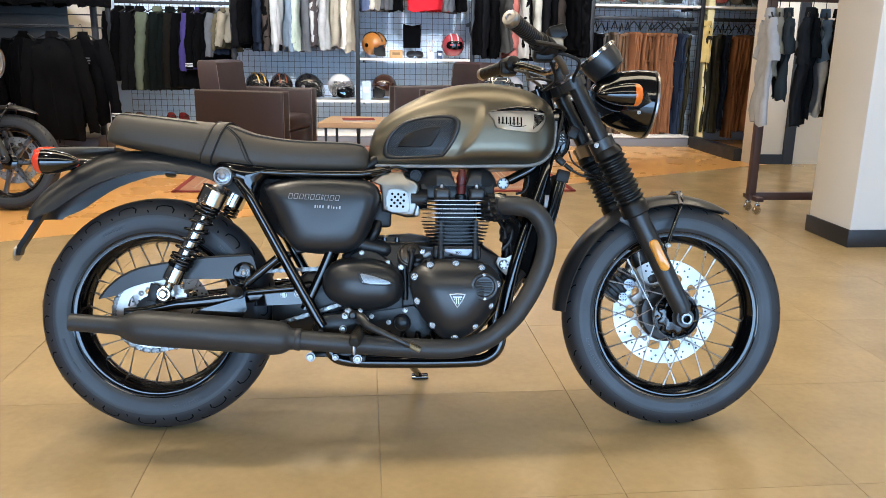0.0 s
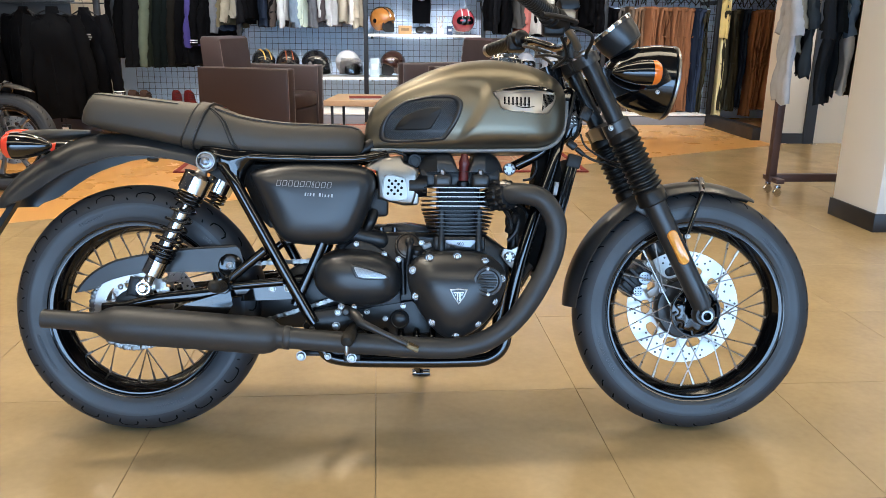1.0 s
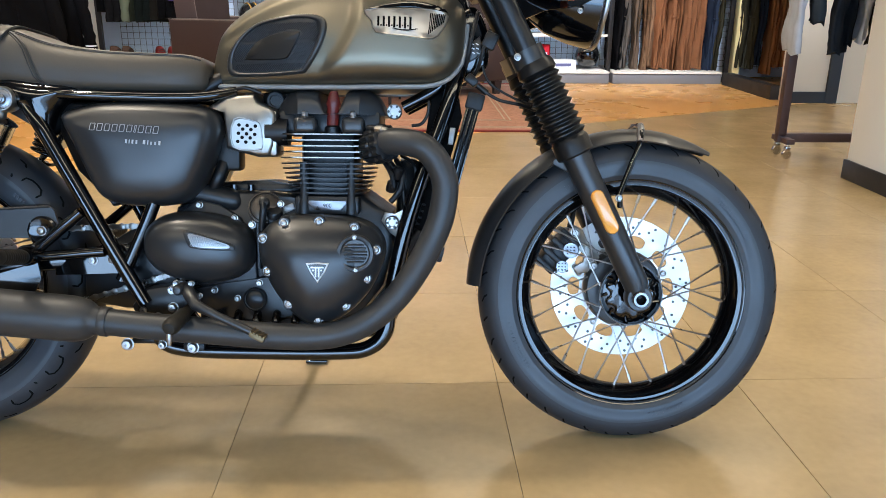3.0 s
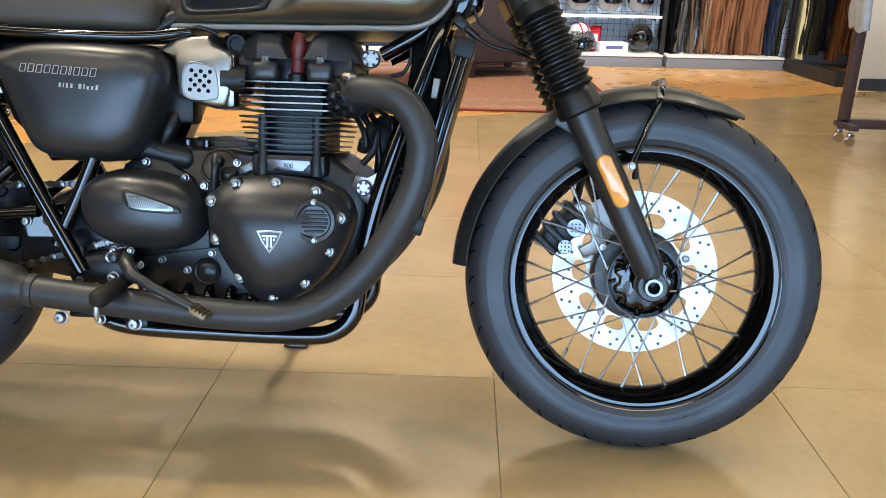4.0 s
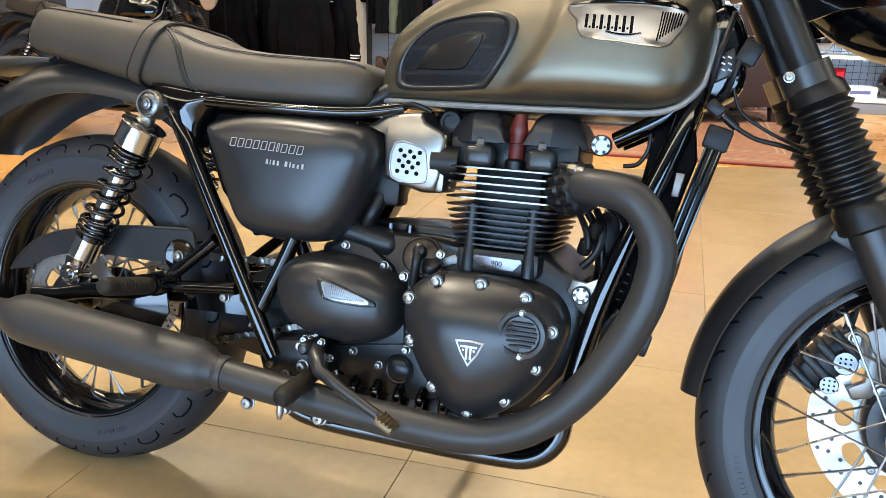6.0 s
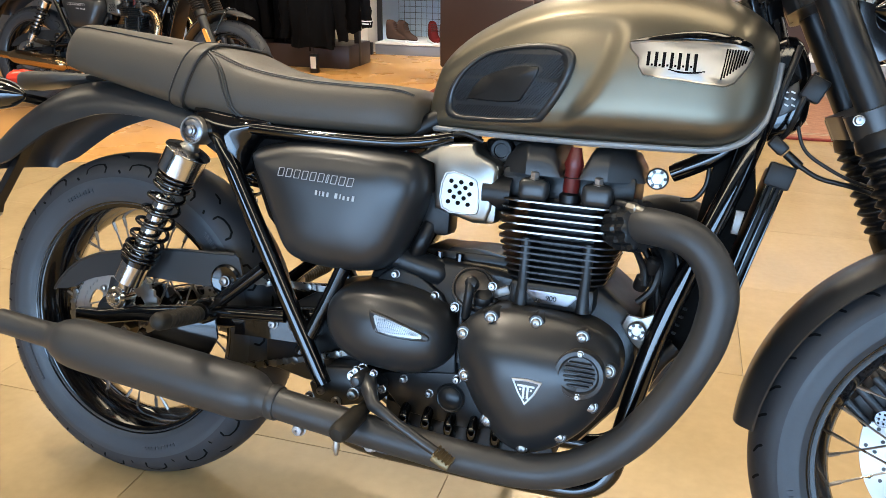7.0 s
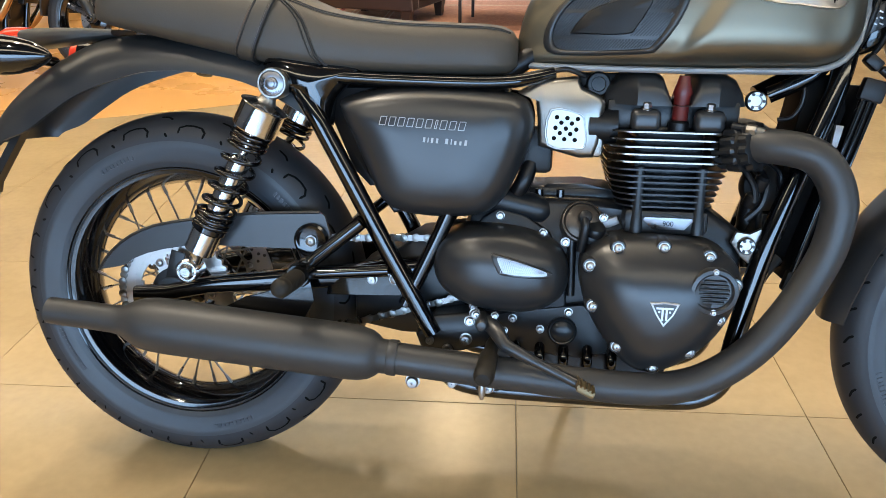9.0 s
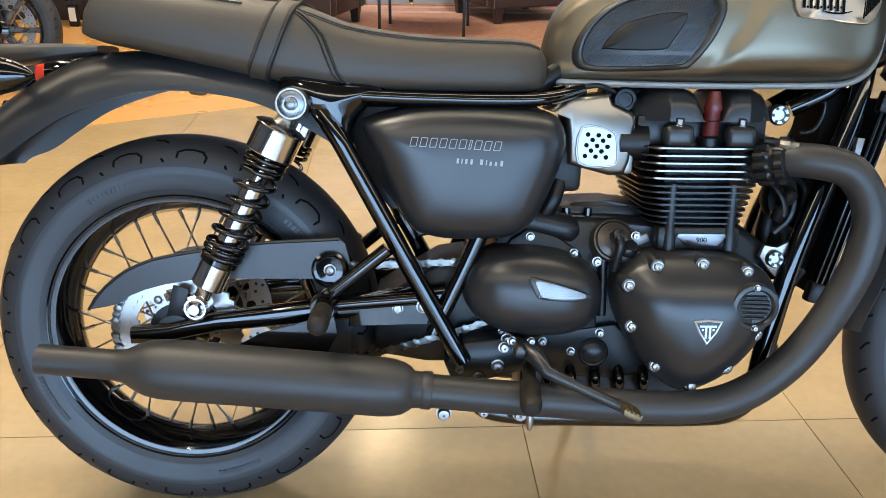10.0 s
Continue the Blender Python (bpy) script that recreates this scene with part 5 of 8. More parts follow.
def build_frame(bike):
    for s in (-1, 1):
        y = s * 0.118
        runs = [([(-0.500, y * 0.95, 0.712), (-0.468, y * 1.04, 0.668), (-0.441, y * 1.04, 0.620), (-0.354, y * 1.02, 0.458), (-0.270, y, 0.305)], 0.0150), ([(-0.248, y * 0.95, 0.51), (-0.270, y * 0.95, 0.458), (-0.318, y * 0.97, 0.352)], 0.013),
                ([(-0.552, y, 0.722), (-0.47, y, 0.724), (-0.33, y, 0.720), (-0.17, y * 0.9, 0.720), (-0.09, y * 0.6, 0.735)], 0.0100),
                ([(-0.39, y * 1.06, 0.491), (-0.485, y * 1.06, 0.413)], 0.0115), ([(-0.50, y * 1.06, 0.398), (-0.345, y * 1.06, 0.412)], 0.0105),
                ([(-0.27, s * 0.10, 0.31), (-0.25, s * 0.10, 0.235), (-0.20, s * 0.10, 0.208), (-0.05, s * 0.10, 0.203), (0.12, s * 0.10, 0.204), (0.18, s * 0.098, 0.212), (0.215, s * 0.095, 0.245),
                  (0.226, s * 0.092, 0.31), (0.262, s * 0.088, 0.48), (0.336, s * 0.070, 0.700), (0.362, s * 0.045, 0.79)], 0.0165),
                ([(0.37, s * 0.03, 0.80), (0.31, s * 0.05, 0.742), (0.25, s * 0.040, 0.708)], 0.013), ([(-0.17, s * 0.05, 0.730), (-0.12, s * 0.04, 0.765), (-0.06, 0, 0.79)], 0.016)]
        for pts, r in runs:
            bm = bmesh.new()
            tube(bm, spline(pts, 6), r, 16)
            part("frame_tube", bm, M_GLOSS if pts[0][0] != -0.17 else M_PLASTIC, bike, "gloss black frame tube", 60)
        bm = bmesh.new()
        o = [(-0.548, 0.752), (-0.47, 0.748), (-0.395, 0.738), (-0.412, 0.715), (-0.438, 0.688), (-0.446, 0.645), (-0.468, 0.645), (-0.492, 0.682), (-0.518, 0.698), (-0.545, 0.708)]
        pad(bm, o, lambda x, z: 0.0, [(1.0, 0.08), (1.0, 0.108), (0.9, 0.118), (0.7, 0.126), (0.45, 0.131), (0.2, 0.1335)], smooth=3, centre=(-0.475, 0.712))
        for v in bm.verts:
            v.co.y *= -s
        part("frame_plate", bm, M_GLOSS, bike, "gloss black frame plate")
        bm = bmesh.new()
        prism(bm, [(-0.475, 0.71), (-0.16, 0.71), (-0.16, 0.60), (-0.21, 0.525), (-0.345, 0.50), (-0.425, 0.61)], s * 0.004, s * 0.085, 0.01)
        part("inner_cover", bm, M_PLASTIC, bike)
        # swinging arm
        bm = bmesh.new()
        rings = []
        for x, z, h, w, yy in ((-0.80, 0.342, 0.014, 0.012, 0.105), (-0.74, 0.347, 0.015, 0.014, 0.105), (-0.66, 0.366, 0.015, 0.016, 0.105), (-0.45, 0.389, 0.019, 0.018, 0.095), (-0.30, 0.402, 0.026, 0.02, 0.085)):
            rings.append([(x, s * yy + w * math.copysign(abs(math.cos(a)) ** 0.5, math.cos(a)), z + h * math.copysign(abs(math.sin(a)) ** 0.5, math.sin(a))) for a in (2 * math.pi * k / 16 for k in range(16))])
        loft(bm, rings)
        arm = part("swing_arm", bm, M_GLOSS, bike, "gloss black swinging arm")
        bm = bmesh.new()
        prism(bm, [(-0.455, 0.36), (-0.45, 0.405), (-0.345, 0.425), (-0.31, 0.41), (-0.315, 0.365)], s * 0.095, s * 0.112, 0.004)
        part("pivot_plate", bm, M_GLOSS, arm)
        bolt(arm, (-0.375, s * 0.113, 0.392), 0.010, 0.008, (0, s, 0))
        bolt(arm, (-0.335, s * 0.113, 0.395), 0.012, 0.006, (0, s, 0))
        # shock absorber
        top, low = Vector((-0.530, s * 0.124, 0.711)), Vector((-0.687, s * 0.126, 0.397))
        u = (low - top).normalized()
        ln = (low - top).length
        bm = bmesh.new()
        lathe(bm, [(0.010, -0.026), (0.022, -0.022), (0.0248, -0.014), (0.0248, 0.014), (0.0228, 0.018), (0.0203, 0.018), (0.0198, 0.014)], top, (0, s, 0), 32)
        lathe(bm, [(0.0125, 0.014), (0.0125, 0.024), (0.0145, 0.031), (0.019, 0.036)], top, u, 20)
        shock = part("shock_absorber", bm, M_ALU, bike, "chrome rear shock absorber", 28)
        bm = bmesh.new()
        lathe(bm, [(0.010, 0.0335), (0.022, 0.0345), (0.033, 0.0375), (0.0392, 0.0405), (0.0398, 0.0415), (0.0392, 0.0428), (0.0372, 0.0436), (0.0368, 0.046), (0.0368, 0.0835), (0.0360, 0.0848), (0.0345, 0.0848), (0.034, 0.079), (0.010, 0.078)], top, u, 48)
        part("spring_cap", bm, M_CHROME, shock, "polished chrome spring cap", 24)
        bm = bmesh.new()
        lathe(bm, [(0.0195, 0.015), (0.0195, 0.0165), (0.0185, 0.0172), (0.010, 0.0172), (0.0095, 0.022), (0.007, 0.023), (0.0068, 0.026), (0.004, 0.027)], top, (0, s, 0), 28)
        part("eye_bush", bm, M_BOLT, shock, "dull steel bush and nut")
        bm = bmesh.new()
        lathe(bm, [(0.0075, 0.08), (0.0075, 0.132), (0.015, 0.134), (0.0185, 0.139), (0.0185, ln - 0.078), (0.0245, ln - 0.0775), (0.0255, ln - 0.0765), (0.0255, ln - 0.038), (0.0245, ln - 0.0365), (0.0145, ln - 0.034), (0.0125, ln - 0.028), (0.0125, ln - 0.014)], top, u, 36)
        part("damper_body", bm, M_CHROME, shock, "bright damper body", 24)
        bm = bmesh.new()
        lathe(bm, [(0.008, -0.022), (0.019, -0.018), (0.0205, 0.014), (0.017, 0.018), (0.014, 0.018), (0.013, 0.014), (0.008, 0.024)], low, (0, s, 0), 28)
        part("lower_eye", bm, M_CHROME, shock, "chrome lower eye", 28)
        a, b, d = axes(u)
        bm = bmesh.new()
        pts, h, w = [], 0.086, 0.0
        for pitch in (0.0085, 0.009, 0.011, 0.026, 0.0265, 0.0265, 0.026, 0.022, 0.0095, 0.009):
            for k in range(40):
                w += 2 * math.pi / 40
                h += pitch / 40
                pts.append(top + d * h + 0.0295 * (math.cos(w) * a + math.sin(w) * b))
        tube(bm, pts, 0.0038, 12)
        part("spring", bm, M_GLOSS, shock, "black coil spring", 60)
        bm = bmesh.new()
        lathe(bm, [(0.019, ln - 0.090), (0.030, ln - 0.088), (0.030, ln - 0.080), (0.019, ln - 0.078)], top, u, 28)
        part("spring_seat", bm, M_GLOSS, shock)
        # passenger peg
        bm = bmesh.new()
        p0 = Vector((-0.487, s * 0.165, 0.404))
        dd = Vector((0.010, s * 0.13, 0.016)).normalized()
        prof = [(0.012, 0.0), (0.015, 0.015)]
        for i in range(10):
            prof += [(0.0135, 0.02 + 0.009 * i), (0.0152, 0.023 + 0.009 * i), (0.0152, 0.026 + 0.009 * i)]
        prof += [(0.0150, 0.112), (0.0148, 0.118), (0.0128, 0.125), (0.008, 0.129), (0.002, 0.130)]
        lathe(bm, prof, p0, dd, 20)
        peg = part("passenger_peg", bm, M_PEG, bike, "ribbed black passenger peg")
        bm = bmesh.new()
        lathe(bm, [(0.019, -0.046), (0.021, -0.04), (0.021, -0.004), (0.018, 0.004)], (p0.x, p0.y, p0.z + 0.002), (0, s, 0), 24)
        part("peg_clevis", bm, M_GLOSS, peg)
    # rear brake caliper below the swinging arm
    bm = bmesh.new()
    prism(bm, [(-0.752, 0.338), (-0.700, 0.343), (-0.684, 0.330), (-0.690, 0.316), (-0.735, 0.312), (-0.756, 0.322)], -0.078, -0.104, 0.005)
    cal = part("rear_caliper", bm, M_PEDAL, bike, "dull gold rear brake caliper")
    for x, z in ((-0.742, 0.326), (-0.698, 0.328)):
        bolt(cal, (x, -0.104, z), 0.007, 0.006)
    # chain guard
    bm = bmesh.new()
    o = [(-0.872, 0.379), (-0.860, 0.398), (-0.844, 0.416), (-0.827, 0.431), (-0.808, 0.444), (-0.788, 0.454), (-0.765, 0.463), (-0.730, 0.471), (-0.696, 0.477), (-0.64, 0.486), (-0.578, 0.493), (-0.469, 0.499), (-0.460, 0.492), (-0.452, 0.462), (-0.458, 0.438), (-0.505, 0.434),
         (-0.60, 0.433), (-0.66, 0.433), (-0.699, 0.431), (-0.748, 0.422), (-0.780, 0.413), (-0.804, 0.403), (-0.825, 0.389), (-0.845, 0.384)]
    fl = [bm.verts.new((x, -0.094, z)) for x, z in o]
    f = bm.faces.new(fl)
    ext = bmesh.ops.extrude_face_region(bm, geom=[f])
    bmesh.ops.translate(bm, vec=(0, 0.006, 0), verts=[v for v in ext["geom"] if isinstance(v, bmesh.types.BMVert)])
    tube(bm, [(x, -0.094, z) for x, z in o[:12]], 0.0028, 6)
    guard = part("chain_guard", bm, M_SATIN, bike, "satin black chain guard", 30)
    bm = bmesh.new()
    lathe(bm, [(0.030, 0.0), (0.030, 0.006), (0.026, 0.008), (0.020, 0.006)], (-0.483, -0.094, 0.450), (0, -1, 0), 24)
    part("guard_boss", bm, M_GLOSS, guard)
    bolt(guard, (-0.483, -0.101, 0.450), 0.011, 0.008)
    # rear sprocket and chain
    bm = bmesh.new()
    o = []
    for k in range(42):
        for da, r in ((0, 0.100), (0.35, 0.104), (0.5, 0.104), (0.85, 0.100)):
            a = 2 * math.pi * (k + da) / 42
            o.append((REAR.x + r * math.cos(a), REAR.z + 0.011 + r * math.sin(a)))
    hub_c = Vector((REAR.x, 0, REAR.z + 0.011))
    inner = [(hub_c.x + (x - hub_c.x) * 0.80, hub_c.z + (z - hub_c.z) * 0.80) for x, z in o]
    loft(bm, [[(x, y, z) for x, z in ring] for y, ring in ((-0.075, o), (-0.082, o), (-0.082, inner), (-0.075, inner))], closed=True)
    spr = part("rear_sprocket", bm, M_DISC, bike, "bright toothed sprocket")
    bm = bmesh.new()
    seg, radii = 144, (0.034, 0.048, 0.053, 0.060, 0.067, 0.072, 0.083)
    grid = [[bm.verts.new((hub_c.x + r * math.cos(2 * math.pi * k / seg), -0.0805, hub_c.z + r * math.sin(2 * math.pi * k / seg))) for k in range(seg)] for r in radii]
    for j in range(6):
        for k in range(seg):
            if 1 < j + 0.5 < 5 and abs(k % 24 - 11.5) < (6.5 if j in (1, 4) else 8):
                continue
            bm.faces.new((grid[j][k], grid[j][(k + 1) % seg], grid[j + 1][(k + 1) % seg], grid[j + 1][k]))
    bmesh.ops.delete(bm, geom=[v for v in bm.verts if not v.link_faces], context="VERTS")
    out = bmesh.ops.extrude_face_region(bm, geom=list(bm.faces))
    bmesh.ops.translate(bm, vec=(0, 0.0045, 0), verts=[v for v in out["geom"] if isinstance(v, bmesh.types.BMVert)])
    plate = part("sprocket_plate", bm, M_DISC, spr, "slotted sprocket centre plate")
    for k in range(6):
        a = 2 * math.pi * (k + 0.0) / 6
        bolt(plate, (hub_c.x + 0.062 * math.cos(a), -0.0805, hub_c.z + 0.062 * math.sin(a)), 0.009, 0.007)
    bm = bmesh.new()
    lathe(bm, [(0.048, 0), (0.048, 0.010), (0.034, 0.012), (0.034, 0.03), (0.018, 0.032)], (hub_c.x, -0.074, hub_c.z), (0, -1, 0), 32)
    part("sprocket_carrier", bm, M_CASE, spr)
    bm = bmesh.new()
    box(bm, (REAR.x + 0.006, -0.098, REAR.z + 0.066), (0.026, 0.004, 0.052), 0.001, Matrix.Rotation(0.25, 4, "Y"))
    part("adjuster_plate", bm, M_CASE, bike, "dark chain adjuster plate")
    path = []
    fs = Vector((-0.185, 0, 0.42))
    cr, cf = Vector((REAR.x, 0, REAR.z + 0.011)), fs
    for k in range(34):
        a = radians(78 + 204 * k / 33)
        path.append((cr.x + 0.104 * math.cos(a), cr.z + 0.104 * math.sin(a)))
    lower = [(lerp(path[-1][0], cf.x, t), lerp(path[-1][1], cf.z - 0.045, t) - 0.012 * math.sin(math.pi * t)) for t in (i / 26 for i in range(1, 27))]
    upper = [(lerp(cf.x, path[0][0], t), lerp(cf.z + 0.045, path[0][1], t)) for t in (i / 26 for i in range(0, 26))]
    loop = path + lower + upper
    bm = bmesh.new()
    for i, (x, z) in enumerate(loop):
        x2, z2 = loop[(i + 1) % len(loop)]
        dx, dz = x2 - x, z2 - z
        ln = math.hypot(dx, dz)
        m = Matrix.Rotation(-math.atan2(dz, dx), 4, "Y")
        yy = -0.084 if i % 2 else -0.0815
        box(bm, ((x + x2) / 2, yy, (z + z2) / 2), (ln * 0.85, 0.002, 0.010), 0.0, m)
        lathe(bm, [(0.0072, -0.001), (0.0072, 0.0015), (0.003, 0.0025)], (x, yy, z), (0, -1, 0), 10)
        lathe(bm, [(0.005, 0), (0.005, 0.014)], (x, -0.082, z), (0, 1, 0), 6)
    part("drive_chain", bm, M_CHAIN, bike, "steel drive chain", 40)
    build_disc(bike, REAR, 0.085, 0.118, 0.088, 0.055)
    # rider peg, brake pedal and lower hardware
    bm = bmesh.new()
    lathe(bm, [(0.009, 0), (0.011, 0.012), (0.011, 0.045), (0.0150, 0.050), (0.0158, 0.090), (0.0164, 0.104), (0.0150, 0.113), (0.011, 0.119), (0.003, 0.121)], (-0.167, -0.142, 0.306), (-0.075, -1, -0.19), 24)
    peg = part("foot_peg", bm, M_PEG, bike, "black rubber foot peg")
    bm = bmesh.new()
    lathe(bm, [(0.005, 0), (0.006, 0.012), (0.003, 0.024)], (-0.177, -0.252, 0.275), (0, 0, -1), 10)
    part("peg_feeler", bm, M_STEEL, peg, "bright peg feeler")
    bm = bmesh.new()
    tube(bm, [(-0.175, -0.15, 0.340), (-0.160, -0.180, 0.335), (-0.145, -0.195, 0.318), (-0.10, -0.202, 0.298), (-0.030, -0.205, 0.266)], [0.013, 0.013, 0.011, 0.008, 0.008], 10)
    lathe(bm, [(0.002, -0.027), (0.007, -0.026), (0.010, -0.022), (0.011, -0.016), (0.011, 0.02)], (-0.185, -0.155, 0.343), (0, 1, 0), 16)
    pedal = part("brake_pedal", bm, M_SATIN, bike, "black brake pedal")
    for x, y, z, r in ((-0.196, -0.150, 0.352, 0.008), (-0.207, -0.142, 0.338, 0.010), (-0.150, -0.150, 0.328, 0.007), (-0.166, -0.150, 0.352, 0.007)):
        bolt(pedal, (x, y, z), r, 0.010, (0.1, -1, 0.1), "linkage_bolt")
    bm = bmesh.new()
    box(bm, (-0.020, -0.210, 0.262), (0.030, 0.040, 0.010), 0.003, Matrix.Rotation(0.45, 3, "Y").to_4x4())
    for i in range(5):
        box(bm, (-0.031 + 0.006 * i, -0.210, 0.272 - 0.0028 * i), (0.003, 0.038, 0.005), 0.0, Matrix.Rotation(0.45, 3, "Y").to_4x4())
    part("pedal_tread", bm, M_PEDAL, pedal, "worn grooved tread")
    bm = bmesh.new()
    prism(bm, [(-0.30, 0.30), (-0.27, 0.335), (-0.20, 0.345), (-0.165, 0.32), (-0.17, 0.29), (-0.24, 0.27), (-0.29, 0.275)], -0.07, -0.118, 0.008)
    part("peg_hanger", bm, M_CASE, bike, "black foot peg hanger")
    for p, r in (((-0.245, -0.112, 0.278), 0.013), ((-0.214, -0.118, 0.298), 0.012), ((-0.200, -0.116, 0.343), 0.011), ((-0.300, -0.140, 0.226), 0.014), ((-0.325, -0.06, 0.253), 0.011), ((-0.235, -0.125, 0.222), 0.010), ((-0.175, -0.12, 0.216), 0.014), ((-0.275, -0.112, 0.292), 0.010)):
        bolt(bike, p, r, 0.012)
    bm = bmesh.new()
    box(bm, (-0.24, -0.095, 0.226), (0.13, 0.03, 0.014), 0.005)
    box(bm, (-0.175, -0.108, 0.216), (0.045, 0.022, 0.022), 0.007)
    part("lower_bracket", bm, M_CASE, bike)
    # side stand on the far side
    bm = bmesh.new()
    tube(bm, spline([(-0.08, 0.115, 0.215), (-0.055, 0.175, 0.175), (-0.015, 0.27, 0.112), (0.003, 0.325, 0.080)], 5), 0.011, 12)
    stand = part("side_stand", bm, M_GLOSS, bike, "black side stand, folded out")
    bm = bmesh.new()
    box(bm, (0.006, 0.328, 0.0755), (0.055, 0.035, 0.008), 0.002, Matrix.Rotation(radians(12), 4, "X"))
    part("stand_foot", bm, M_GLOSS, stand)
    # radiator, regulator and hoses in front of the down tubes
    bm = bmesh.new()
    m = Matrix.Rotation(0.25, 4, "Y")
    mid = Vector((0.356, 0, 0.565))
    box(bm, mid, (0.026, 0.13, 0.33), 0.004, m)
    rad = part("radiator", bm, M_PLASTIC, bike, "black radiator")
    for dx in (-0.010, 0.0, 0.010):
        bm = bmesh.new()
        box(bm, mid + Vector((0, -0.067, 0)) + (m @ Vector((dx, 0, 0))), (0.0055, 0.012, 0.32), 0.002, m)
        part("radiator_rib", bm, M_GLOSS, rad)
    # added deep black plate that fills the dark gap behind the radiator
    bm = bmesh.new()
    prism(bm, [(0.309, 0.742), (0.362, 0.742), (0.370, 0.690), (0.300, 0.430), (0.262, 0.430), (0.286, 0.600)], 0.05, -0.045, 0.006)
    part("radiator_gap_plate", bm, M_DARK, rad, "black plate filling the dark gap behind the radiator")
    bm = bmesh.new()
    box(bm, (0.388, -0.074, 0.762), (0.026, 0.022, 0.018), 0.004, Matrix.Rotation(0.7, 4, "Y"))
    part("switch_connector", bm, M_PLASTIC, rad)
    bm = bmesh.new()
    prism(bm, [(0.345, 0.667), (0.357, 0.666), (0.351, 0.632), (0.341, 0.633)], -0.072, -0.080, 0.002)
    part("plate_clip", bm, M_SEAM, rad, "small pale blue-grey clip")
    for dz in (0.160, -0.160):
        bm = bmesh.new()
        box(bm, mid + Vector((0, -0.067, 0)) + (m @ Vector((0, 0, dz))), (0.036, 0.02, 0.034), 0.004, m)
        part("radiator_cap", bm, M_PLASTIC, rad)
    for pts, r in (([(0.266, -0.05, 0.671), (0.286, -0.05, 0.675), (0.299, -0.05, 0.695), (0.301, -0.05, 0.720), (0.296, -0.04, 0.74)], 0.0035), ([(0.285, -0.06, 0.45), (0.26, -0.07, 0.42), (0.235, -0.08, 0.36), (0.24, -0.09, 0.31)], 0.014),
                   ([(0.399, -0.08, 0.752), (0.409, -0.08, 0.744), (0.419, -0.08, 0.736)], 0.0062), ([(0.419, -0.08, 0.736), (0.446, -0.08, 0.722), (0.488, -0.07, 0.714), (0.54, -0.03, 0.70)], 0.0034), ([(0.409, -0.08, 0.790), (0.419, -0.08, 0.763), (0.439, -0.08, 0.745), (0.487, -0.07, 0.722), (0.54, -0.03, 0.71)], 0.0026),
                   ([(0.20, -0.05, 0.62), (0.24, -0.06, 0.57), (0.250, -0.06, 0.53), (0.255, -0.05, 0.49)], 0.006), ([(0.26, -0.02, 0.60), (0.25, 0.0, 0.50), (0.25, -0.02, 0.42)], 0.018),
                   ([(-0.10, -0.07, 0.735), (-0.07, -0.08, 0.742), (-0.04, -0.07, 0.732)], 0.004)):
        bm = bmesh.new()
        tube(bm, spline(pts, 5), r, 10)
        part("hose", bm, M_SOFT, bike, "black rubber hose")
    bm = bmesh.new()
    pad(bm, [(0.335, 0.760), (0.345, 0.820), (0.362, 0.900), (0.395, 0.915), (0.418, 0.880), (0.425, 0.825), (0.418, 0.790), (0.385, 0.770)], lambda x, z: 0.0, [(1.0, -0.03), (1.0, 0.022), (0.93, 0.032), (0.8, 0.036), (0.4, 0.037)], smooth=3)
    part("head_gusset", bm, M_GLOSS, bike, "gloss black steering head gusset")
    for pts, r in (([(0.425, -0.055, 0.865), (0.41, -0.070, 0.82), (0.400, -0.06, 0.785), (0.388, -0.05, 0.768)], 0.0040), ([(0.40, -0.05, 0.90), (0.385, -0.065, 0.84), (0.378, -0.055, 0.80), (0.370, -0.04, 0.772)], 0.0045)):
        bm = bmesh.new()
        tube(bm, spline(pts, 5), r, 8)
        part("wiring_loom", bm, M_SOFT, bike)
    bm = bmesh.new()
    box(bm, (0.425, -0.062, 0.842), (0.028, 0.02, 0.034), 0.004, Matrix.Rotation(0.45, 4, "Y"))
    part("connector_block", bm, M_PLASTIC, bike, "black connector block")
    bm = bmesh.new()
    prism(bm, [(0.378, 0.833), (0.381, 0.800), (0.413, 0.818), (0.404, 0.853)], -0.035, -0.05, 0.002)
    plate = part("head_plate", bm, M_SATIN, bike, "black plate beside the steering head")
    bm = bmesh.new()
    for i in range(3):
        for k in range(2):
            box(bm, (0.390 + 0.009 * k + 0.001 * i, -0.0507, 0.837 - 0.009 * i), (0.006, 0.001, 0.0022), 0, Matrix.Rotation(0.4, 3, "Y").to_4x4())
    part("label_bar", bm, M_WHITE, plate, "small printed label bars")
    # battery box and the side panels with plain bars for their lettering
    bm = bmesh.new()
    prism(bm, [(-0.452, 0.700), (-0.20, 0.705), (-0.20, 0.560), (-0.385, 0.545), (-0.412, 0.572), (-0.446, 0.650)], 0.06, -0.084, 0.006)
    part("battery_box", bm, M_PLASTIC, bike, "black battery box behind the side panel")
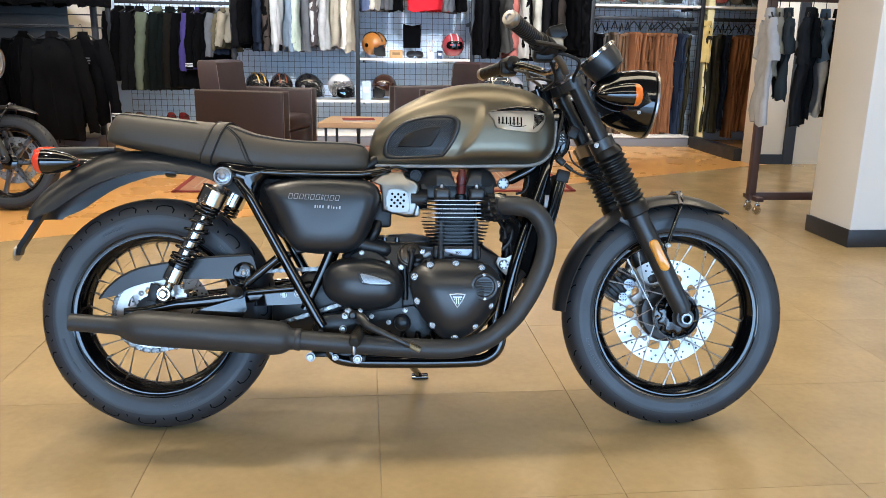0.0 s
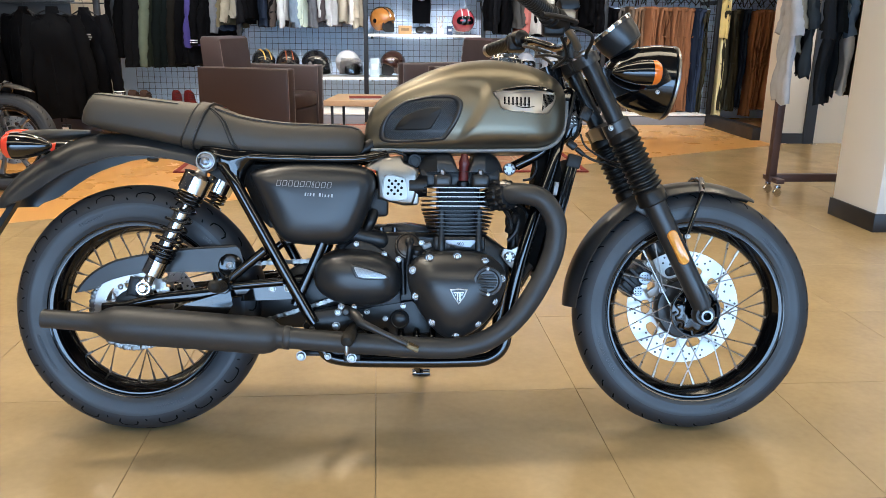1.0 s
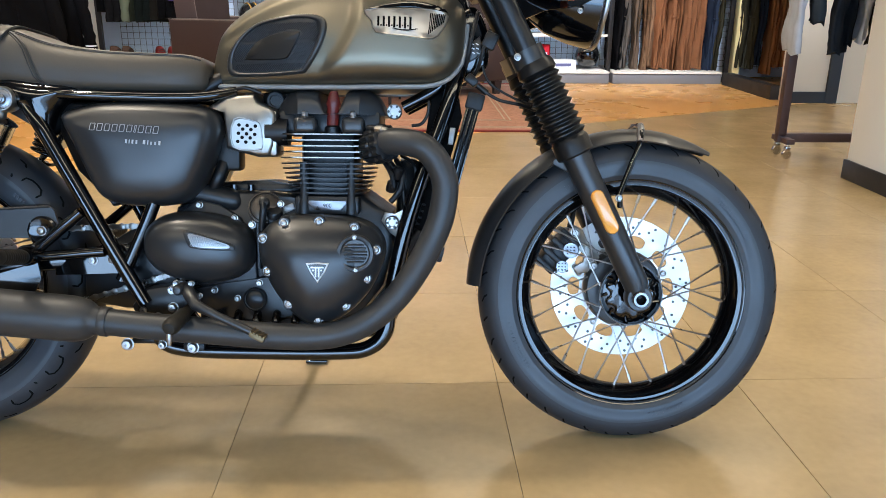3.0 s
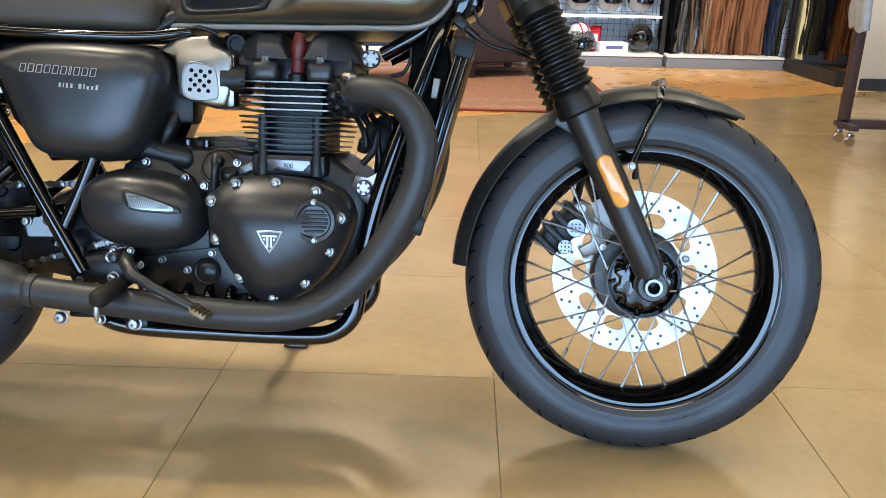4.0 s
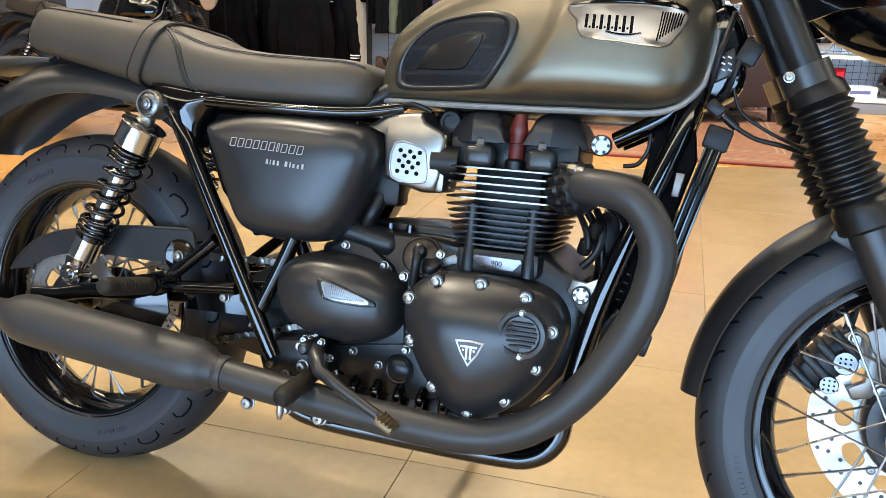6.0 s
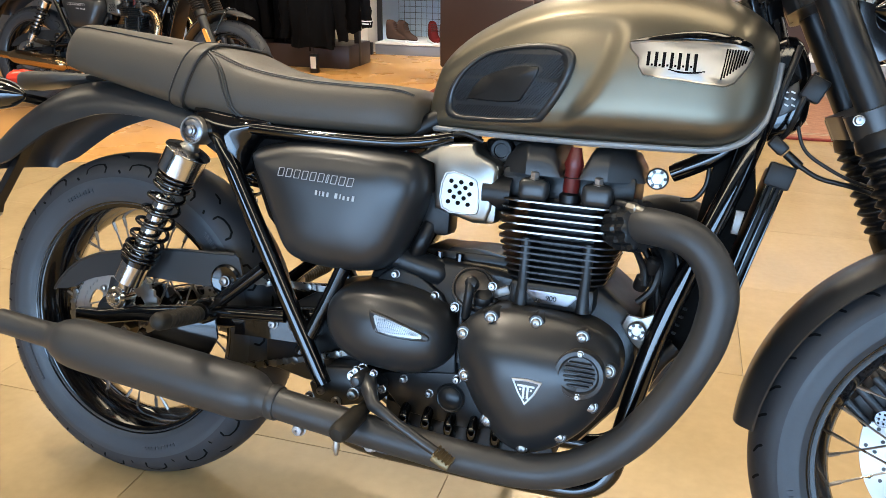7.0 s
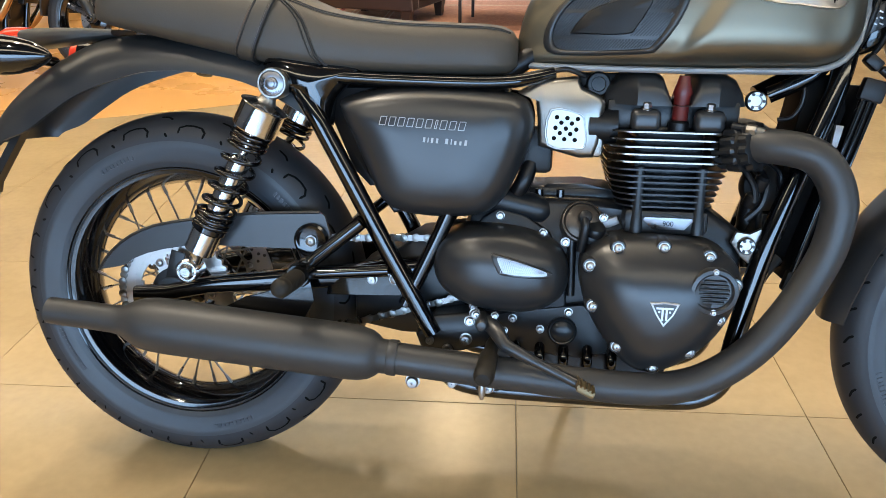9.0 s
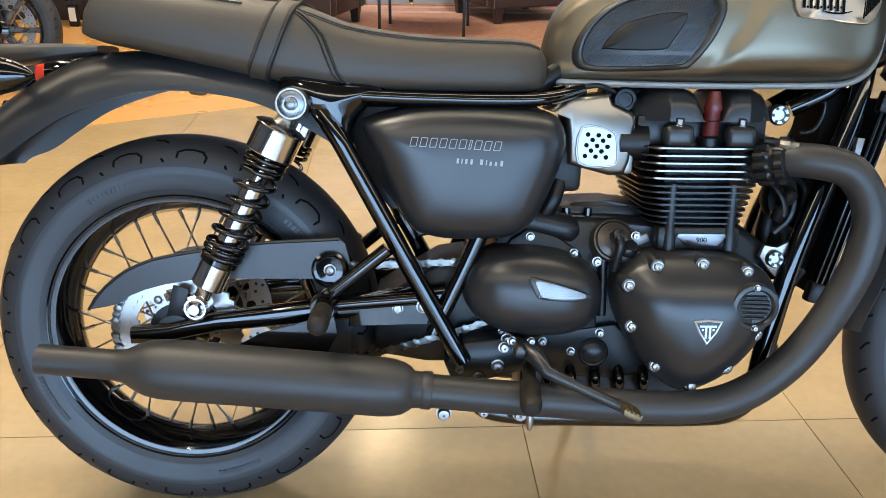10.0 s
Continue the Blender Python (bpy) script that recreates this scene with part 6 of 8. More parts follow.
    for s in (-1, 1):
        bm = bmesh.new()
        o = [(-0.425, 0.690), (-0.36, 0.708), (-0.282, 0.712), (-0.20, 0.709), (-0.140, 0.700), (-0.119, 0.675), (-0.119, 0.635), (-0.150, 0.553), (-0.175, 0.520), (-0.205, 0.506), (-0.268, 0.501), (-0.33, 0.508),
             (-0.362, 0.528), (-0.388, 0.580), (-0.410, 0.630), (-0.428, 0.668)]
        pad(bm, o, lambda x, z: 0.0, [(1.0, 0.06), (1.0, 0.086), (0.988, 0.102), (0.95, 0.120), (0.87, 0.135), (0.72, 0.1455), (0.45, 0.1495), (0.2, 0.1505)])
        for v in bm.verts:
            v.co.y *= -s
        panel = part("side_panel", bm, M_SATIN, bike, "satin black side panel", 60)
        bm = bmesh.new()
        x = -0.356
        for k in range(10):
            w = 0.0030 if k == 6 else 0.0092
            z0, z1 = 0.6525 - 0.0006 * k, 0.6655 - 0.0006 * k
            sl = 0.0032
            for (xa, za), (xb, zb) in zip(((x, z0), (x + w, z0), (x + w + sl, z1), (x + sl, z1)), ((x + w, z0), (x + w + sl, z1), (x + sl, z1), (x, z0))):
                rod(bm, (xa, s * 0.1512, za), (xb, s * 0.1512, zb), 0.0007, 4)
            x += w + 0.0052
        x = -0.288
        for k, (w, h) in enumerate(((0.006, 0.010), (0.003, 0.010), (0.006, 0.010), (0.006, 0.010), (0, 0), (0.008, 0.011), (0.003, 0.011), (0.006, 0.008), (0.006, 0.008), (0.007, 0.011))):
            if w:
                box(bm, (x + w / 2, s * 0.1516, 0.6275 + h * 0.4 - 0.0004 * k), (w * 0.55, 0.0012, h * 0.75), 0, Matrix.Rotation(0.12, 3, "Y").to_4x4())
            x += (w + 0.0018) if w else 0.006
        part("lettering_bar", bm, M_PRINT, panel, "pale outlined lettering shapes")
    # front brake caliper behind the near fork leg
    tilt = Matrix.Rotation(0.75, 4, "Y")
    bm = bmesh.new()
    box(bm, (0.595, 0.058, 0.405), (0.05, 0.075, 0.10), 0.012, tilt)
    cal = part("brake_caliper", bm, M_PLASTIC, bike, "black finned brake caliper")
    for k in range(4):
        bm = bmesh.new()
        box(bm, Vector((0.583, 0.040, 0.405)) + tilt @ Vector((0.0, 0, -0.040 + 0.027 * k)), (0.056, 0.062, 0.014), 0.005, tilt)
        part("caliper_fin", bm, M_CASE, cal)
    bm = bmesh.new()
    prism(bm, [(0.606, 0.448), (0.622, 0.462), (0.640, 0.452), (0.650, 0.428), (0.672, 0.408), (0.684, 0.380), (0.676, 0.362), (0.655, 0.358), (0.630, 0.352), (0.622, 0.366), (0.644, 0.380), (0.646, 0.394), (0.632, 0.412), (0.622, 0.432)], 0.045, 0.022, 0.004)
    br = part("caliper_bracket", bm, M_ALU, cal, "bright caliper bracket")
    bolt(br, (0.622, 0.018, 0.446), 0.011, 0.010)
    bolt(br, (0.664, 0.018, 0.374), 0.011, 0.010)
    for px, pz, pr in ((0.612, 0.408, 0.018), (0.594, 0.372, 0.014)):
        bm = bmesh.new()
        lathe(bm, [(pr, -0.03), (pr, 0.004), (pr * 0.9, 0.006), (0.002, 0.0062)], (px, 0.014, pz), (0, -1, 0), 24)
        cup = part("piston_cap", bm, M_BOLT, cal, "dotted silver piston cap")
        hole_pad(cup, [(px + 0.007 * i, pz + 0.007 * j) for i in (-1, 0, 1) for j in (-1, 0, 1)], 0.0072, 0.0016)
    bm = bmesh.new()
    tube(bm, spline([(0.612, 0.03, 0.455), (0.618, 0.035, 0.485), (0.625, 0.05, 0.53), (0.60, 0.07, 0.58)], 5), 0.007, 8)
    part("brake_hose", bm, M_SOFT, cal)


def build_tail(bike, rear):
    bm = bmesh.new()
    rings = []
    for x, z, w, h in ((-0.845, 0.787, 0.044, 0.006), (-0.90, 0.784, 0.046, 0.011), (-0.96, 0.779, 0.043, 0.016), (-1.010, 0.774, 0.038, 0.019), (-1.025, 0.773, 0.034, 0.018)):
        rings.append([(x, w * math.copysign(abs(math.cos(a)) ** 0.6, math.cos(a)), z + h * math.copysign(abs(math.sin(a)) ** 0.6, math.sin(a))) for a in (2 * math.pi * k / 18 for k in range(18))])
    loft(bm, rings)
    tail = part("tail_housing", bm, M_TAIL, bike, "dark grey tail lamp housing")
    bm = bmesh.new()
    lathe(bm, [(0.020, 0.0), (0.021, 0.020), (0.020, 0.040), (0.014, 0.054), (0.001, 0.058)], (-1.022, 0, 0.775), (-1, 0, 0), 28)
    part("tail_lens", bm, M_RED, tail, "red tail lens")
    for s in (-1, 1):
        bm = bmesh.new()
        rod(bm, (-0.96, s * 0.03, 0.735), (-0.968, s * 0.11, 0.745), 0.009, 12)
        part("indicator_stalk", bm, M_GLOSS, tail)
        signal(tail, Vector((-0.975, s * 0.128, 0.746)), (-1, 0, 0), False, 0.112, 0.033)
    bm = bmesh.new()
    prism(bm, [(-1.000, 0.700), (-1.015, 0.705), (-1.066, 0.61), (-1.128, 0.515), (-1.126, 0.492), (-1.118, 0.492), (-1.114, 0.51), (-1.052, 0.605)], 0.012, -0.012, 0.003)
    part("plate_holder", bm, M_PLASTIC, tail, "black plate holder")
    bm = bmesh.new()
    lathe(bm, [(0.022, 0), (0.022, 0.006), (0.018, 0.008)], (-1.126, 0, 0.498), (-1, 0, 0.1), 20)
    part("rear_reflector", bm, M_STEEL, tail, "small round reflector holder")


LEAN = Matrix.Translation((0.0067, -0.0986, 0)) @ Matrix.Rotation(radians(-2.61), 4, "Z") @ Matrix.Rotation(radians(-12), 4, "X")
bike = thing("motorcycle", "matt black and graphite roadster motorcycle leaning on its side stand", "motorcycle", m=LEAN)
build_tank(bike)
build_seat(bike)
wr = build_wheel(bike, REAR, 0.3250, 0.066, 0.2315, 0.057, 0.056, 0.045, 32, "rear_wheel", 18)
wf = build_wheel(bike, FRONT, 0.3215, 0.049, 0.2415, 0.044, 0.062, 0.036, 32, "front_wheel", 20)
build_disc(wf, FRONT, 0.058, 0.156, 0.112, 0.075)
bm = bmesh.new()
lathe(bm, [(0.064, 0.012), (0.0665, 0.008), (0.0670, -0.004), (0.0660, -0.0062), (0.0640, -0.0062), (0.0630, -0.003), (0.0615, 0.010)], (FRONT.x, -0.044, FRONT.z), (0, 1, 0), 56, closed=True)
flange = part("hub_flange", bm, M_GLOSS, wf, "gloss black hub flange")
bm = bmesh.new()
lathe(bm, [(0.0664, -0.0058), (0.0660, -0.0070), (0.0645, -0.0070), (0.0642, -0.0058)], (FRONT.x, -0.044, FRONT.z), (0, 1, 0), 56, closed=True)
part("flange_edge", bm, M_TAIL, flange, "grey machined flange edge")
bm = bmesh.new()
lathe(bm, [(0.064, 0.0), (0.063, 0.004), (0.02, 0.004)], (FRONT.x, -0.032, FRONT.z), (0, 1, 0), 40)
part("hub_recess", bm, M_CASE, flange)
# nine-lobed plate inside the flange
bm = bmesh.new()
rings = []
for g, yy in ((1.0, -0.030), (1.0, -0.0445), (0.965, -0.0465), (0.60, -0.0480)):
    ring = []
    for k in range(108):
        a = 2 * math.pi * k / 108
        r = 0.0495 + 0.0060 * math.tanh(1.6 * math.cos(9 * a))
        r = lerp(0.030, r, g) if g < 0.9 else r * g
        ring.append((FRONT.x + r * math.cos(a), yy, FRONT.z + r * math.sin(a)))
    rings.append(ring)
loft(bm, rings)
part("lobed_plate", bm, M_GLOSS, flange, "gloss black lobed hub plate", 50)
for k in range(9):
    a = 2 * math.pi * (k + 0.5) / 9
    bm = bmesh.new()
    rod(bm, (FRONT.x + 0.050 * math.cos(a), -0.041, FRONT.z + 0.050 * math.sin(a)), (FRONT.x + 0.062 * math.cos(a + 0.09), -0.041, FRONT.z + 0.062 * math.sin(a + 0.09)), 0.0035, 8)
    part("spoke_head", bm, M_GLOSS, flange)
bm = bmesh.new()
lathe(bm, [(0.060, -0.02), (0.080, -0.016), (0.0855, -0.006), (0.0855, 0.014), (0.075, 0.016)], (FRONT.x, 0.036, FRONT.z), (0, 1, 0), 56)
part("hub_drum", bm, M_SATIN, wf, "black hub drum beside the disc")
bm = bmesh.new()
lathe(bm, [(0.004, 0.0), (0.004, 0.02), (0.0055, 0.022), (0.0055, 0.032), (0.003, 0.034)], (FRONT.x - 0.02, 0, FRONT.z + 0.213), (0, 0, -1), 10)
part("valve_stem", bm, M_SOFT, wf, "black valve stem")
wr.location.y, wf.location.y = 0.006, -0.008
build_fork(bike)
rear_guard = build_fenders(bike)
build_headlamp(bike)
build_bars(bike)
build_engine(bike)
build_exhaust(bike)
build_frame(bike)
build_tail(bike, rear_guard)

# ---- shop furniture ----
M_LEATHER = mat("dark_brown_leather", (0.036, 0.021, 0.018), 0.42, 0, 0.14, 5, 0.0003, 240, 0.06)
M_PIPING = mat("pale_piping", (0.17, 0.135, 0.12), 0.5, 0)
M_LEG = mat("dark_wood_leg", (0.035, 0.02, 0.016), 0.4, 0)
M_OAK = mat("pale_oak_board", (0.52, 0.36, 0.22), 0.45, 0, 0.14, 3, 0.0002, 90, 0.06, stretch=(1, 8, 8))
M_RUSTWOOD = mat("red_brown_frame", (0.060, 0.030, 0.025), 0.5, 0, 0.2, 8, 0.0003, 120)
M_CREAM = mat("cream_panel", (0.66, 0.60, 0.50), 0.6, 0, 0.04, 2)
M_RUG = mat("red_patterned_rug", (0.34, 0.17, 0.11), 0.9, 0, 0.7, 26, 0.002, 320, 0.02)
M_RUGEDGE = mat("dark_red_rug_edge", (0.20, 0.025, 0.02), 0.9, 0, 0.3, 60, 0.001, 400)
M_RUGLINE = mat("pale_rug_line", (0.40, 0.30, 0.22), 0.9, 0, 0.4, 60)
M_WIRE = mat("black_wire", (0.012, 0.013, 0.016), 0.45, 0)
M_PLINTH = mat("grey_plinth_paint", (0.16, 0.16, 0.17), 0.6, 0, 0.1, 4)
M_VISOR = clear("clear_visor", (0.9, 0.92, 0.95))
M_LINER = mat("helmet_liner", (0.012, 0.012, 0.012), 0.9, 0)
M_PAPER = mat("paper", (0.62, 0.60, 0.57), 0.7, 0)


def armchair(m, label):
    """Armchair that faces +x; its near front corner is at the origin and it spreads towards +y and -x."""
    ch = thing("armchair", label, "armchair", "armchairs", m)
    W, D, AH, T = 0.785, 0.82, 0.67, 0.13
    def add(name, c, s, bevel, material=M_LEATHER, rot=None, label=""):
        bm = bmesh.new()
        box(bm, c, s, bevel, rot, 0, 3)
        return part(name, bm, material, ch, label)
    for y in (T / 2, W - T / 2):
        arm = add("arm", (-D / 2, y, (AH + 0.13) / 2), (D, T, AH - 0.13), 0.018)
        for yy in (y - T / 2 + 0.004, y + T / 2 - 0.004):
            bm = bmesh.new()
            rod(bm, (0.001, yy, 0.14), (0.001, yy, AH - 0.004), 0.0032, 6)
            rod(bm, (0.0, yy, AH - 0.003), (-D, yy, AH - 0.003), 0.0032, 6)
            part("piping", bm, M_PIPING, arm)
    add("seat_base", (-D / 2 + 0.02, W / 2, 0.225), (D - 0.06, W - 2 * T - 0.004, 0.19), 0.015)
    add("seat_cushion", (-D / 2 + 0.06, W / 2, 0.385), (D - 0.12, W - 2 * T - 0.01, 0.13), 0.035)
    bm = bmesh.new()
    o = [(-D + 0.005, 0.14), (-D - 0.005, 0.60), (-D - 0.03, 0.885), (-D - 0.015, 0.915), (-D + 0.13, 0.915), (-D + 0.155, 0.895), (-D + 0.20, 0.45), (-D + 0.20, 0.14)]
    prism(bm, o, W - T - 0.002, T + 0.002, 0.02)
    back = part("backrest", bm, M_LEATHER, ch)
    bm = bmesh.new()
    rod(bm, (-D + 0.158, T + 0.004, 0.88), (-D + 0.20, T + 0.004, 0.46), 0.003, 6)
    part("piping", bm, M_PIPING, back)
    for x in (-0.07, -D + 0.07):
        for y in (0.07, W - 0.07):
            bm = bmesh.new()
            rings = [[(x + a * r, y + b * r, z) for a, b in ((-1, -1), (1, -1), (1, 1), (-1, 1))] for z, r in ((0.0, 0.024), (0.135, 0.038))]
            loft(bm, rings)
            part("leg", bm, M_LEG, ch, "tapered dark wooden leg")
    return ch


armchair(pose(-0.834, 4.65, 0, 0, 0, -17.3), "dark brown leather armchair with pale piping beside the table")
armchair(pose(0.10, 5.92, 0, 0, 0, 204), "dark brown leather armchair turned towards the table")

bm = bmesh.new()
table_m = pose(-0.14, 4.95, 0, 0, 0, -8)
tb = thing("coffee_table", "low coffee table with oak top and thin black legs", "table", m=table_m)
box(bm, (0, 0, 0.395), (0.74, 0.66, 0.045), 0.004)
part("tabletop", bm, M_OAK, tb, "pale oak top")
for x in (-0.31, 0.31):
    for y in (-0.27, 0.27):
        bm = bmesh.new()
        box(bm, (x, y, 0.187), (0.022, 0.022, 0.374), 0.002)
        part("leg", bm, M_BLACK, tb, "thin black steel leg")
mg = thing("magazine", "thin printed magazine lying on the table", "magazine", m=table_m @ pose(-0.05, -0.1, 0.4175, 0, 0, 12))
bm = bmesh.new()
box(bm, (0, 0, 0.006), (0.28, 0.21, 0.012), 0.002)
part("pages", bm, M_PAPER, mg)
bm = bmesh.new()
box(bm, (0, 0, 0.0135), (0.282, 0.212, 0.002))
part("cover", bm, M_RUGEDGE, mg, "dark red cover")

rug = thing("rug", "worn red oriental rug with a pale line pattern", "rug")
bm = bmesh.new()
box(bm, (-0.05, 5.0, 0.004), (3.0, 2.7, 0.008), 0.002)
part("rug_field", bm, M_RUG, rug)
bm = bmesh.new()
for x0, x1, y0, y1 in ((-1.55, 1.45, 3.64, 3.68), (-1.55, 1.45, 6.32, 6.36), (-1.56, -1.52, 3.64, 6.36), (1.42, 1.46, 3.64, 6.36)):
    box(bm, ((x0 + x1) / 2, (y0 + y1) / 2, 0.006), (x1 - x0, y1 - y0, 0.010), 0.002)
part("border", bm, M_RUGEDGE, rug, "dark red border")
bm = bmesh.new()
for k, f in enumerate((0.12, 0.16, 0.42, 0.46)):
    hx, hy = 1.5 - f, 1.35 - f
    for x0, x1, y0, y1 in ((-hx, hx, -hy, -hy + 0.012), (-hx, hx, hy - 0.012, hy), (-hx, -hx + 0.012, -hy, hy), (hx - 0.012, hx, -hy, hy)):
        box(bm, (-0.05 + (x0 + x1) / 2, 5.0 + (y0 + y1) / 2, 0.0085), (x1 - x0, y1 - y0, 0.002))
part("pattern_line", bm, M_RUGLINE, rug)

# display wall: plinth, posts, shelves, rails and wire grid
YS = 6.43
for x0, x1 in ((-2.78, -0.24), (-0.20, 1.01), (1.05, 2.33), (2.37, 3.50)):
    pl = thing("display_plinth", "low grey plinth with a white top along the wall", "plinth", "wall plinths")
    bm = bmesh.new()
    box(bm, ((x0 + x1) / 2, (YS + YB) / 2 + 0.01, 0.05), (x1 - x0, YB - YS - 0.02, 0.10), 0.004)
    part("body", bm, M_PLINTH, pl, "grey front")
    bm = bmesh.new()
    box(bm, ((x0 + x1) / 2, (YS + YB) / 2 + 0.005, 0.111), (x1 - x0, YB - YS + 0.0, 0.018), 0.003)
    part("top_board", bm, M_SHELF, pl, "white top board")
for x in (-2.79, -1.53, -0.22, 1.03, 2.35, 3.60):
    po = thing("display_post", "black steel post of the display wall", "post", "display wall posts")
    bm = bmesh.new()
    box(bm, (x, 6.62, 1.45), (0.045, 0.045, 2.9), 0.003)
    part("upright", bm, M_BLACK, po)
    bm = bmesh.new()
    box(bm, (x, 6.88, 1.30), (0.03, 0.48, 0.04), 0.002)
    part("arm", bm, M_BLACK, po)
    bm = bmesh.new()
    box(bm, (x, 6.85, 0.02), (0.06, 0.5, 0.04), 0.002)
    part("foot", bm, M_BLACK, po)
wg = thing("wire_grid", "black wire grid panels over the pale wall", "wire grid")
for x0, x1 in ((-2.75, -1.55), (-1.51, -0.24), (-0.20, 1.01), (1.05, 2.33), (2.37, 3.58), (3.62, 4.9)):
    bm = bmesh.new()
    n = int((x1 - x0) / 0.062)
    for i in range(n + 1):
        x = lerp(x0, x1, i / n)
        box(bm, (x, 7.085, 1.2), (0.0036, 0.0036, 2.2))
    for i in range(36):
        box(bm, ((x0 + x1) / 2, 7.091, 0.12 + 0.0625 * i), (x1 - x0, 0.0036, 0.0036))
    part("grid_panel", bm, M_WIRE, wg, kind="stuff")


def shelf(x0, x1, z, label="white shelf board on the display wall"):
    sh = thing("shelf", label, "shelf", "wall shelves")
    bm = bmesh.new()
    box(bm, ((x0 + x1) / 2, 6.83, z), (x1 - x0, 0.44, 0.025), 0.003)
    part("board", bm, M_SHELF, sh)
    for x in (x0 + 0.04, x1 - 0.04):
        bm = bmesh.new()
        box(bm, (x, 6.9, z - 0.026), (0.02, 0.3, 0.025), 0.002)
        part("bracket", bm, M_BLACK, sh)


for x0, x1, z in ((-1.50, -0.245, 0.465), (-0.195, 1.005, 0.465), (-0.195, 1.005, 0.915), (1.055, 2.325, 0.465), (2.375, 3.575, 1.53), (3.625, 4.9, 1.53)):
    shelf(x0, x1, z)


def rail(x0, x1, z, y=6.75):
    ra = thing("clothes_rail", "black clothes rail on the display wall", "clothes rail", "clothes rails")
    bm = bmesh.new()
    box(bm, ((x0 + x1) / 2, y, z), (x1 - x0, 0.012, 0.035), 0.002)
    part("bar", bm, M_BLACK, ra)
    for x in (x0 + 0.15, x1 - 0.15):
        bm = bmesh.new()
        box(bm, (x, y + 0.16, z), (0.016, 0.32, 0.025), 0.002)
        part("bracket", bm, M_BLACK, ra)


for x0, x1, z in ((-2.76, -1.56, 1.47), (-1.50, -0.25, 1.72), (-0.19, 1.0, 1.95), (1.06, 2.32, 1.72), (2.38, 3.57, 1.40), (3.63, 4.9, 1.40)):
    rail(x0, x1, z)

CLOTH = {}


def cloth(col, name="woven_cloth"):
    key = tuple(col)
    if key not in CLOTH:
        CLOTH[key] = mat(name, col, 0.9, 0, 0.32, 14, 0.0006, 500, 0.05, spec=0.04)
    return CLOTH[key]


def crease(bm, amp, seed, fold=(9, 9, 3.5)):
    """Pulls soft hanging folds and small wrinkles into a cloth."""
    bm.normal_update()
    for v, n in [(v, v.normal.copy()) for v in bm.verts]:
        p = v.co
        q = Vector((p.x * fold[0] + seed * 3.1, p.y * fold[1] + seed, p.z * fold[2] - seed))
        v.co += n * amp * (0.9 - 2.6 * abs(noise.noise(q)) + 0.6 * noise.noise(q * 3.1))


def hanger(parent, z, w):
    bm = bmesh.new()
    tube(bm, spline([(0, -w / 2, z - 0.10), (0, -0.03, z - 0.03), (0, 0, z - 0.015), (0, 0.03, z - 0.03), (0, w / 2, z - 0.10)], 4), 0.006, 6)
    tube(bm, [(0, 0, z - 0.02), (0, 0, z + 0.03), (0, 0.018, z + 0.055), (0, 0.036, z + 0.04)], 0.0028, 6)
    part("hanger", bm, M_PLASTIC, parent, "black hanger")


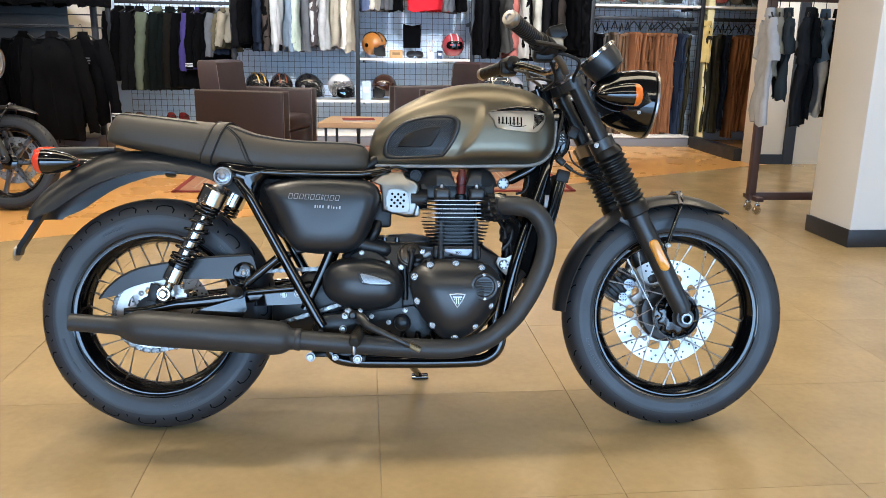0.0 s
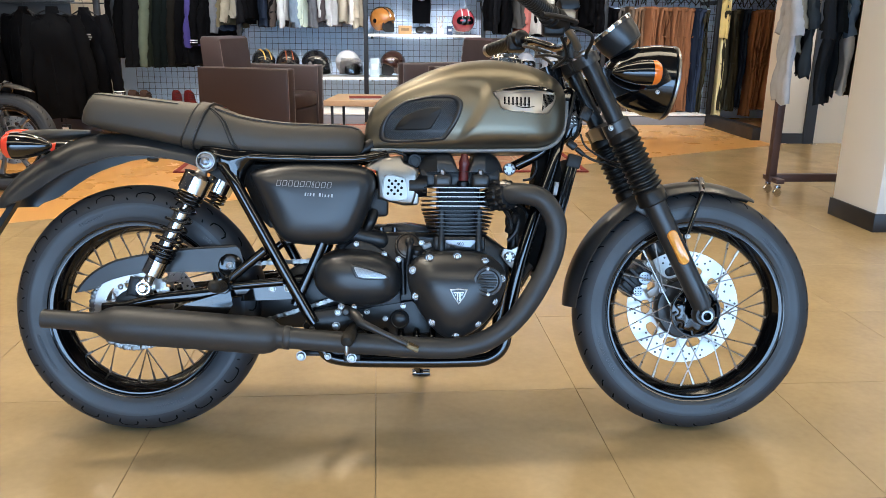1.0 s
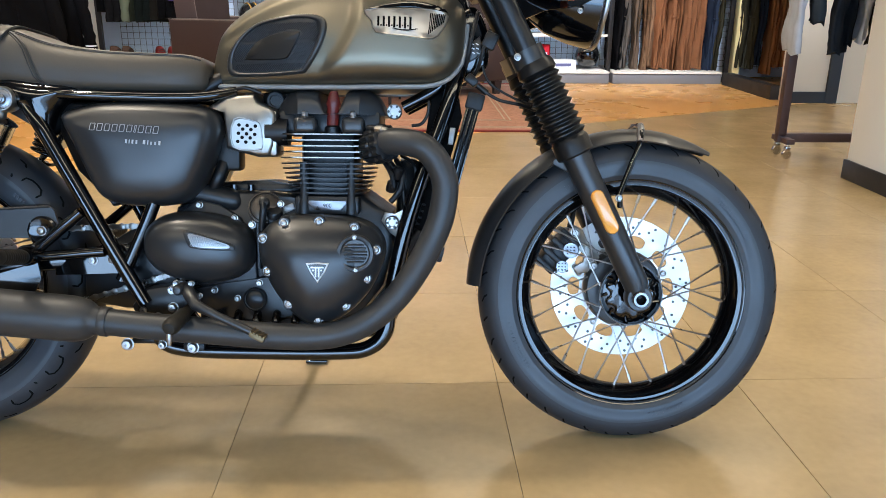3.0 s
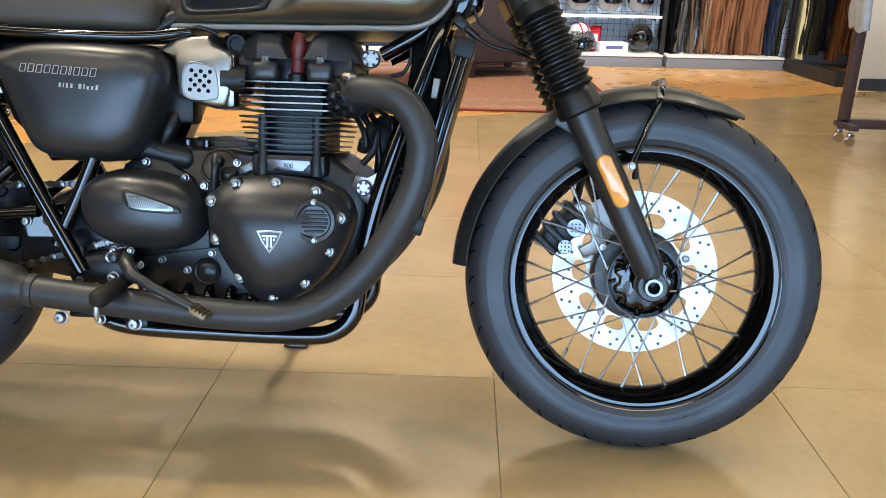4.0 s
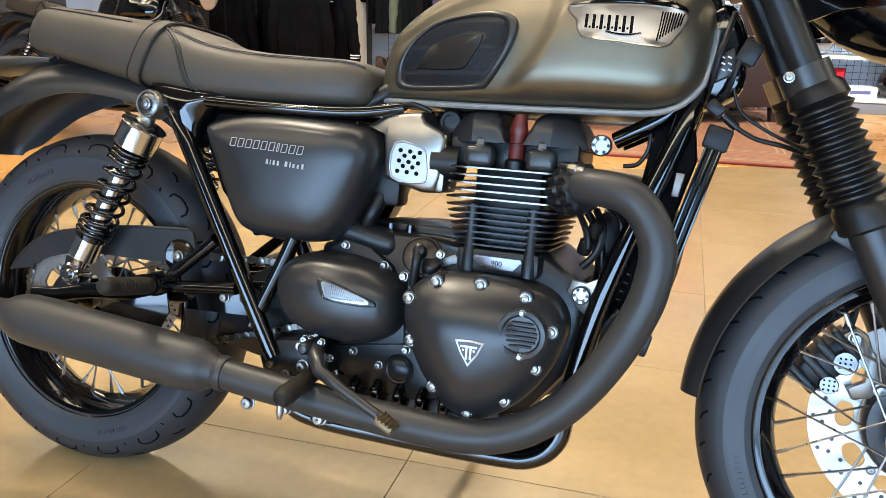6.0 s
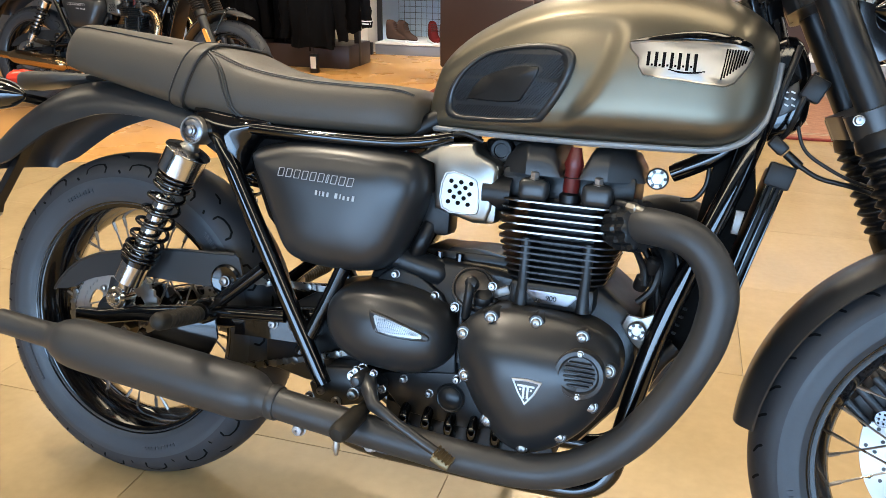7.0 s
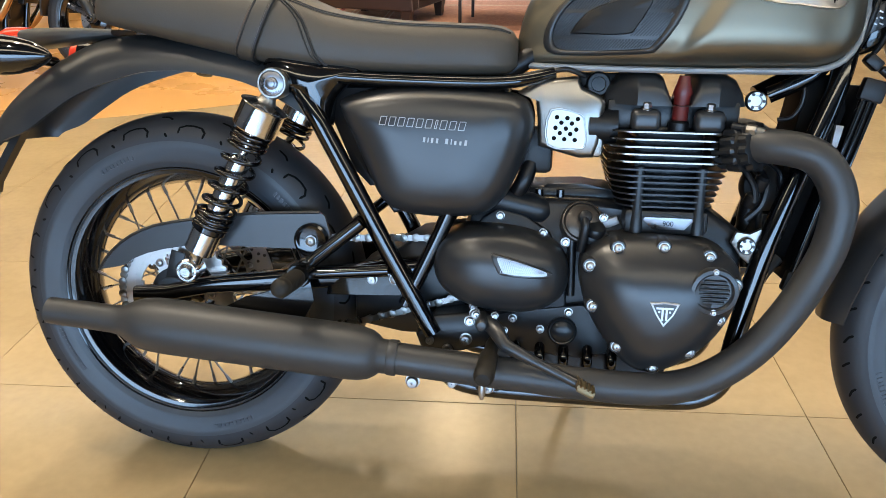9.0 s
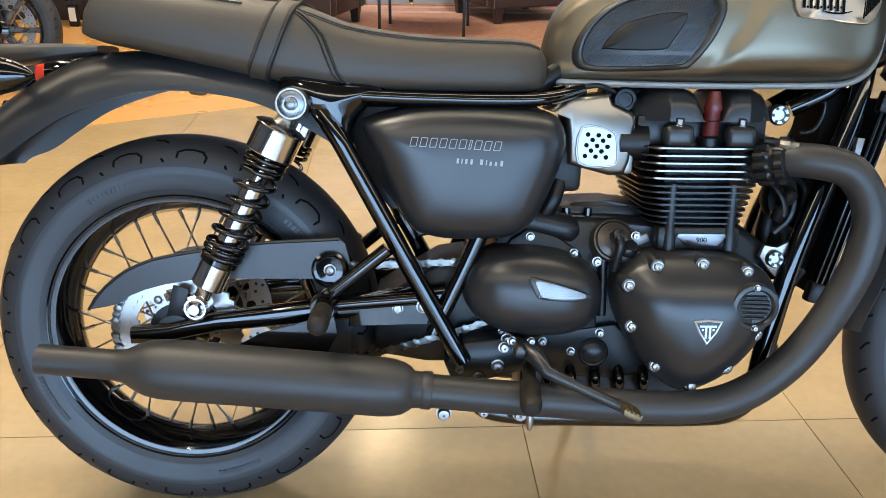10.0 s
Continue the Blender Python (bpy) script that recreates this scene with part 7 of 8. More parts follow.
def top_garment(name, label, cat, m, col, w=0.46, h=0.66, thick=0.06, sleeve=0.58, scol=None, trim=None, group="hanging clothes", splay=0.0, mark=False):
    """A shirt or jacket on a hanger; the hook is at the origin, its width runs along y."""
    g = thing(name, label, cat, group, m)
    ph = random.random() * 6
    rings = []
    n = 26
    for i in range(n + 1):
        f = i / n
        z = -0.030 - f * h
        half = w / 2 * (0.20 + 0.80 * min(1, (f / 0.13)) ** 0.9) * (1 + 0.05 * f) * (1 - 1.6 * splay * min(1, f * 3))
        th = thick * (0.40 + 0.60 * min(1, f * 5)) * (1 + 0.25 * f)
        ring = []
        for k in range(44):
            a = 2 * math.pi * k / 44
            c, s = math.cos(a), math.sin(a)
            rip = 1 + (0.10 + 0.28 * f) * math.sin(5 * a + ph + 2 * f) * 0.5 + 0.10 * f * math.sin(11 * a + 2.3 * ph)
            ring.append((th / 2 * math.copysign(abs(c) ** 0.7, c) * rip + 0.006 * math.sin(7 * f + ph), half * math.copysign(abs(s) ** 0.8, s), z + (0.012 * math.sin(3 * a + ph) if i == n else 0) + (0.055 * abs(s) ** 2 * -1 + 0.0 if i < 3 else 0)))
        rings.append(ring)
    bm = bmesh.new()
    loft(bm, rings)
    crease(bm, 0.016 if thick < 0.12 else 0.020, ph)
    part("body", bm, cloth(col), g, sharp=70)
    if sleeve:
        for s in (-1, 1):
            bm = bmesh.new()
            sw = (0.085 if sleeve > 0.31 else 0.062) * (1 + 4 * splay)
            pts, rs = [], []
            short = sleeve < 0.31
            for i in range(9):
                f = i / 8
                out = (0.055 * min(1, f * 1.5) if short else 0.045 * math.sin(min(1, f * 1.6) * 1.4)) + splay * f
                pts.append((0.018 * math.sin(4 * f + ph + s) * f, s * (w / 2 - 0.050 + out), -0.090 - f * sleeve))
                rs.append(sw / 2 * ((1.0 + 0.45 * f) if short else (1.22 - 0.45 * f)) * (1 + 0.07 * math.sin(9 * f + ph)))
            tube(bm, spline(pts, 2), [rs[min(8, i // 2)] for i in range(17)], 16)
            for v in bm.verts:
                v.co.x *= 0.72
            crease(bm, 0.012, ph + s, (16, 16, 9))
            sl = part("sleeve", bm, cloth(scol or col), g)
            if trim:
                for dz in (0.0, 0.022):
                    bm = bmesh.new()
                    p = pts[-1]
                    lathe(bm, [(rs[-1] * 1.12, -0.005), (rs[-1] * 1.12, 0.005)], (p[0], p[1], p[2] + 0.03 + dz), (0, 0, 1), 10)
                    part("cuff_stripe", bm, M_WHITE, sl, "white cuff stripe")
    if splay:
        bm = bmesh.new()
        tube(bm, [(-thick * (0.50 + 0.11 * f), 0.012 * math.sin(5 * f), -0.14 - f * (h - 0.09)) for f in (i / 8 for i in range(9))], 0.007, 6)
        part("placket", bm, cloth(CHAR), g)
    if mark:
        for dy, dz, wd in ((-0.10, -0.24, 0.040), (-0.10, -0.262, 0.052), (-0.10, -0.284, 0.032)):
            bm = bmesh.new()
            box(bm, (-thick * 0.5 - 0.012, dy, dz), (0.004, wd, 0.008))
            part("print_bar", bm, M_WHITE, g, "small white chest print")
    bm = bmesh.new()
    rings = [[(r * 0.55 * math.cos(a), r * math.sin(a), z) for a in (2 * math.pi * k / 16 for k in range(16))] for r, z in ((0.060, -0.066), (0.054, -0.036), (0.050, -0.012), (0.043, -0.013), (0.046, -0.05))]
    loft(bm, rings, cap=False)
    part("collar", bm, cloth(scol or col), g)
    hanger(g, 0.0, w * 0.8)
    return g


def trousers(m, col, label, h=1.12, w=0.26, thick=0.07):
    g = thing("trousers", label, "trousers", "hanging trousers", m)
    ph = random.random() * 6
    for s in (-1, 1):
        bm = bmesh.new()
        rings = []
        for i in range(25):
            f = i / 24
            z = -0.15 - f * (h - 0.09)
            half = w / 2 * (0.85 + 0.12 * math.sin(4 * f + ph) - 0.10 * f)
            th = thick / 2 * (0.55 + 0.25 * math.sin(6 * f + ph + s))
            ring = []
            for k in range(24):
                a = 2 * math.pi * k / 24
                c, q = math.cos(a), math.sin(a)
                rip = 1 + 0.22 * math.sin(4 * a + ph + 5 * f)
                ring.append((s * thick * 0.24 + th * math.copysign(abs(c) ** 0.7, c) * rip + 0.005 * math.sin(9 * f + ph), half * math.copysign(abs(q) ** 0.8, q), z))
            rings.append(ring)
        loft(bm, rings)
        crease(bm, 0.011, ph + s, (11, 16, 5))
        leg = part("leg", bm, cloth(col), g, sharp=70)
        for f in (0.28, 0.52):
            bm = bmesh.new()
            rod(bm, (s * thick * 0.42, -w * 0.40, -0.10 - f * h), (s * thick * 0.10, -w * 0.42, -0.108 - f * h), 0.005, 6)
            part("pocket_fold", bm, cloth(col), leg)
    bm = bmesh.new()
    box(bm, (0, 0, -0.150), (thick * 0.8, w * 0.84, 0.04), 0.012)
    part("waistband", bm, cloth(col), g)
    hanger(g, 0.0, w)
    return g


BLK, CHAR, OLIVE, SAGE, NAVY, PURP = (0.0022, 0.0022, 0.0026), (0.0060, 0.0060, 0.0068), (0.030, 0.027, 0.017), (0.105, 0.122, 0.085), (0.012, 0.017, 0.029), (0.048, 0.038, 0.135)
CREAM, WHT, LBLUE, GREY, TAN, RUST = (0.34, 0.30, 0.23), (0.42, 0.42, 0.41), (0.17, 0.22, 0.28), (0.10, 0.105, 0.115), (0.30, 0.19, 0.10), (0.205, 0.088, 0.040)
rng = random.Random(5)
# jackets in the first bay
ZJ = 1.44
for x, col, h, sc, what, rz, w in ((-2.71, BLK, 0.52, None, "quilted black gilet", -48, 0.34), (-2.60, BLK, 0.74, None, "black zipped jacket", -44, 0.40), (-2.50, CHAR, 0.84, None, "charcoal jacket", -46, 0.42),
                                   (-2.32, (0.012, 0.014, 0.009), 0.84, SAGE, "olive hooded top with sage sleeves", -58, 0.44), (-2.19, (0.005, 0.007, 0.0065), 0.84, None, "dark green hooded top", -52, 0.44),
                                   (-2.06, (0.009, 0.008, 0.0065), 0.82, None, "dark brown sweatshirt with pale sleeve print", -50, 0.42), (-1.99, BLK, 0.80, None, "black jacket", -46, 0.40), (-1.885, PURP, 0.62, PURP, "purple sweatshirt", -52, 0.38),
                                   (-1.845, BLK, 0.60, None, "black sweatshirt with white sleeve stripes", -44, 0.40), (-1.77, BLK, 0.56, None, "black shirt", -40, 0.38), (-1.68, NAVY, 0.46, GREY, "navy shirt with grey sleeves", -38, 0.34),
                                   (-1.63, (0.03, 0.028, 0.018), 0.40, (0.10, 0.085, 0.05), "olive brown shirt", -36, 0.32), (-1.575, (0.25, 0.22, 0.16), 0.34, None, "cream shirt", -34, 0.30)):
    top_garment("jacket", what + " on a black hanger", "jacket", pose(x, 6.74, ZJ, 0, 0, rz + rng.uniform(-5, 5)), col, w, h, 0.10, h * 0.93, sc, what.startswith("black sweat"), splay=0.03)
# shirts in the second bay
x = -1.46
for col, what in ((CHAR, "charcoal trousers"), (BLK, "black shirt"), (NAVY, "navy shirt"), (BLK, "black shirt"), ((0.05, 0.04, 0.035), "dark brown shirt"), (WHT, "white shirt"), (LBLUE, "pale blue shirt"), ((0.42, 0.48, 0.40), "pale green shirt"),
                  (GREY, "grey shirt"), ((0.06, 0.05, 0.05), "dark shirt"), (WHT, "white shirt"), (WHT, "white shirt"), (CREAM, "cream shirt"), ((0.64, 0.60, 0.52), "off-white shirt"), (CREAM, "cream shirt")):
    top_garment("shirt", what + " on a black hanger", "shirt", pose(x, 6.74, 1.69, 0, 0, rng.uniform(-18, 14)), col, 0.44, rng.uniform(0.58, 0.70), 0.09, rng.uniform(0.5, 0.62))
    x += 0.083
# short clothes over the third bay's shelf
for x, col, what in ((-0.12, (0.10, 0.13, 0.22), "blue denim shirt"), (-0.02, (0.5, 0.46, 0.38), "cream shirt"), (0.08, GREY, "grey shirt"), (0.20, BLK, "black shirt"), (0.78, GREY, "grey shirt"), (0.88, BLK, "black shirt")):
    top_garment("shirt", what + " on a black hanger", "shirt", pose(x, 6.74, 1.92, 0, 0, rng.uniform(-14, 14)), col, 0.42, 0.46, 0.10, 0.40)
top_garment("shirt", "bright red T-shirt hung facing the room", "shirt", pose(0.55, 6.72, 1.96, 0, 0, 90), (0.55, 0.02, 0.03), 0.44, 0.50, 0.05, 0.24)
# dark jackets in the fourth bay
x = 1.10
for col, what in ((BLK, "black jacket"), (CHAR, "charcoal jacket"), (BLK, "black jacket"), ((0.045, 0.042, 0.038), "dark grey cardigan"), ((0.30, 0.10, 0.08), "red checked shirt"), ((0.34, 0.32, 0.28), "pale checked shirt"), (BLK, "black shirt with a pale print"),
                  ((0.38, 0.36, 0.30), "pale printed shirt"), (CHAR, "charcoal jacket"), (BLK, "black jacket"), ((0.03, 0.024, 0.02), "dark brown jacket"), (BLK, "black jacket"), (CHAR, "charcoal coat"), (BLK, "black coat")):
    top_garment("jacket", what + " on a black hanger", "jacket", pose(x, 6.74, 1.69, 0, 0, rng.uniform(-16, 16)), col, 0.46, rng.uniform(0.60, 0.74), 0.11, rng.uniform(0.52, 0.66))
    x += 0.092
# trousers in the two right-hand bays
row = [(2.42, BLK), (2.49, CHAR), (2.56, (0.09, 0.08, 0.07)), (2.64, (0.12, 0.085, 0.06)), (2.72, (0.16, 0.09, 0.05)), (2.79, (0.20, 0.115, 0.065)), (2.86, RUST), (2.93, RUST), (3.00, RUST), (3.07, RUST), (3.14, RUST), (3.21, RUST), (3.28, RUST), (3.37, NAVY), (3.44, (0.025, 0.035, 0.06)),
       (3.52, OLIVE), (3.76, OLIVE), (3.83, OLIVE), (3.90, (0.04, 0.04, 0.03)), (3.97, NAVY), (4.05, RUST), (4.12, RUST), (4.19, RUST), (4.26, RUST), (4.33, RUST), (4.40, RUST), (4.47, RUST)]
names = {BLK: "black", CHAR: "charcoal", TAN: "tan", RUST: "rust-brown", NAVY: "dark blue denim", OLIVE: "dark olive"}
for x, col in row:
    tone = rng.uniform(0.68, 1.18)
    trousers(pose(x, 6.72, 1.37 + rng.uniform(-0.02, 0.015), rng.uniform(-1.5, 1.5), rng.uniform(-2, 2), rng.uniform(-34, 30)), tuple(round(c * tone, 3) for c in col) if col == RUST else col, names.get(col, "grey-brown") + " work trousers on a black hanger", 1.17 + rng.uniform(-0.04, 0.05))
top_garment("shirt", "yellow shirt hung between two bays", "shirt", pose(3.68, 6.66, 1.40, 0, 0, 80), (0.62, 0.45, 0.16), 0.14, 0.44, 0.06, 0)
# tall pale column between the bays
cp = thing("column_strip", "narrow cream upright strip between the bays", "column")
bm = bmesh.new()
box(bm, (3.72, 6.70, 1.4), (0.075, 0.10, 2.8), 0.003)
part("strip", bm, mat("pale_yellow_paint", (0.80, 0.68, 0.34), 0.5, 0, 0.04, 3), cp)


# helmets
def helmet(m, col, label, visor=False, stripe=None, full=False):
    h = thing("helmet", label, "helmet", "motorcycle helmets", m)
    shell = mat("helmet_paint", col, 0.12, 0, 0.25 if stripe is None else 0.5, 9, 0, 300, 0.04, 0.8)
    bm = bmesh.new()
    n, rings = 32, []
    for i in range(15):
        a = math.pi * (0.02 + 0.80 * i / 14)
        r, z = math.sin(a), math.cos(a)
        ring = []
        for k in range(n):
            b = 2 * math.pi * k / n
            front = max(0, math.cos(b)) ** 2
            zz = z
            if not full and i > 7:
                zz = lerp(z, 0.02, 0.85 * front)
            ring.append((0.150 * r * math.cos(b) * (1.0 if z > 0 else 0.97), 0.124 * r * math.sin(b), 0.145 + 0.132 * zz))
        rings.append(ring)
    inner = [[(x * 0.90, y * 0.90, max(0.004, z * 0.96)) for x, y, z in rings[-1]], [(x * 0.86, y * 0.86, 0.145 + (z - 0.145) * 0.6) for x, y, z in rings[-3]]]
    loft(bm, rings)
    body = part("shell", bm, shell, h)
    bm = bmesh.new()
    if full:
        pad(bm, [(-0.075, 0.115), (-0.09, 0.15), (-0.07, 0.185), (0.0, 0.195), (0.07, 0.185), (0.09, 0.15), (0.075, 0.115), (0, 0.105)], lambda x, z: -0.150 * math.sqrt(max(0.02, 1 - (x / 0.124) ** 2 * 0.9)) , [(1, -0.02), (1, 0.002), (0.9, 0.004)], smooth=3)
        bmesh.ops.rotate(bm, verts=bm.verts, cent=(0, 0, 0), matrix=Matrix.Rotation(radians(90), 3, "Z"))
        part("visor", bm, M_GLOSS, h, "dark visor")
    else:
        pad(bm, [(-0.085, 0.03), (-0.095, 0.10), (-0.08, 0.155), (0.0, 0.172), (0.08, 0.155), (0.095, 0.10), (0.085, 0.03), (0, 0.02)], lambda x, z: -0.118 * math.sqrt(max(0.05, 1 - (x / 0.118) ** 2)), [(1, 0.004), (0.96, 0.012), (0.9, 0.004), (0.5, -0.012)], smooth=3)
        bmesh.ops.rotate(bm, verts=bm.verts, cent=(0, 0, 0), matrix=Matrix.Rotation(radians(90), 3, "Z"))
        part("liner", bm, M_LINER, h, "black padded opening")
    if visor:
        bm = bmesh.new()
        rings = []
        for zz, rr in ((0.20, 0.135), (0.15, 0.165), (0.09, 0.180), (0.03, 0.178)):
            rings.append([(rr * math.cos(b) + 0.01, rr * 0.86 * math.sin(b), zz) for b in (radians(-78 + 156 * k / 18) for k in range(19))])
        vs = [[bm.verts.new(p) for p in r] for r in rings]
        for a, b in zip(vs, vs[1:]):
            for k in range(18):
                bm.faces.new((a[k], a[k + 1], b[k + 1], b[k]))
        ext = bmesh.ops.solidify(bm, geom=bm.faces[:], thickness=0.0025)
        part("bubble_visor", bm, M_VISOR, h, "clear bubble visor")
    if stripe:
        bm = bmesh.new()
        for yy in (-0.035, 0.035):
            tube(bm, [(0.152 * math.cos(t) * math.sqrt(1 - (yy / 0.124) ** 2), yy, 0.145 + 0.134 * math.sin(t) * math.sqrt(1 - (yy / 0.124) ** 2)) for t in (radians(12 + 140 * k / 16) for k in range(17))], 0.008, 6)
        part("stripe", bm, mat("helmet_stripe", stripe, 0.15, 0, 0.1, 9, 0, 300, 0.04, 0.8), h, "painted stripe")
    for s in (-1, 1):
        bm = bmesh.new()
        lathe(bm, [(0.022, 0), (0.022, 0.006), (0.016, 0.008)], (-0.005, s * 0.118, 0.135), (0, s, 0), 20)
        part("side_disc", bm, M_STEEL if visor else M_GLOSS, h)
    return h


ZS = 0.478
helmet(pose(-1.32, 6.78, ZS, 0, 0, -60), (0.012, 0.012, 0.012), "gloss black open helmet with gold stripe on the shelf", stripe=(0.5, 0.30, 0.08))
helmet(pose(-1.06, 6.78, ZS, 0, 0, -75), (0.015, 0.012, 0.012), "gloss black open helmet with brown trim", stripe=(0.2, 0.06, 0.03))
helmet(pose(-0.77, 6.78, ZS, 0, 0, -20), (0.012, 0.012, 0.014), "black helmet with clear bubble visor", visor=True)
helmet(pose(-0.42, 6.78, ZS, 0, 0, -50), (0.62, 0.62, 0.62), "silver white helmet with clear visor", visor=True)
helmet(pose(-0.04, 6.78, 0.928, 0, 0, -40), (0.34, 0.13, 0.025), "orange and black open helmet on the upper shelf", stripe=(0.02, 0.015, 0.012))
helmet(pose(0.83, 6.78, 0.928, 0, 0, -85), (0.35, 0.05, 0.06), "red and white full-face helmet on the upper shelf", stripe=(0.6, 0.55, 0.55), full=True)
helmet(pose(0.07, 6.78, ZS, 0, 0, -140), (0.03, 0.012, 0.008), "dark brown open helmet on the lower shelf")
for k, x in enumerate((1.20, 1.52, 1.82, 2.12)):
    helmet(pose(x, 6.76, ZS, 0, 0, -95 + 8 * k), (0.24, 0.24, 0.25), "grey full-face helmet in the row on the shelf", full=True)
helmet(pose(1.54, 6.72, 0.12, 0, 0, -70), (0.5, 0.48, 0.48), "white and red helmet with clear visor on the plinth", visor=True, stripe=(0.5, 0.02, 0.03))
helmet(pose(2.15, 6.72, 0.12, 0, 0, -100), (0.012, 0.012, 0.012), "gloss black full-face helmet on the plinth", full=True)
for k, x in enumerate((2.55, 2.78, 3.02, 3.30, 3.85, 4.1, 4.35)):
    helmet(pose(x, 6.78, 1.5435, 0, 0, -90 + 20 * (k % 3)), ((0.02, 0.02, 0.02), (0.3, 0.04, 0.03), (0.25, 0.2, 0.15))[k % 3], ("black", "dark red", "brown")[k % 3] + " helmet on the high shelf", full=k % 2 == 0)


def carton(name, label, cat, c, s, col, extra=None, rz=0):
    t = thing(name, label, cat, m=pose(*c, 0, 0, rz))
    bm = bmesh.new()
    box(bm, (0, 0, s[2] / 2), s, 0.003)
    part("box", bm, cloth(col, "card"), t)
    bm = bmesh.new()
    box(bm, (0, -s[1] / 2 - 0.0008, s[2] * 0.55), (s[0] * 0.6, 0.0015, s[2] * 0.3))
    part("label_bar", bm, cloth(extra or (0.5, 0.5, 0.5), "print"), t)
    return t


carton("box", "small tan wooden caddy on the upper shelf", "box", (0.20, 6.75, 0.928), (0.14, 0.10, 0.09), (0.42, 0.26, 0.12), (0.2, 0.12, 0.06))
carton("box", "pale blue carton on the lower shelf", "box", (-0.13, 6.72, ZS), (0.10, 0.08, 0.20), (0.42, 0.50, 0.55), (0.7, 0.7, 0.7))
carton("box", "small black carton on the lower shelf", "box", (0.42, 6.72, ZS), (0.09, 0.08, 0.10), (0.02, 0.02, 0.02), (0.2, 0.2, 0.2))
carton("box", "small black carton on the lower shelf", "box", (0.56, 6.72, ZS), (0.10, 0.08, 0.10), (0.02, 0.02, 0.02), (0.2, 0.2, 0.2))
carton("box", "small dark blue tin on the upper shelf", "box", (0.68, 6.72, 0.928), (0.06, 0.06, 0.09), (0.05, 0.07, 0.12), (0.5, 0.5, 0.5))
carton("box", "white carton with dark print on the plinth", "box", (1.86, 6.66, 0.12), (0.28, 0.2, 0.10), (0.62, 0.62, 0.62), (0.1, 0.1, 0.2), 8)
carton("box", "dark red carton on the plinth beside the helmet", "box", (1.72, 6.82, 0.12), (0.10, 0.12, 0.24), (0.45, 0.02, 0.03), (0.6, 0.5, 0.5), -14)
df = thing("reed_diffuser", "clear reed diffuser jar on the upper shelf", "diffuser", m=pose(0.58, 6.72, 0.928))
bm = bmesh.new()
box(bm, (0, 0, 0.035), (0.07, 0.06, 0.07), 0.006)
part("jar", bm, M_PAPER, df)
for a in (-0.3, -0.1, 0.12, 0.3):
    bm = bmesh.new()
    rod(bm, (0, 0, 0.06), (0.16 * a, 0, 0.20), 0.0025, 6)
    part("reed", bm, M_OAK, df)
bag = thing("tote_bag", "flat black cloth bag hung on the wire grid", "bag")
bm = bmesh.new()
rings = []
for i in range(9):
    f = i / 8
    rings.append([(0.39 + 0.10 * x * (1 + 0.02 * math.sin(5 * f)), 7.02 + 0.02 * y + 0.004 * math.sin(7 * f + 2 * x), 1.30 - 0.26 * f - (0.02 * (1 - abs(x)) if i == 0 else 0)) for x, y in ((-1, -0.3), (-0.5, -1), (0, -1), (0.5, -1), (1, -0.3), (1, 0.3), (0, 1), (-1, 0.3))])
loft(bm, rings)
part("body", bm, cloth(BLK), bag)
gp = thing("goggles", "black riding goggles lying on the upper shelf", "goggles", m=pose(0.41, 6.72, 0.928))
bm = bmesh.new()
pad(bm, [(-0.09, 0.02), (-0.085, 0.07), (-0.03, 0.085), (0, 0.075), (0.03, 0.085), (0.085, 0.07), (0.09, 0.02), (0.03, 0.01), (0, 0.03), (-0.03, 0.01)], lambda x, z: 0.04 * (x / 0.09) ** 2, [(1, -0.04), (1, 0), (0.85, 0.01), (0.75, 0.004)], smooth=3)
part("frame", bm, M_PLASTIC, gp)


def boot(m, col, label):
    b = thing("boot", label, "boot", "boots on the plinth", m)
    rings = []
    for x, z0, z1, w in ((-0.05, 0.015, 0.20, 0.035), (-0.045, 0.015, 0.21, 0.042), (0.0, 0.015, 0.21, 0.045), (0.04, 0.015, 0.19, 0.043), (0.06, 0.015, 0.12, 0.042), (0.10, 0.015, 0.085, 0.045), (0.15, 0.015, 0.07, 0.046), (0.19, 0.015, 0.055, 0.036), (0.205, 0.018, 0.035, 0.02)):
        rings.append([(x, w * math.copysign(abs(math.cos(a)) ** 0.7, math.cos(a)), (z0 + z1) / 2 + (z1 - z0) / 2 * math.copysign(abs(math.sin(a)) ** 0.7, math.sin(a))) for a in (2 * math.pi * k / 14 for k in range(14))])
    bm = bmesh.new()
    loft(bm, rings)
    part("upper", bm, cloth(col, "boot_leather"), b)
    bm = bmesh.new()
    box(bm, (0.075, 0, 0.009), (0.28, 0.092, 0.018), 0.006)
    part("sole", bm, M_PAPER, b, "pale rubber sole")
    for i in range(5):
        bm = bmesh.new()
        rod(bm, (0.045 + 0.006 * i, -0.03, 0.18 - 0.018 * i), (0.047 + 0.006 * i, 0.03, 0.18 - 0.018 * i), 0.003, 6)
        part("lace", bm, M_SOFT, b)


for x, rz, col, what in ((-2.66, -20, (0.06, 0.035, 0.025), "brown"), (-2.54, -30, (0.06, 0.035, 0.025), "brown"), (-2.22, -60, (0.09, 0.011, 0.010), "dark red"), (-2.09, -50, (0.09, 0.011, 0.010), "dark red")):
    boot(pose(x, 6.62, 0.121, 0, 0, rz), col, what + " leather ankle boot on the plinth")

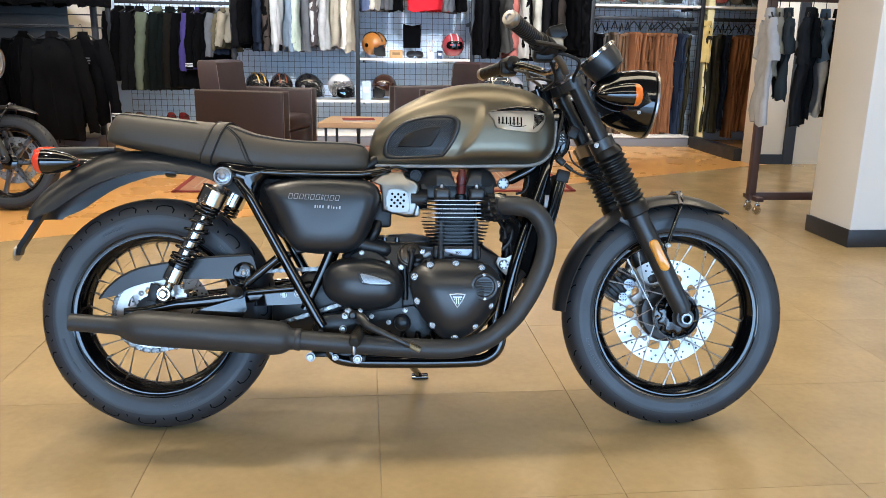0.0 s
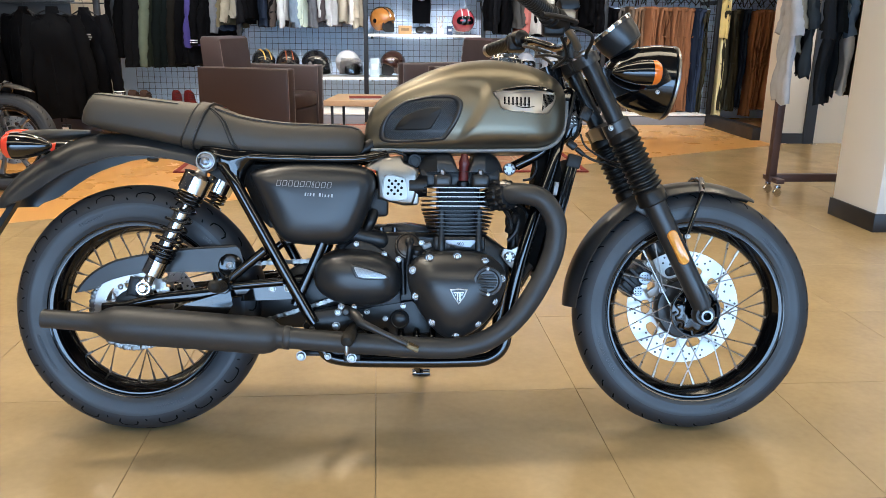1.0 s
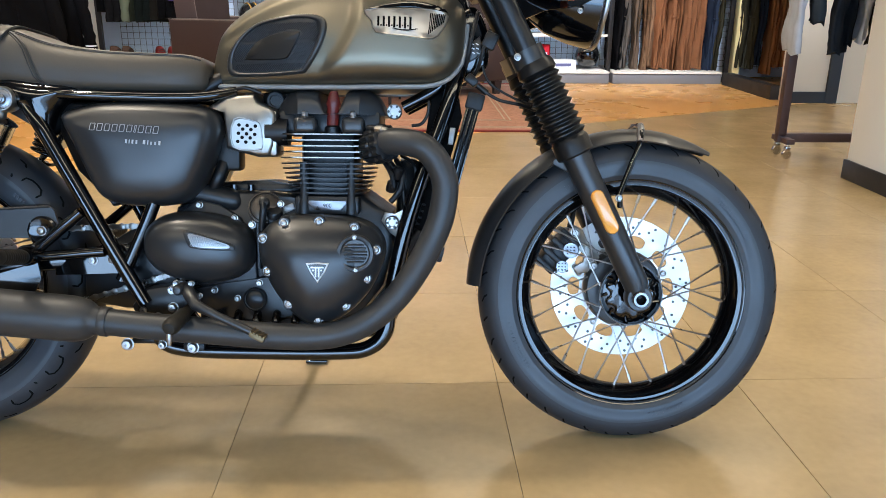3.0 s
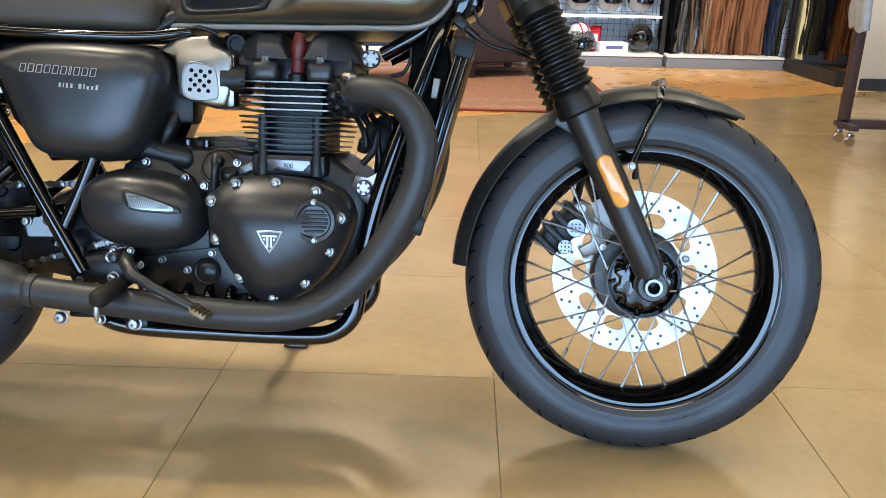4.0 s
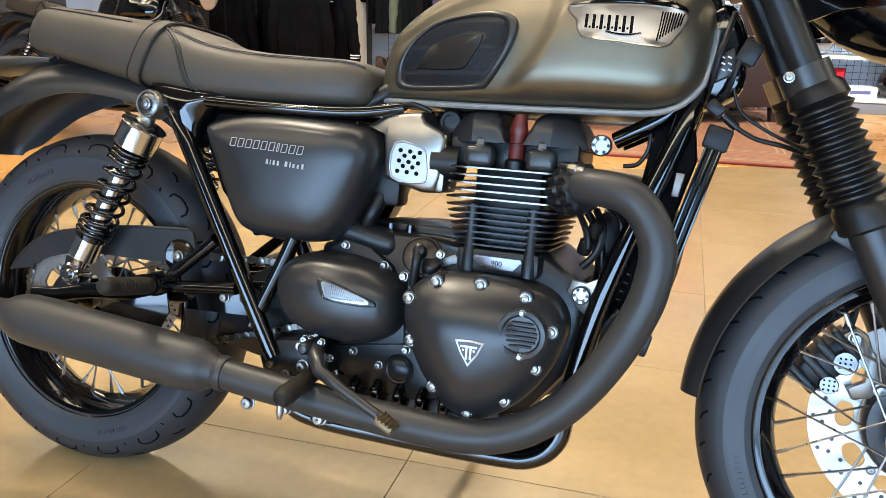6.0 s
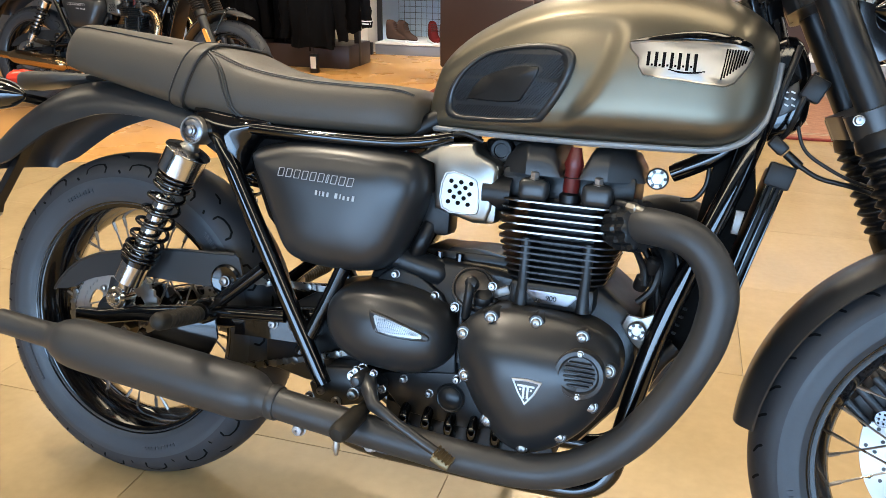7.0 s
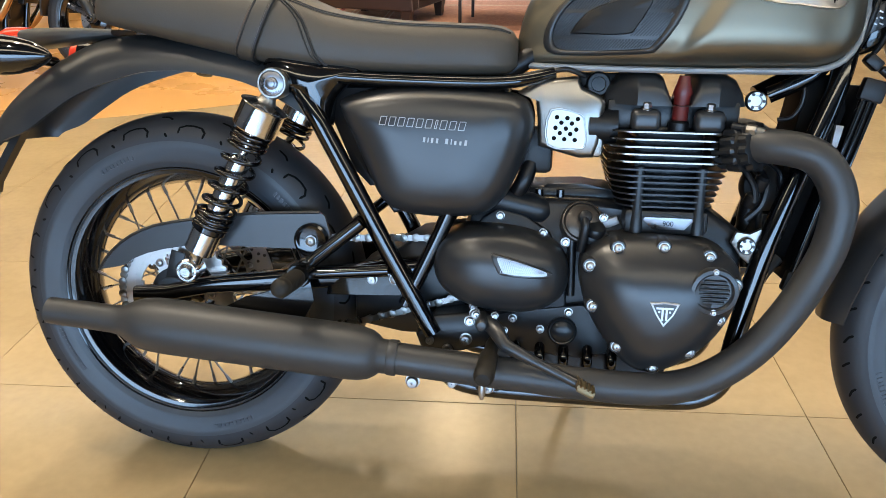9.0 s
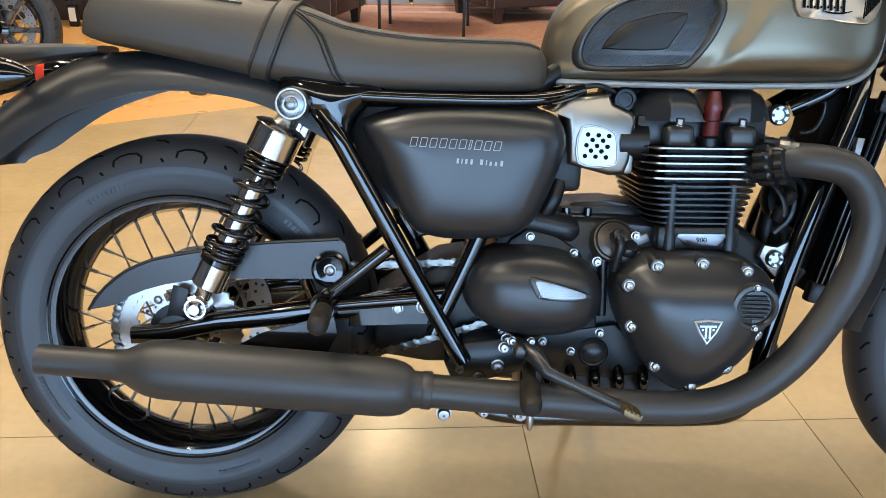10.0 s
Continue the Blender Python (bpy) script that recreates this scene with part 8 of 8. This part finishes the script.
# corner wall with cream panels to the right of the display wall
slab("wall_corner", 3.62, XR, 5.12, 5.30, 0, H, M_CREAM)
slab("baseboard_corner", 3.60, 3.94, 5.095, 5.119, 0, 0.095, M_BASE)
slab("trim_corner_left", 3.58, 3.615, 5.10, 5.30, 0, H, M_CREAM)
slab("trim_corner", 3.90, 4.0, 5.09, 5.118, 0, H, M_BASE)
slab("baseboard_side", 3.50, 3.60, 5.302, 6.42, 0, 0.12, M_BASE)
slab("wall_left_column", -3.25, -2.86, 6.45, 6.85, 0, H, M_CREAM)
slab("baseboard_left", -4.5, -2.80, 6.40, 6.448, 0, 0.12, M_BASE)

# rolling rack with its clothes
rr = thing("rolling_rack", "red-brown framed clothes rack on small chrome castors", "clothes rack")
for x in (2.45, 3.75):
    bm = bmesh.new()
    box(bm, (x, 2.84, 0.7575), (0.05, 0.05, 1.27), 0.004)
    part("upright", bm, M_RUSTWOOD, rr)
for z in (0.115, 1.40):
    bm = bmesh.new()
    box(bm, (3.1, 2.84, z), (1.35, 0.05, 0.05), 0.004)
    part("cross_bar", bm, M_RUSTWOOD, rr)
for x in (2.47, 3.73):
    bm = bmesh.new()
    box(bm, (x, 2.84, 0.105), (0.05, 0.20, 0.03), 0.004)
    ft = part("foot_bar", bm, M_RUSTWOOD, rr)
    for y in (2.775, 2.905):
        bm = bmesh.new()
        lathe(bm, [(0.026, -0.010), (0.028, -0.006), (0.028, 0.006), (0.026, 0.010)], (x, y, 0.028), (0, 1, 0), 20)
        rod(bm, (x, y, 0.03), (x, y, 0.092), 0.010, 10)
        box(bm, (x, y, 0.06), (0.03, 0.03, 0.03), 0.004)
        part("castor", bm, M_CHROME, ft, "chrome castor")
for x, y, col, h, sl, what, rz, sc in ((2.475, 2.80, (0.40, 0.42, 0.46), 0.86, 0.24, "white T-shirt", -8, None), (2.535, 2.80, (0.24, 0.23, 0.19), 0.50, 0.20, "cream shirt with dark pattern", -16, None), (2.575, 2.76, (0.028, 0.036, 0.045), 0.66, 0.20, "dark floral shirt", -14, None),
                                      (2.665, 2.66, (0.013, 0.016, 0.021), 0.84, 0.26, "charcoal T-shirt", -28, None), (2.76, 2.80, (0.008, 0.010, 0.013), 0.80, 0.22, "black shirt", -12, None), (2.845, 2.80, (0.46, 0.48, 0.50), 0.78, 0.24, "white T-shirt with blue sleeves", -14, (0.09, 0.14, 0.22)),
                                      (2.92, 2.78, (0.026, 0.023, 0.017), 0.80, 0.24, "dark olive shirt", -18, None), (3.00, 2.80, BLK, 0.80, 0.24, "black shirt", -12, None), (3.09, 2.84, CHAR, 0.78, 0.24, "charcoal shirt", -6, None), (3.20, 2.84, NAVY, 0.78, 0.24, "navy shirt", 0, None)):
    top_garment("shirt", what + " on the rolling rack", "shirt", pose(x - 0.055, y, 1.345, 0, 0, rz - 9), col, 0.38, h * 0.83, 0.055, sl, sc, group="clothes on the rolling rack")

# black coats on a slatted stand at the left
st = thing("slat_stand", "black slatted stand with arms for coats", "clothes rack")
for k in range(6):
    bm = bmesh.new()
    box(bm, (-3.4, 5.62, 0.95 + 0.115 * k), (1.7, 0.02, 0.012), 0.002)
    part("slat", bm, M_BLACK, st)
bm = bmesh.new()
box(bm, (-3.64, 5.68, 0.92), (1.54, 0.02, 1.44), 0.002)
part("back_panel", bm, M_BLACK, st, "black back panel")
for x in (-3.85, -2.62):
    bm = bmesh.new()
    box(bm, (x, 5.62, 0.85), (0.05, 0.05, 1.7), 0.003)
    part("upright", bm, M_BLACK, st)
bm = bmesh.new()
box(bm, (-3.25, 5.62, 0.10), (1.30, 0.5, 0.20), 0.004)
part("base", bm, M_LEG, st, "dark brown base box")
bm = bmesh.new()
box(bm, (-3.22, 5.30, 1.19), (1.05, 0.016, 0.016), 0.002)
part("arm_bar", bm, M_BLACK, st)
for x, y, rz, col, h, what, trim in ((-3.62, 5.36, 70, BLK, 0.92, "black waxed coat", False), (-3.18, 5.42, 64, BLK, 0.90, "black coat", False), (-2.83, 5.14, 84, (0.0045, 0.0046, 0.0052), 0.92, "black work jacket with a zip", False),
                                     (-2.66, 5.40, 66, (0.0034, 0.0034, 0.004), 0.80, "black varsity jacket with white stripes", True)):
    top_garment("coat", what + " on the slatted stand", "coat", pose(x, y, 1.155, 0, 0, rz), col, 0.46, h, 0.13, h * 0.86, None, trim, "coats on the stand", 0.07, trim)
for x in (-3.45, -3.15, -2.88, -2.66):
    top_garment("jacket", "black jacket hung above the coats", "jacket", pose(x, 5.5, 1.95, 0, 0, 70), BLK, 0.5, 0.55, 0.12, 0.5, group="upper jackets on the stand")
tg = thing("floor_sensor", "small grey device with a thin aerial on the floor", "device", m=pose(-2.80, 5.08, 0))
bm = bmesh.new()
box(bm, (0, 0, 0.08), (0.07, 0.05, 0.16), 0.006)
part("body", bm, M_PLASTIC, tg)
bm = bmesh.new()
rod(bm, (0, 0, 0.16), (0.0, 0, 0.34), 0.003, 6)
part("aerial", bm, M_PLASTIC, tg)
bm = bmesh.new()
box(bm, (0, -0.0265, 0.09), (0.05, 0.002, 0.10))
part("label_bar", bm, M_PAPER, tg)

# second motorcycle farther back
M_EXHAUST_KEEP, M_TANK_KEEP = M_EXHAUST, M_TANK
M_EXHAUST, M_TANK = mat("bronzed_steel_pipe", (0.45, 0.30, 0.16), 0.2, 1, 0.2, 10), M_GLOSS
second = thing("motorcycle", "black roadster motorcycle with cast wheels parked farther back", "motorcycle", m=Matrix.Translation((-3.14, 3.06, 0)) @ Matrix.Rotation(radians(-2), 4, "Z") @ Matrix.Rotation(radians(-11), 4, "X"))
build_tank(second)
build_seat(second)
build_wheel(second, REAR, 0.3250, 0.066, 0.2315, 0.057, 0.056, 0.045, 0, "rear_wheel", 18, True)
w2 = build_wheel(second, Vector((FRONT.x, 0, 0.307)), 0.305, 0.049, 0.230, 0.044, 0.05, 0.036, 0, "front_wheel", 20, True)
build_disc(w2, FRONT, 0.058, 0.150, 0.112, 0.075)
build_fork(second)
build_fenders(second)
build_headlamp(second)
build_bars(second)
build_engine(second)
build_exhaust(second)
build_frame(second)
build_tail(second, None)
M_EXHAUST, M_TANK = M_EXHAUST_KEEP, M_TANK_KEEP

# ---- floor tiles and unseen overhead lamps ----
T = 0.603
bm = bmesh.new()
box(bm, (0, 0, -0.006), (T - 0.0014, T - 0.0014, 0.012), 0.0006, segs=1)
tile = None
X0, Y0 = -0.113, 0.11
rest = bmesh.new()
for i in range(-12, 16):
    for j in range(-12, 9):
        cx, cy = X0 + (i + 0.5) * T, Y0 + (j + 0.5) * T
        if not (XL < cx - T and cx + T < XR and YF < cy - T):
            continue
        if cy - T / 2 > cut(cx + T / 2) - 0.02:
            continue
        near = -2.6 < cx < 3.6 and -2.2 < cy < 4.4
        if near:
            if tile is None:
                tile = part("tile", bm, M_TILE, floor)
                tile.matrix_basis = pose(cx, cy, -0.0005)
                bm = None
            else:
                shared("tile", tile, floor, pose(cx, cy, -0.0005 - 0.0002 * random.random()))
        else:
            box(rest, (cx, cy, -0.0066), (T - 0.0025, T - 0.0025, 0.012))
part("tile_field", rest, M_TILE, floor, kind="stuff")
# unseen glowing strips added as warm overhead fill and broad reflections
M_PANEL = glow("lamp_panel", FILL, 5.3)
lamp = None
for iy in range(3):
    m = pose(1.0, -3.4 + 4.0 * iy, H)
    if lamp is None:
        lamp = thing("ceiling_lamp", "long warm white overhead strip, added fill out of view", "ceiling lamp", "ceiling lamps", m)
        bm = bmesh.new()
        box(bm, (0, 0, -0.02), (14.06, 0.86, 0.05), 0.004)
        part("frame", bm, M_BLACK, lamp)
        bm = bmesh.new()
        box(bm, (0, 0, -0.048), (14.0, 0.80, 0.012), 0.002)
        part("diffuser", bm, M_PANEL, lamp, "glowing warm diffuser")
    else:
        copy_thing(lamp, m)

for sx, tx in SPOTS:
    sp = thing("track_spotlight", "black track spotlight out of view, added to brighten the wall", "spotlight", "track spotlights", look((sx, 3.12, 3.31), (tx, 7.1, 0.8)))
    bm = bmesh.new()
    lathe(bm, [(0.05, -0.05), (0.055, -0.04), (0.055, 0.16), (0.03, 0.18)], (0, 0, 0), (0, 0, 1), 24)
    part("housing", bm, M_BLACK, sp)
    bm = bmesh.new()
    tube(bm, [(0, 0, 0.1), (0, 0.2, 0.2)], 0.012, 8)
    part("stem", bm, M_BLACK, sp)

for dx, dy, dp in DOWNS:
    dl = thing("downlight", "round white ceiling downlight out of view", "downlight", "downlights", pose(dx, dy, 3.53))
    bm = bmesh.new()
    lathe(bm, [(0.13, 0.0), (0.135, 0.004), (0.135, 0.07), (0.11, 0.07), (0.105, 0.01), (0.12, 0.0)], (0, 0, 0), (0, 0, 1), 32, closed=True)
    part("housing", bm, M_WALL, dl)
